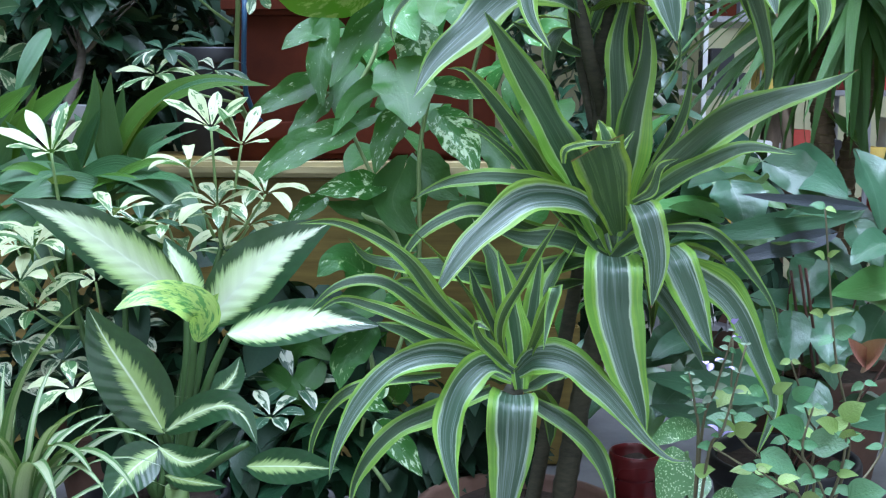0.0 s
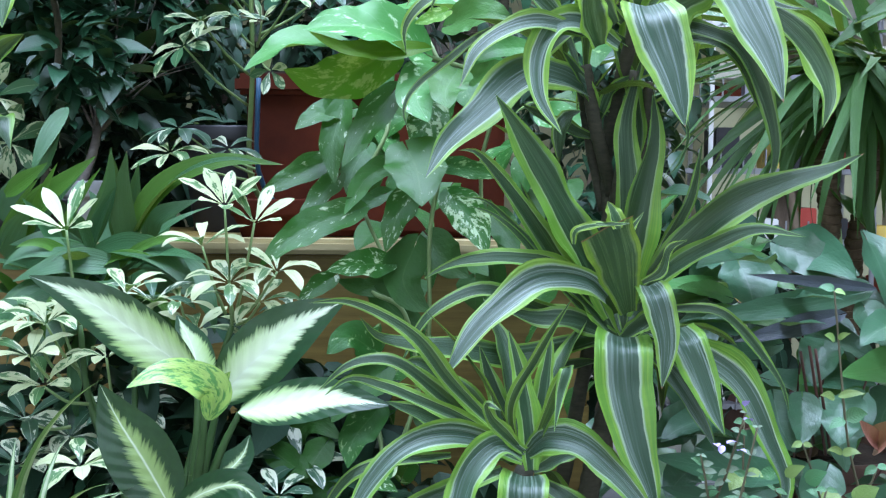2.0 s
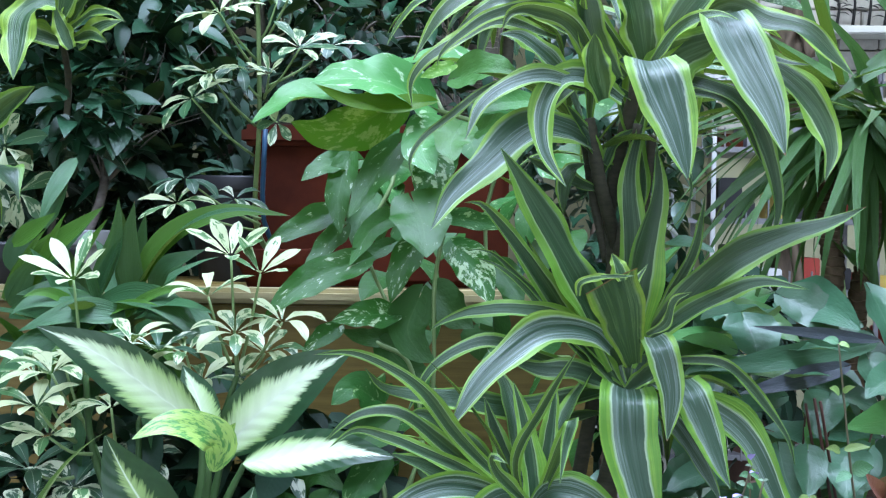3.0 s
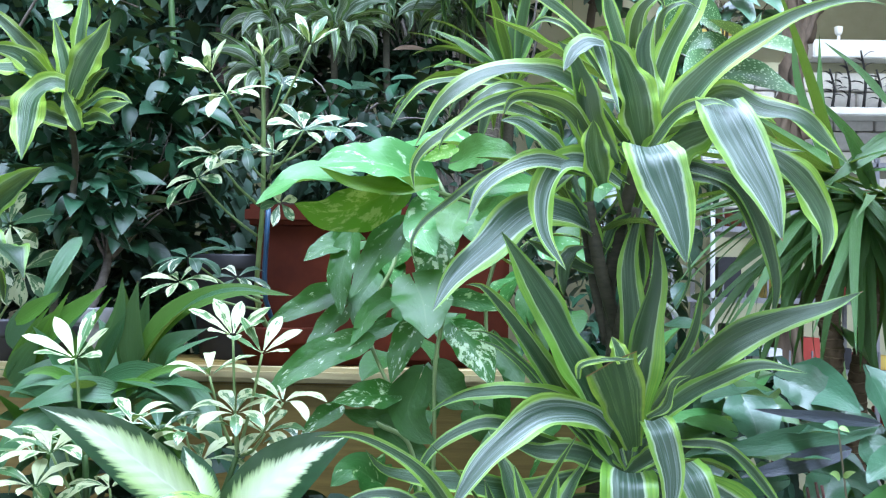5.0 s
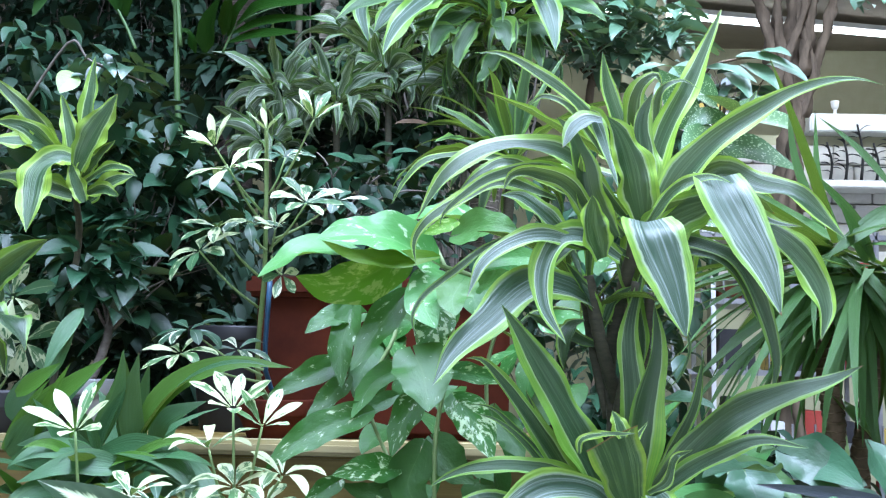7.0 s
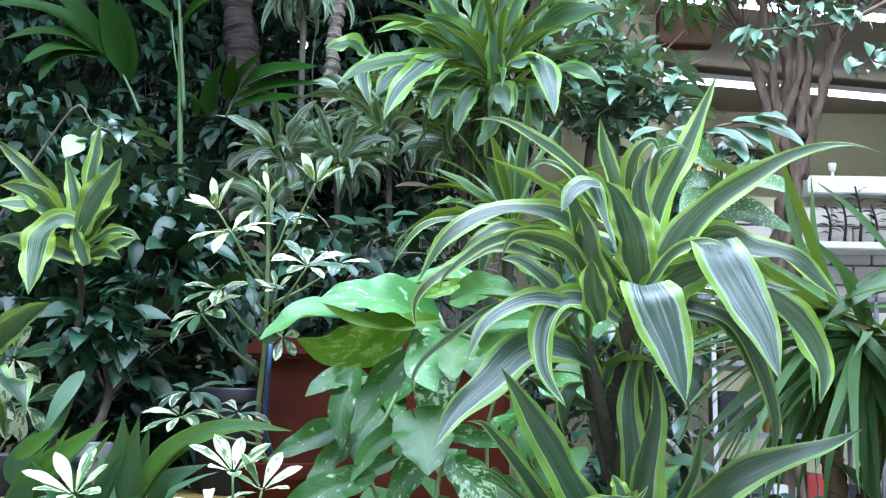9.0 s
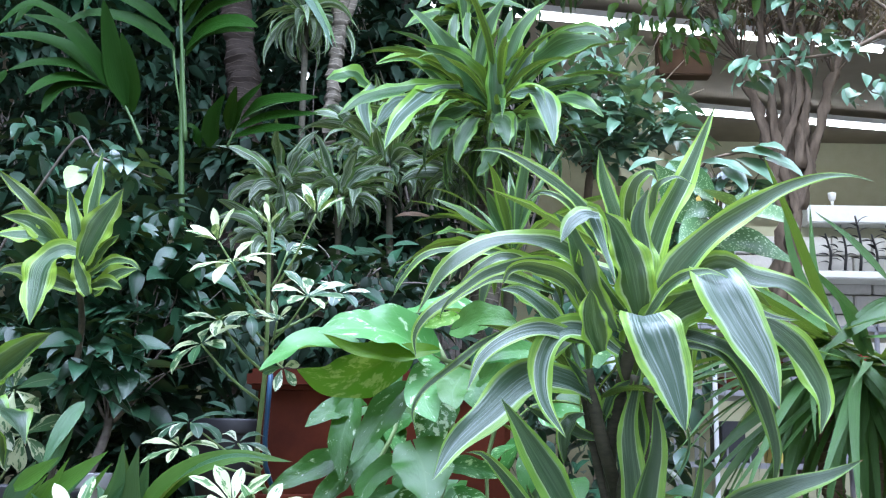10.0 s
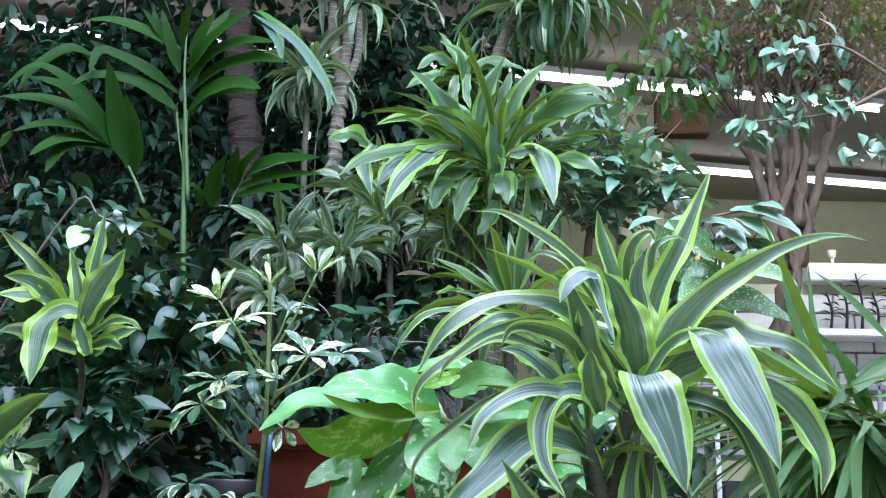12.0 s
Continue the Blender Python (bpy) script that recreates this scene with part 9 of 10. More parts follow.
clump = thing("dracaena", (-0.362, 3.800, 0), "compact dragon plant with drooping white-striped leaves", "potted plant", "compact dragon plants")
pot(clump, (-0.362, 3.800, 0), 0.13, 0.26, BLACK_POT, "black plastic tub")
tube(clump, "cane", CANE, [(-0.362, 3.800, 0.24), (-0.332, 3.820, 1.436), (-0.362, 3.800, 2.611)], 0.016, 0.012, 8, 40, 0.08, 0.025)
crown(clump, WHITE_STRIPE, (-0.362, 3.800, 2.611), 34, 0.24, 0.054, 526, rise=(72, -20), bend=(30, 150), shape="ovate", wave=0.5, spread=0.03, loose=85)

clump = thing("dracaena", (-0.633, 3.400, 0), "compact dragon plant with drooping white-striped leaves", "potted plant", "compact dragon plants")
pot(clump, (-0.633, 3.400, 0), 0.13, 0.26, BLACK_POT, "black plastic tub")
tube(clump, "cane", CANE, [(-0.633, 3.400, 0.24), (-0.603, 3.420, 1.182), (-0.633, 3.400, 2.149)], 0.016, 0.012, 8, 40, 0.08, 0.025)
crown(clump, WHITE_STRIPE, (-0.633, 3.400, 2.149), 28, 0.20, 0.054, 527, rise=(72, -20), bend=(30, 150), shape="ovate", wave=0.5, spread=0.03, loose=85)

dragon_back = thing("dracaena", (0.084, 3.3, 0), "tall lemon-striped dragon plant in the back row", "potted plant")
pot(dragon_back, (0.084, 3.3, 0), 0.17, 0.32, BLACK_POT, "black plastic tub")
tube(dragon_back, "cane", RINGED, [(0.084, 3.3, 0.3), (0.100, 3.300, 2.066), (0.089, 3.300, 2.542)], 0.028, 0.022, 10, 70, 0.07, 0.03, 0.2)
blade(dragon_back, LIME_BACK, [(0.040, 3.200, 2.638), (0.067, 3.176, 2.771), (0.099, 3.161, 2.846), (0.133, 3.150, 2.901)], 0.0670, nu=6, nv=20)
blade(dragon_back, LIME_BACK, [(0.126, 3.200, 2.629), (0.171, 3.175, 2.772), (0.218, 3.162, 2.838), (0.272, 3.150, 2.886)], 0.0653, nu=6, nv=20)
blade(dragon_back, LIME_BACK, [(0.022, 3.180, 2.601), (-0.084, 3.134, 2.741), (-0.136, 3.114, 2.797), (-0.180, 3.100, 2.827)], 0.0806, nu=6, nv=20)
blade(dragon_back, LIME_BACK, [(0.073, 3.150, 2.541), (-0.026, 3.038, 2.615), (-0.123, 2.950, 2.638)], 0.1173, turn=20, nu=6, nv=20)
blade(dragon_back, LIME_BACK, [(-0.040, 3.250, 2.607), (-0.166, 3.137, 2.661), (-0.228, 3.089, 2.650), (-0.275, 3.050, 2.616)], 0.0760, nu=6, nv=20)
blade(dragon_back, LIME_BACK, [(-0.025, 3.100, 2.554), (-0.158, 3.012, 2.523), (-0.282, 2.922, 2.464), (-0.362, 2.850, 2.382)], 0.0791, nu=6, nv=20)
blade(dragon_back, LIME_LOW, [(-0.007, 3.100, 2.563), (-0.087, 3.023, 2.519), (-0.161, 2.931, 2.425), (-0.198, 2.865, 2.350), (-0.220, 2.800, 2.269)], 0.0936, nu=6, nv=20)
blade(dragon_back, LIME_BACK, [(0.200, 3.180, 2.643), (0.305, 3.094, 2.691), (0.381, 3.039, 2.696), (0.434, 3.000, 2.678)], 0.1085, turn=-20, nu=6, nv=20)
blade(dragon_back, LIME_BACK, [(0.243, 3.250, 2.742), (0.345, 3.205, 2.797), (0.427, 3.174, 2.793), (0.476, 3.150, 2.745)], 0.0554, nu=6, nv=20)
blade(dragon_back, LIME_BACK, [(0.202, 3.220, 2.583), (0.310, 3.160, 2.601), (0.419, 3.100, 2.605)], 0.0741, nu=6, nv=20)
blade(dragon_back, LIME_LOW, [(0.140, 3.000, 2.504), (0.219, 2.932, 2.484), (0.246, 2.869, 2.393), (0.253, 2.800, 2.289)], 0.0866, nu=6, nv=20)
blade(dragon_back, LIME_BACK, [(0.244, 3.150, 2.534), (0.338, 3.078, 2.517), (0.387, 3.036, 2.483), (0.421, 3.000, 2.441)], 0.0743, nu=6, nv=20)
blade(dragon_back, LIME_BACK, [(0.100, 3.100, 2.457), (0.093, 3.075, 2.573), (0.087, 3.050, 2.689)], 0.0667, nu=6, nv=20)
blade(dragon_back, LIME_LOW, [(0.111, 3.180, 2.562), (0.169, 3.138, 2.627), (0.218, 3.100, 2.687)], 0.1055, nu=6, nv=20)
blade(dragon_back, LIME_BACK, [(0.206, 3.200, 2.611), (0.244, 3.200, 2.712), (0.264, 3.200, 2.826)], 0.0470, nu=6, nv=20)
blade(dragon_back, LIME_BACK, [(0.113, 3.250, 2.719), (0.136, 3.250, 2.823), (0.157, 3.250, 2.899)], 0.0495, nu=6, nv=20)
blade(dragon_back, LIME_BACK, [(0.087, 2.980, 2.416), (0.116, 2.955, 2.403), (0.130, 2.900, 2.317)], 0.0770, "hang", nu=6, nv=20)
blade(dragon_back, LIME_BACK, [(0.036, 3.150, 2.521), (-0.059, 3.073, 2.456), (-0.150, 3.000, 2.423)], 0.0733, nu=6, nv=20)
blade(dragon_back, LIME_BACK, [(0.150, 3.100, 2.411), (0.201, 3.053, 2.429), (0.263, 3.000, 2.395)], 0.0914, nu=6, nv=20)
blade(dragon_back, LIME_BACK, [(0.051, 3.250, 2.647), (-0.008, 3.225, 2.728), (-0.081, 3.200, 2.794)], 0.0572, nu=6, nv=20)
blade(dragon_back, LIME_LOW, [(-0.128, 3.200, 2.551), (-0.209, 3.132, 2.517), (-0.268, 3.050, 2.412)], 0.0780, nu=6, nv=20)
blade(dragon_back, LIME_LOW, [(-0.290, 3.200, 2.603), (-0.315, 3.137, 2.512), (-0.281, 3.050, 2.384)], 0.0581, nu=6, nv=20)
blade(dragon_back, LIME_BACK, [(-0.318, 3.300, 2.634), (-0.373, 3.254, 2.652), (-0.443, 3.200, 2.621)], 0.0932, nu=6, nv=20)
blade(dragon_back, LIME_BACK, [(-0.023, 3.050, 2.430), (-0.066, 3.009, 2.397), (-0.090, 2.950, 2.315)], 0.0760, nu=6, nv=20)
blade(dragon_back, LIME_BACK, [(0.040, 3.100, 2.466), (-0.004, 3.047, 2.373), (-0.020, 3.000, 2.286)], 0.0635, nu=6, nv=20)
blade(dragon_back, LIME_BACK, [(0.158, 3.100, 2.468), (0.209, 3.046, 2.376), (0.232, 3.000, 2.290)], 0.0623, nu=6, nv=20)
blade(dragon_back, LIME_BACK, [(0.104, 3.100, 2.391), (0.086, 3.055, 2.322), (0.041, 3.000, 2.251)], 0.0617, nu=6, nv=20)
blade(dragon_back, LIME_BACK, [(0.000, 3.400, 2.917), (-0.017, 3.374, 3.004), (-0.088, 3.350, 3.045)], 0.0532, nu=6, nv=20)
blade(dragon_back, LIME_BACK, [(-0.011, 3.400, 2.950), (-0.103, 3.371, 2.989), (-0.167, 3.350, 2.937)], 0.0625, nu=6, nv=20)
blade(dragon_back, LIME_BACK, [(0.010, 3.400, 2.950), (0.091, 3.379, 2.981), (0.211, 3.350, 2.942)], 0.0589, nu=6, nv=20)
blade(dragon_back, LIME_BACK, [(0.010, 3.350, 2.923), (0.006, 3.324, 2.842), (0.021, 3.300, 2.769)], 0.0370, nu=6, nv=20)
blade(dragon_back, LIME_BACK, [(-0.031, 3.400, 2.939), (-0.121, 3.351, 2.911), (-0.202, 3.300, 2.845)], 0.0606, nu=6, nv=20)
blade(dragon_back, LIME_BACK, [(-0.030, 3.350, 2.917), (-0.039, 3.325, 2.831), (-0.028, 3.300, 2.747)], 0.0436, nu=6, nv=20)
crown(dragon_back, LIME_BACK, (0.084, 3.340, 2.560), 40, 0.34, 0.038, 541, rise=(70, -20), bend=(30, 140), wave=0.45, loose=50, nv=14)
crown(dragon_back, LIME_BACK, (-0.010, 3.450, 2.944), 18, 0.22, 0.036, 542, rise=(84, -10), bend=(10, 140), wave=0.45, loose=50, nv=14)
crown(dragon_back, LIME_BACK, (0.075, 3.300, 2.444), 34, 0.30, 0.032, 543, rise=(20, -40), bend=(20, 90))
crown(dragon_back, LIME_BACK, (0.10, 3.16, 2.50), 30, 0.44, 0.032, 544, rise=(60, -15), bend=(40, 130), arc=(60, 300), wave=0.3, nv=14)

dragon_mid = thing("dracaena", (0.113, 2.36, 0.70), "dragon plant with dull striped leaves behind the pothos", "potted plant")
pot(dragon_mid, (0.113, 2.36, 0.70), 0.11, 0.20, BLACK_POT, "black plastic tub")
tube(dragon_mid, "cane", CANE, [(0.113, 2.36, 0.88), (0.093, 2.36, 1.4), (0.113, 2.350, 1.885)], 0.014, 0.012, 8, 50, 0.08, 0.025)
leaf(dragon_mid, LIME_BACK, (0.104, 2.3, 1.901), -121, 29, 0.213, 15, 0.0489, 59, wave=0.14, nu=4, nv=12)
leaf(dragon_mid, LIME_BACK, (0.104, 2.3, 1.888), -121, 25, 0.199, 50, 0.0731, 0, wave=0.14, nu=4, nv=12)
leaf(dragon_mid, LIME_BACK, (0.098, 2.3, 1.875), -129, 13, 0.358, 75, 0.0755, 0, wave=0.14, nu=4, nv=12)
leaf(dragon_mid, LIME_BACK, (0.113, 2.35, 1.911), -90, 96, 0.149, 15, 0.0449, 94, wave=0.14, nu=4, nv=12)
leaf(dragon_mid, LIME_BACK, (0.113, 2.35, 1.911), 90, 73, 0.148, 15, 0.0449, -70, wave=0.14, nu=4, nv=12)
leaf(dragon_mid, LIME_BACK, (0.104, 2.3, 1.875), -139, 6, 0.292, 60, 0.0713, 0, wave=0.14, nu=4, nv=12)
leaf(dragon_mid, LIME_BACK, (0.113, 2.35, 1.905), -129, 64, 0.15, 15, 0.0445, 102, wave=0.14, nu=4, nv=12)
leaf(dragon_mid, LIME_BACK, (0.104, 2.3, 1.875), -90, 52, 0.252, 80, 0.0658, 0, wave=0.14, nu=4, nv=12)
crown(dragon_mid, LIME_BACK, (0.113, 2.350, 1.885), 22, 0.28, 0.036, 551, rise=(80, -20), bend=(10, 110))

dragon_top = thing("dracaena", (0.143, 3.6, 0), "tall leaning dragon tree with drooping striped leaves", "tree")
tube(dragon_top, "trunk", RINGED, [(0.061, 3.6, 0.0), (0.067, 3.600, 2.450), (0.119, 3.580, 3.074), (0.230, 3.520, 3.319), (0.312, 3.500, 3.378)], 0.030, 0.018, 10, 80, 0.07, 0.03, 0.2)
crown(dragon_top, WHITE_STRIPE, (0.332, 3.500, 3.333), 56, 0.36, 0.034, 561, rise=(70, -40), bend=(50, 130), spread=0.03)
crown(dragon_top, DARK_STRAP, (0.344, 3.520, 3.297), 60, 0.40, 0.036, 563, rise=(60, -40), bend=(60, 140), spread=0.04, wave=0.2)
crown(dragon_top, WHITE_STRIPE, (0.280, 3.500, 3.241), 26, 0.30, 0.034, 562, rise=(20, -50), bend=(40, 100), spread=0.03)
pot(dragon_top, (0.061, 3.6, 0), 0.18, 0.34, BLACK_POT, "black plastic tub")

fig_right = thing("weeping_fig", (0.530, 3.6, 0), "bright green weeping fig in the back row", "potted plant")
pot(fig_right, (0.530, 3.6, 0), 0.18, 0.34, BLACK_POT, "black plastic tub")
tube(fig_right, "trunk", BARK_BROWN, [(0.530, 3.6, 0.3), (0.441, 3.600, 2.129), (0.488, 3.600, 2.583)], 0.02, 0.012, 8, 16)
twigs(fig_right, BARK_BROWN, (0.465, 3.600, 2.415), (0.534, 3.550, 2.716), (0.36, 0.2, 0.26), 24, 0.008, 6)
bush(fig_right, "leaves", FICUS_LIGHT, (0.490, 3.400, 2.571), (0.36, 0.22, 0.26), 330, 0.100, 35, droop=(25, -40), ratio=0.36, toward=180, nu=4, nv=7)
bush(fig_right, "leaves", FICUS_LIGHT, (0.485, 3.550, 2.856), (0.24, 0.16, 0.18), 60, 0.085, 36, droop=(0, -70), ratio=0.42, toward=180, nu=4, nv=7)
bush(fig_right, "leaves", FICUS_LIGHT, (0.551, 3.250, 2.503), (0.30, 0.15, 0.16), 150, 0.105, 68, droop=(25, -30), ratio=0.36, toward=180, nu=4, nv=7)
fig_low = thing("rubber_fig", (0.95, 2.62, 0), "fig with large bluish green leaves", "potted plant")
pot(fig_low, (0.95, 2.62, 0), 0.15, 0.28, BLACK_POT, "black plastic tub")
tube(fig_low, "trunk", BARK_BROWN, [(0.95, 2.62, 0.26), (0.86, 2.62, 1.2), (0.652, 2.600, 2.059)], 0.016, 0.009, 8, 14)
twigs(fig_low, BARK_BROWN, (0.649, 2.600, 2.000), (0.686, 2.600, 2.165), (0.16, 0.1, 0.08), 12, 0.005, 7)
bush(fig_low, "leaves", FICUS, (0.684, 2.600, 2.134), (0.14, 0.10, 0.05), 26, 0.095, 37, droop=(10, -35), ratio=0.4, toward=180)
bush(fig_low, "leaves", FICUS, (0.533, 2.600, 1.940), (0.18, 0.10, 0.22), 110, 0.09, 38, droop=(0, -60), ratio=0.4, toward=180)
leaf(fig_low, FICUS_LIGHT, (0.598, 2.56, 2.179), 130, -9, 0.157, 35, 0.0568, -28, shape="ovate", fold=14, wave=0.1)
leaf(fig_low, FICUS_LIGHT, (0.678, 2.56, 2.21), 124, -8, 0.178, 35, 0.0608, -30, shape="ovate", fold=14, wave=0.1)
leaf(fig_low, FICUS_LIGHT, (0.648, 2.56, 2.175), 153, -32, 0.149, 35, 0.0534, -21, shape="ovate", fold=14, wave=0.1)
leaf(fig_low, FICUS_LIGHT, (0.598, 2.56, 2.19), -129, -14, 0.167, 35, 0.053, 19, shape="ovate", fold=14, wave=0.1)
leaf(fig_low, FICUS_LIGHT, (0.736, 2.56, 2.22), 149, -4, 0.113, 35, 0.0475, -23, shape="ovate", fold=14, wave=0.1)
leaf(fig_low, FICUS_LIGHT, (0.635, 2.56, 2.21), -131, 15, 0.14, 35, 0.0469, 20, shape="ovate", fold=14, wave=0.1)
leaf(fig_low, FICUS_LIGHT, (0.692, 2.56, 2.191), 141, -26, 0.154, 35, 0.0571, -26, shape="ovate", fold=14, wave=0.1)
leaf(fig_low, FICUS_LIGHT, (0.604, 2.56, 2.167), -153, -33, 0.153, 35, 0.0496, 7, shape="ovate", fold=14, wave=0.1)
leaf(fig_low, FICUS_LIGHT, (0.519, 2.56, 2.181), -128, -6, 0.16, 35, 0.0495, 20, shape="ovate", fold=14, wave=0.1)
leaf(fig_low, FICUS_LIGHT, (0.547, 2.56, 2.159), -135, -21, 0.159, 35, 0.0494, 17, shape="ovate", fold=14, wave=0.1)
leaf(fig_low, FICUS_LIGHT, (0.756, 2.56, 2.192), 140, -18, 0.141, 35, 0.0508, -26, shape="ovate", fold=14, wave=0.1)
tube(fig_low, "branch", BARK_BROWN, [(0.652, 2.600, 2.059), (0.609, 2.580, 2.173), (0.692, 2.560, 2.205), (0.764, 2.560, 2.206)], 0.005, 0.002, 6, 12)
tube(fig_low, "branch", BARK_BROWN, [(0.641, 2.600, 2.074), (0.602, 2.580, 2.173), (0.519, 2.560, 2.178)], 0.004, 0.002, 6, 10)

old_fig = thing("weeping_fig_tree", (1.547, 5.0, 0), "old weeping fig tree with brown stems and dry twigs", "tree")
tube(old_fig, "trunk", BARK_BROWN, [(1.547, 5.0, 0.0), (1.561, 5.000, 2.196), (1.610, 5.000, 2.780), (1.615, 5.000, 3.308), (1.616, 4.950, 3.807)], 0.070, 0.03, 14, 40, 0, 0.03, 1.1)
tube(old_fig, "limb", BARK_BROWN, [(1.554, 4.980, 2.633), (1.458, 4.900, 3.007), (1.352, 4.850, 3.337), (1.187, 4.800, 3.610)], 0.035, 0.016, 12, 36, 0, 0.03, 1.1)
tube(old_fig, "limb", BARK_BROWN, [(1.624, 4.980, 2.662), (1.717, 4.950, 2.969), (1.806, 4.900, 3.303), (2.005, 4.900, 3.727)], 0.035, 0.016, 12, 36, 0, 0.03, 1.1)
tube(old_fig, "limb", BARK_BROWN, [(1.528, 4.950, 2.794), (1.505, 4.900, 3.123), (1.446, 4.850, 3.546), (1.480, 4.800, 3.918)], 0.028, 0.014, 12, 36, 0, 0.03, 1.1)
tube(old_fig, "limb", BARK_BROWN, [(1.611, 4.900, 2.839), (1.680, 4.900, 3.272), (1.663, 4.900, 3.662), (1.777, 4.900, 4.099)], 0.028, 0.014, 12, 36, 0, 0.03, 1.1)
tube(old_fig, "limb", BARK_BROWN, [(1.496, 4.920, 2.183), (1.598, 4.900, 2.560), (1.540, 4.880, 2.888), (1.628, 4.860, 3.227), (1.534, 4.850, 3.638)], 0.024, 0.012, 10, 40, 0, 0.03, 1.1)
tube(old_fig, "limb", BARK_BROWN, [(1.621, 4.940, 2.188), (1.563, 4.900, 2.504), (1.670, 4.900, 2.839), (1.603, 4.900, 3.154), (1.730, 4.880, 3.503)], 0.022, 0.011, 10, 40, 0, 0.03, 1.1)
twigs(old_fig, BARK_BROWN, (1.617, 5.000, 3.338), (1.642, 4.900, 3.784), (0.55, 0.4, 0.40), 14, 0.012, 8)
twigs(old_fig, BARK_BROWN, (1.352, 4.850, 3.337), (1.213, 4.800, 3.581), (0.40, 0.3, 0.30), 14, 0.009, 9)
twigs(old_fig, BARK_BROWN, (1.228, 4.810, 3.556), (1.078, 4.800, 3.639), (0.35, 0.3, 0.28), 12, 0.006, 13)
twigs(old_fig, BARK_BROWN, (1.806, 4.900, 3.303), (1.944, 4.900, 3.665), (0.40, 0.3, 0.32), 9, 0.009, 14)
twigs(old_fig, BARK_BROWN, (1.459, 4.860, 3.491), (1.432, 4.850, 3.819), (0.40, 0.3, 0.30), 14, 0.008, 15)
twigs(old_fig, BARK_BROWN, (1.666, 4.900, 3.631), (1.766, 4.900, 3.941), (0.40, 0.3, 0.30), 14, 0.008, 16)
bush(old_fig, "dry_leaves", DRY, (1.428, 4.850, 3.727), (0.46, 0.3, 0.26), 1200, 0.038, 66, droop=(20, -85), shell=0.1)
bush(old_fig, "dry_leaves", DRY, (1.862, 4.900, 3.695), (0.42, 0.3, 0.30), 1400, 0.038, 67, droop=(20, -85), shell=0.1)
bush(old_fig, "dry_leaves", DRY, (1.789, 5.100, 4.206), (1.05, 0.5, 0.70), 5200, 0.042, 39, droop=(20, -85), shell=0.1)
bush(old_fig, "leaves", FICUS_LIGHT, (1.410, 4.800, 3.643), (0.80, 0.45, 0.40), 125, 0.105, 42, droop=(-10, -80), ratio=0.5, toward=180, nu=4, nv=6)
bush(old_fig, "fresh_leaves", FICUS_FRESH, (1.02, 4.75, 3.62), (0.42, 0.3, 0.42), 150, 0.095, 74, droop=(-20, -85), ratio=0.45, nu=4, nv=6)
bush(old_fig, "fresh_leaves", FICUS_FRESH, (1.75, 4.75, 3.95), (0.75, 0.3, 0.45), 110, 0.095, 75, droop=(-20, -85), ratio=0.45, nu=4, nv=6)
fig_spray = thing("weeping_fig", (1.254, 3.1, 0), "weeping fig whose long shoots hang into the light", "potted plant")
pot(fig_spray, (1.254, 3.1, 0), 0.16, 0.30, BLACK_POT, "black plastic tub")
tube(fig_spray, "trunk", BARK_BROWN, [(1.254, 3.1, 0.28), (1.455, 3.100, 2.332), (1.404, 3.050, 2.756), (1.135, 3.000, 2.657), (0.892, 3.000, 2.626)], 0.014, 0.003, 8, 24)
tube(fig_spray, "limb", BARK_BROWN, [(1.371, 3.050, 2.774), (1.158, 3.020, 2.892), (1.025, 3.000, 2.823), (0.993, 3.000, 2.729)], 0.006, 0.002, 6, 16)
bush(fig_spray, "leaves", FICUS_LIGHT, (0.908, 3.000, 2.599), (0.17, 0.08, 0.07), 26, 0.075, 43, droop=(-5, -60), ratio=0.6, toward=180, nu=4, nv=7)
bush(fig_spray, "leaves", FICUS_LIGHT, (1.068, 3.000, 2.693), (0.18, 0.08, 0.06), 26, 0.075, 44, droop=(-5, -60), ratio=0.6, toward=180, nu=4, nv=7)
bush(fig_spray, "leaves", FICUS_LIGHT, (1.025, 3.000, 2.823), (0.08, 0.06, 0.12), 15, 0.075, 45, droop=(-5, -60), ratio=0.6, toward=180, nu=4, nv=7)
bush(fig_spray, "leaves", FICUS_LIGHT, (1.195, 3.000, 2.548), (0.16, 0.08, 0.06), 21, 0.075, 46, droop=(-5, -60), ratio=0.6, toward=180, nu=4, nv=7)
pot(old_fig, (1.547, 5.0, 0), 0.32, 0.5, BROWN_POT, "large brown clay tub")

fig_twig = thing("weeping_fig", (-1.18, 2.28, 0.70), "weeping fig with a bluish shoot and one pale leaf", "potted plant")
pot(fig_twig, (-1.18, 2.28, 0.70), 0.10, 0.18, BLACK_POT, "black plastic tub")
tube(fig_twig, "trunk", BARK, [(-1.18, 2.28, 0.86), (-1.1, 2.22, 1.6), (-0.841, 2.100, 2.047), (-0.761, 2.080, 2.030), (-0.641, 2.050, 1.981)], 0.0045, 0.0015, 7, 24)
bush(fig_twig, "leaves", FICUS, (-0.699, 2.060, 2.013), (0.10, 0.05, 0.05), 30, 0.06, 47, droop=(0, -60), ratio=0.5)
leaf(fig_twig, SHRUB, (-0.783, 2.05, 1.997), -169, -39, 0.075, 20, 0.0472, 40, "broad", 10, label="pale young leaf")
bush(fig_twig, "leaves", FICUS_DARK, (-1.064, 2.400, 2.111), (0.30, 0.15, 0.16), 70, 0.075, 48, droop=(10, -70))

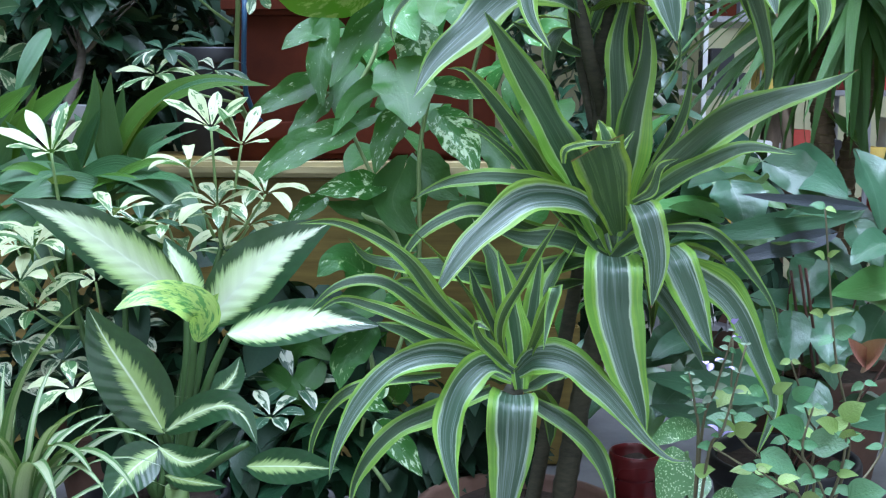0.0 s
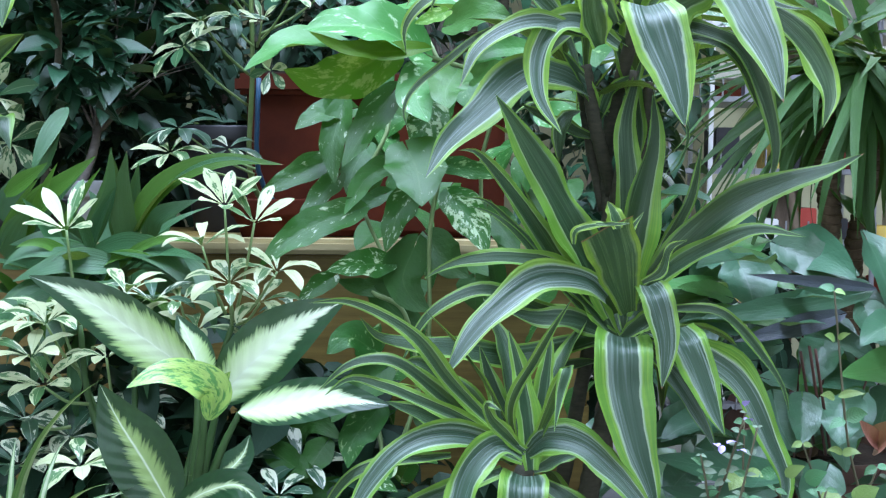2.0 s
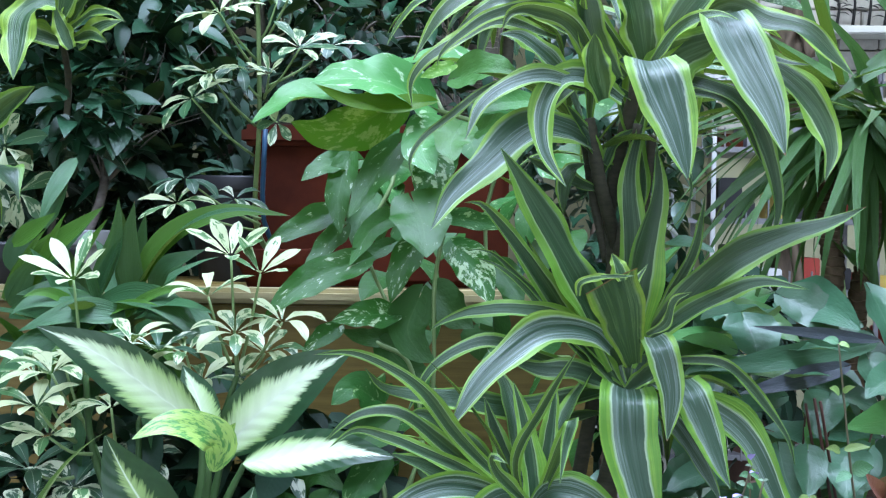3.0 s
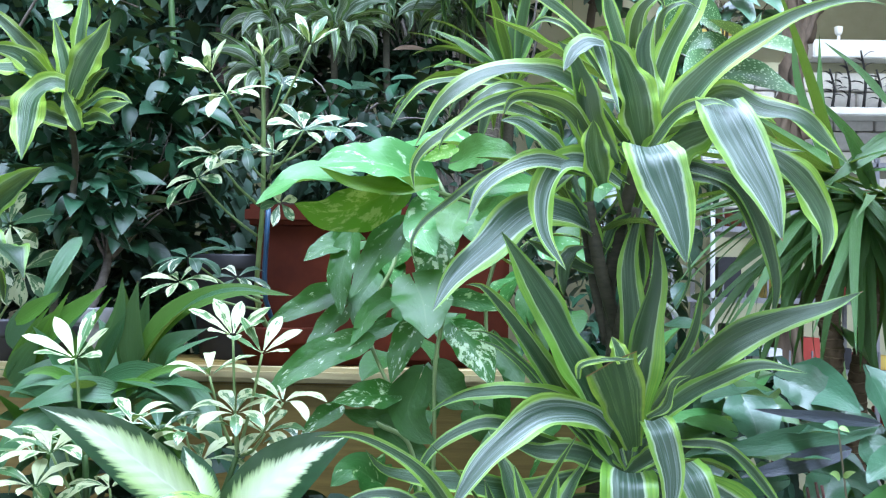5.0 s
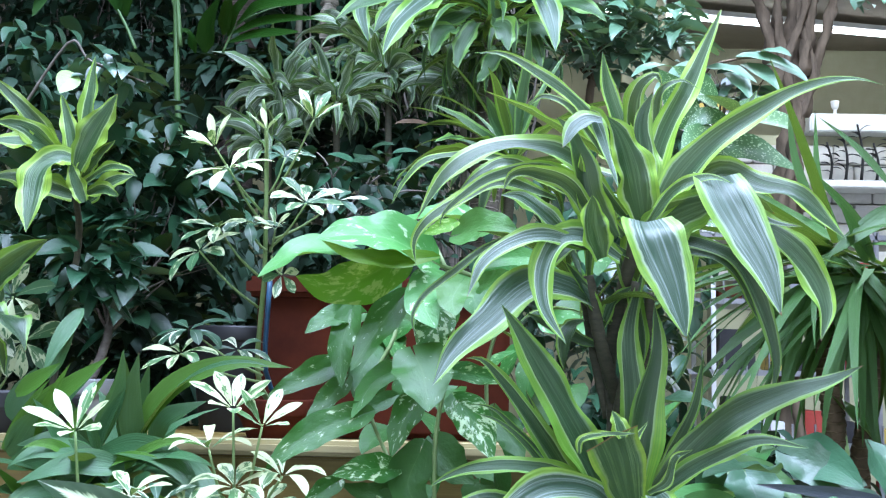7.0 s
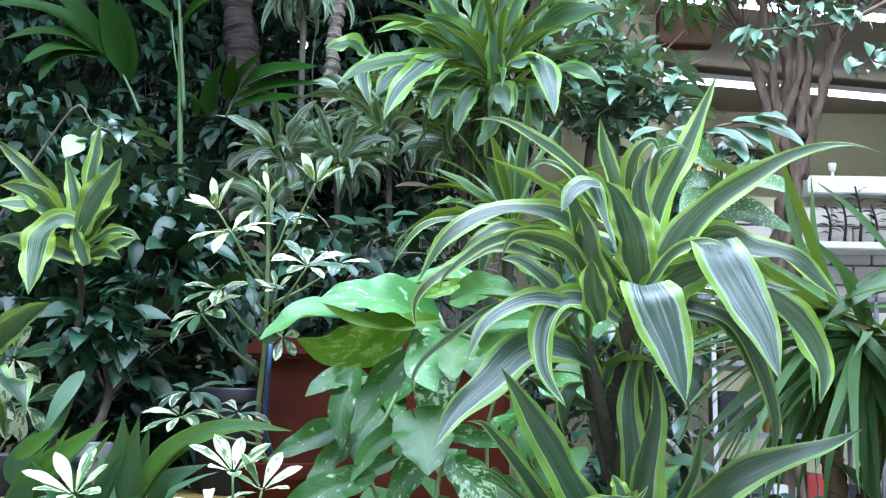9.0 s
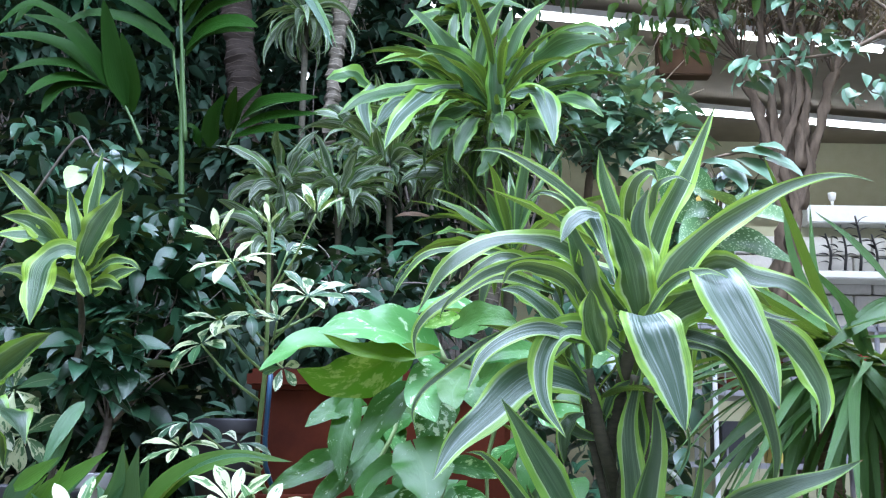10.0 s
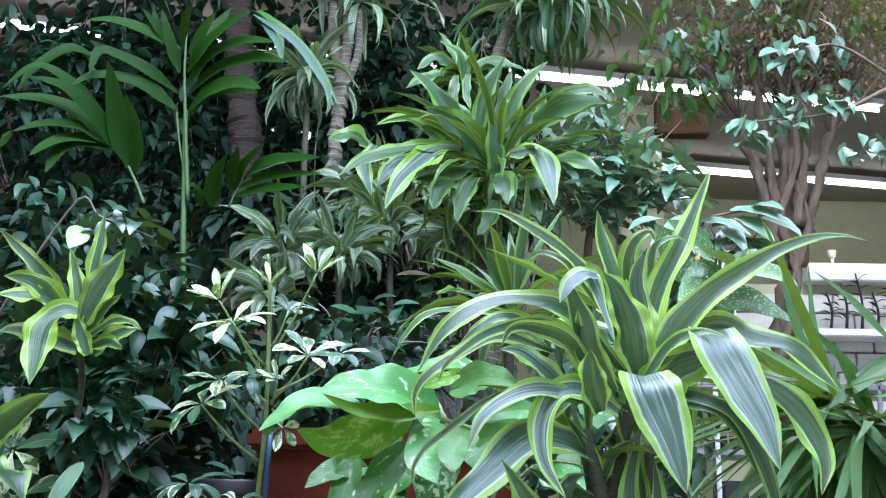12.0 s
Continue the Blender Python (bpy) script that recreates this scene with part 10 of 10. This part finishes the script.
# background foliage; its near-black leaves carry the shade in their colour
deep_a = thing("shade_tree", (-1.6, 5.2, 0), "dense leafy tree with the shade put into its leaf colour", "tree")
tube(deep_a, "trunk", BARK, [(-1.6, 5.2, 0.0), (-1.55, 5.2, 1.5), (-2.032, 5.200, 3.746)], 0.06, 0.03, 10, 16)
twigs(deep_a, BARK, (-1.55, 5.2, 1.5), (-1.809, 5.000, 3.659), (1.0, 0.4, 0.8), 40, 0.012, 10)
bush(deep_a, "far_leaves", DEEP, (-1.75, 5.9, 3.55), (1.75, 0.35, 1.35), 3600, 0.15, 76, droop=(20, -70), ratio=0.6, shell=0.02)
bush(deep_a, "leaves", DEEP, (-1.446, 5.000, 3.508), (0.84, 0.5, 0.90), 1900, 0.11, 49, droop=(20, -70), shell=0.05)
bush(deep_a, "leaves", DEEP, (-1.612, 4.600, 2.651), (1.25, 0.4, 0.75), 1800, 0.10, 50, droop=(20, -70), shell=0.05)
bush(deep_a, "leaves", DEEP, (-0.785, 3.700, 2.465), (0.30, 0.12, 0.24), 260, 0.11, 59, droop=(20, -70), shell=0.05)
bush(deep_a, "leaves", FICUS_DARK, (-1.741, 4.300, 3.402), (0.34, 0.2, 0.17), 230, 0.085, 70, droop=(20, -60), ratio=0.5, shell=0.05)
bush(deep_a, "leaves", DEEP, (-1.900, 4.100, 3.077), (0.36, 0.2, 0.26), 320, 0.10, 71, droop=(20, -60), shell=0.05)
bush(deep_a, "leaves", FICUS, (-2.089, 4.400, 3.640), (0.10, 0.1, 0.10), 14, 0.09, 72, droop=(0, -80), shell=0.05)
deep_b = thing("shade_tree", (0.1, 5.0, 0), "fig behind the dragon trees with shade put into its leaf colour", "tree")
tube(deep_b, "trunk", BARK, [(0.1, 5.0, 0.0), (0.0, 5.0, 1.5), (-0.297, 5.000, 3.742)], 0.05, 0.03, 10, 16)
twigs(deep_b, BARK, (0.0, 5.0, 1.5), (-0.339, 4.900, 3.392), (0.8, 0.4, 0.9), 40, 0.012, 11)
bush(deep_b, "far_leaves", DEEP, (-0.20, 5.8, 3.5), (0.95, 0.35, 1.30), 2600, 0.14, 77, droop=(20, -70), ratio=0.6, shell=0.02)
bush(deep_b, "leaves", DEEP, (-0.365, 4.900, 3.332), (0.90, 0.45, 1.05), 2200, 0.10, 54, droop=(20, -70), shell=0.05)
deep_e = thing("shade_shrub", (0.75, 3.2, 0), "evergreen shrub beyond the staging, dark with painted shade", "shrub")
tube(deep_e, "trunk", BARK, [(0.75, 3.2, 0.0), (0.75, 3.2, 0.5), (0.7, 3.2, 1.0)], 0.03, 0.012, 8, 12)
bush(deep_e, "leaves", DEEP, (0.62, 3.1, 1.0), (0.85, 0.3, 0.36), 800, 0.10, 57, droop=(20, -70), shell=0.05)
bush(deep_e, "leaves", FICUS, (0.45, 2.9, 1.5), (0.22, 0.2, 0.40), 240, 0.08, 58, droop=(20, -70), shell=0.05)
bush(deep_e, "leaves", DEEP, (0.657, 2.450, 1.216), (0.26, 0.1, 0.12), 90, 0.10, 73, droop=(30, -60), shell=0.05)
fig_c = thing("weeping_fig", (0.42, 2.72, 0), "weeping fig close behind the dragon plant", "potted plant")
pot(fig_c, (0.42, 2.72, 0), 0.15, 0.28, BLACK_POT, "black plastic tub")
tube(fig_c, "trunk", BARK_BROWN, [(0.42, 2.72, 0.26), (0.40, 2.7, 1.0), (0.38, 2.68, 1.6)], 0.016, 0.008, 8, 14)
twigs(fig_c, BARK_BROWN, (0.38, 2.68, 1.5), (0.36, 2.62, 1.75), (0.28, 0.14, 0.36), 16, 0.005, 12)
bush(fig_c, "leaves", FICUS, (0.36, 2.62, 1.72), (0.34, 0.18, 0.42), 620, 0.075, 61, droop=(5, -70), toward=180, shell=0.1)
# lower leaves reuse the dark fig colour as painted shade
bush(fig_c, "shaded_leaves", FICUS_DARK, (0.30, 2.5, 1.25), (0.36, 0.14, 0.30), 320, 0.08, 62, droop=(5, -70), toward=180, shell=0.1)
deep_c = thing("shade_shrub", (-0.3, 3.3, 0), "evergreen shrub between the tiers, dark with painted shade", "shrub")
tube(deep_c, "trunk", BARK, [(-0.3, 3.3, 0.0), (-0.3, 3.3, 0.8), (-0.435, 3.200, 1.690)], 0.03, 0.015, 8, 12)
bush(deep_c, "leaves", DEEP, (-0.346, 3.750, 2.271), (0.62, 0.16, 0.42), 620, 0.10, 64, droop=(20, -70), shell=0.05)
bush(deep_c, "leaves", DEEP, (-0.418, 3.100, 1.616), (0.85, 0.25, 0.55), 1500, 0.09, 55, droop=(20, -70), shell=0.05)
deep_d = thing("shade_shrub", (-1.2, 3.0, 0), "evergreen shrub behind the tier, dark with painted shade", "shrub")
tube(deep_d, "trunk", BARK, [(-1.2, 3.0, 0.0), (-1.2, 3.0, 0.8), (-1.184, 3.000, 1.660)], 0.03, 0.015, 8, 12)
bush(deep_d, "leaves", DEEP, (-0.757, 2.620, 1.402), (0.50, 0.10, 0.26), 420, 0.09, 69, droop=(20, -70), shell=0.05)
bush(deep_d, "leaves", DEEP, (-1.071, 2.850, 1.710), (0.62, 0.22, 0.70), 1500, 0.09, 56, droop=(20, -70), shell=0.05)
pot(deep_a, (-1.6, 5.2, 0), 0.28, 0.45, BROWN_POT, "large brown clay tub")
pot(deep_b, (0.1, 5.0, 0), 0.28, 0.45, BROWN_POT, "large brown clay tub")
pot(deep_c, (-0.3, 3.3, 0), 0.18, 0.34, BLACK_POT, "black plastic tub")
pot(deep_d, (-1.2, 3.0, 0), 0.18, 0.34, BLACK_POT, "black plastic tub")
pot(deep_e, (0.75, 3.2, 0), 0.16, 0.30, BLACK_POT, "black plastic tub")
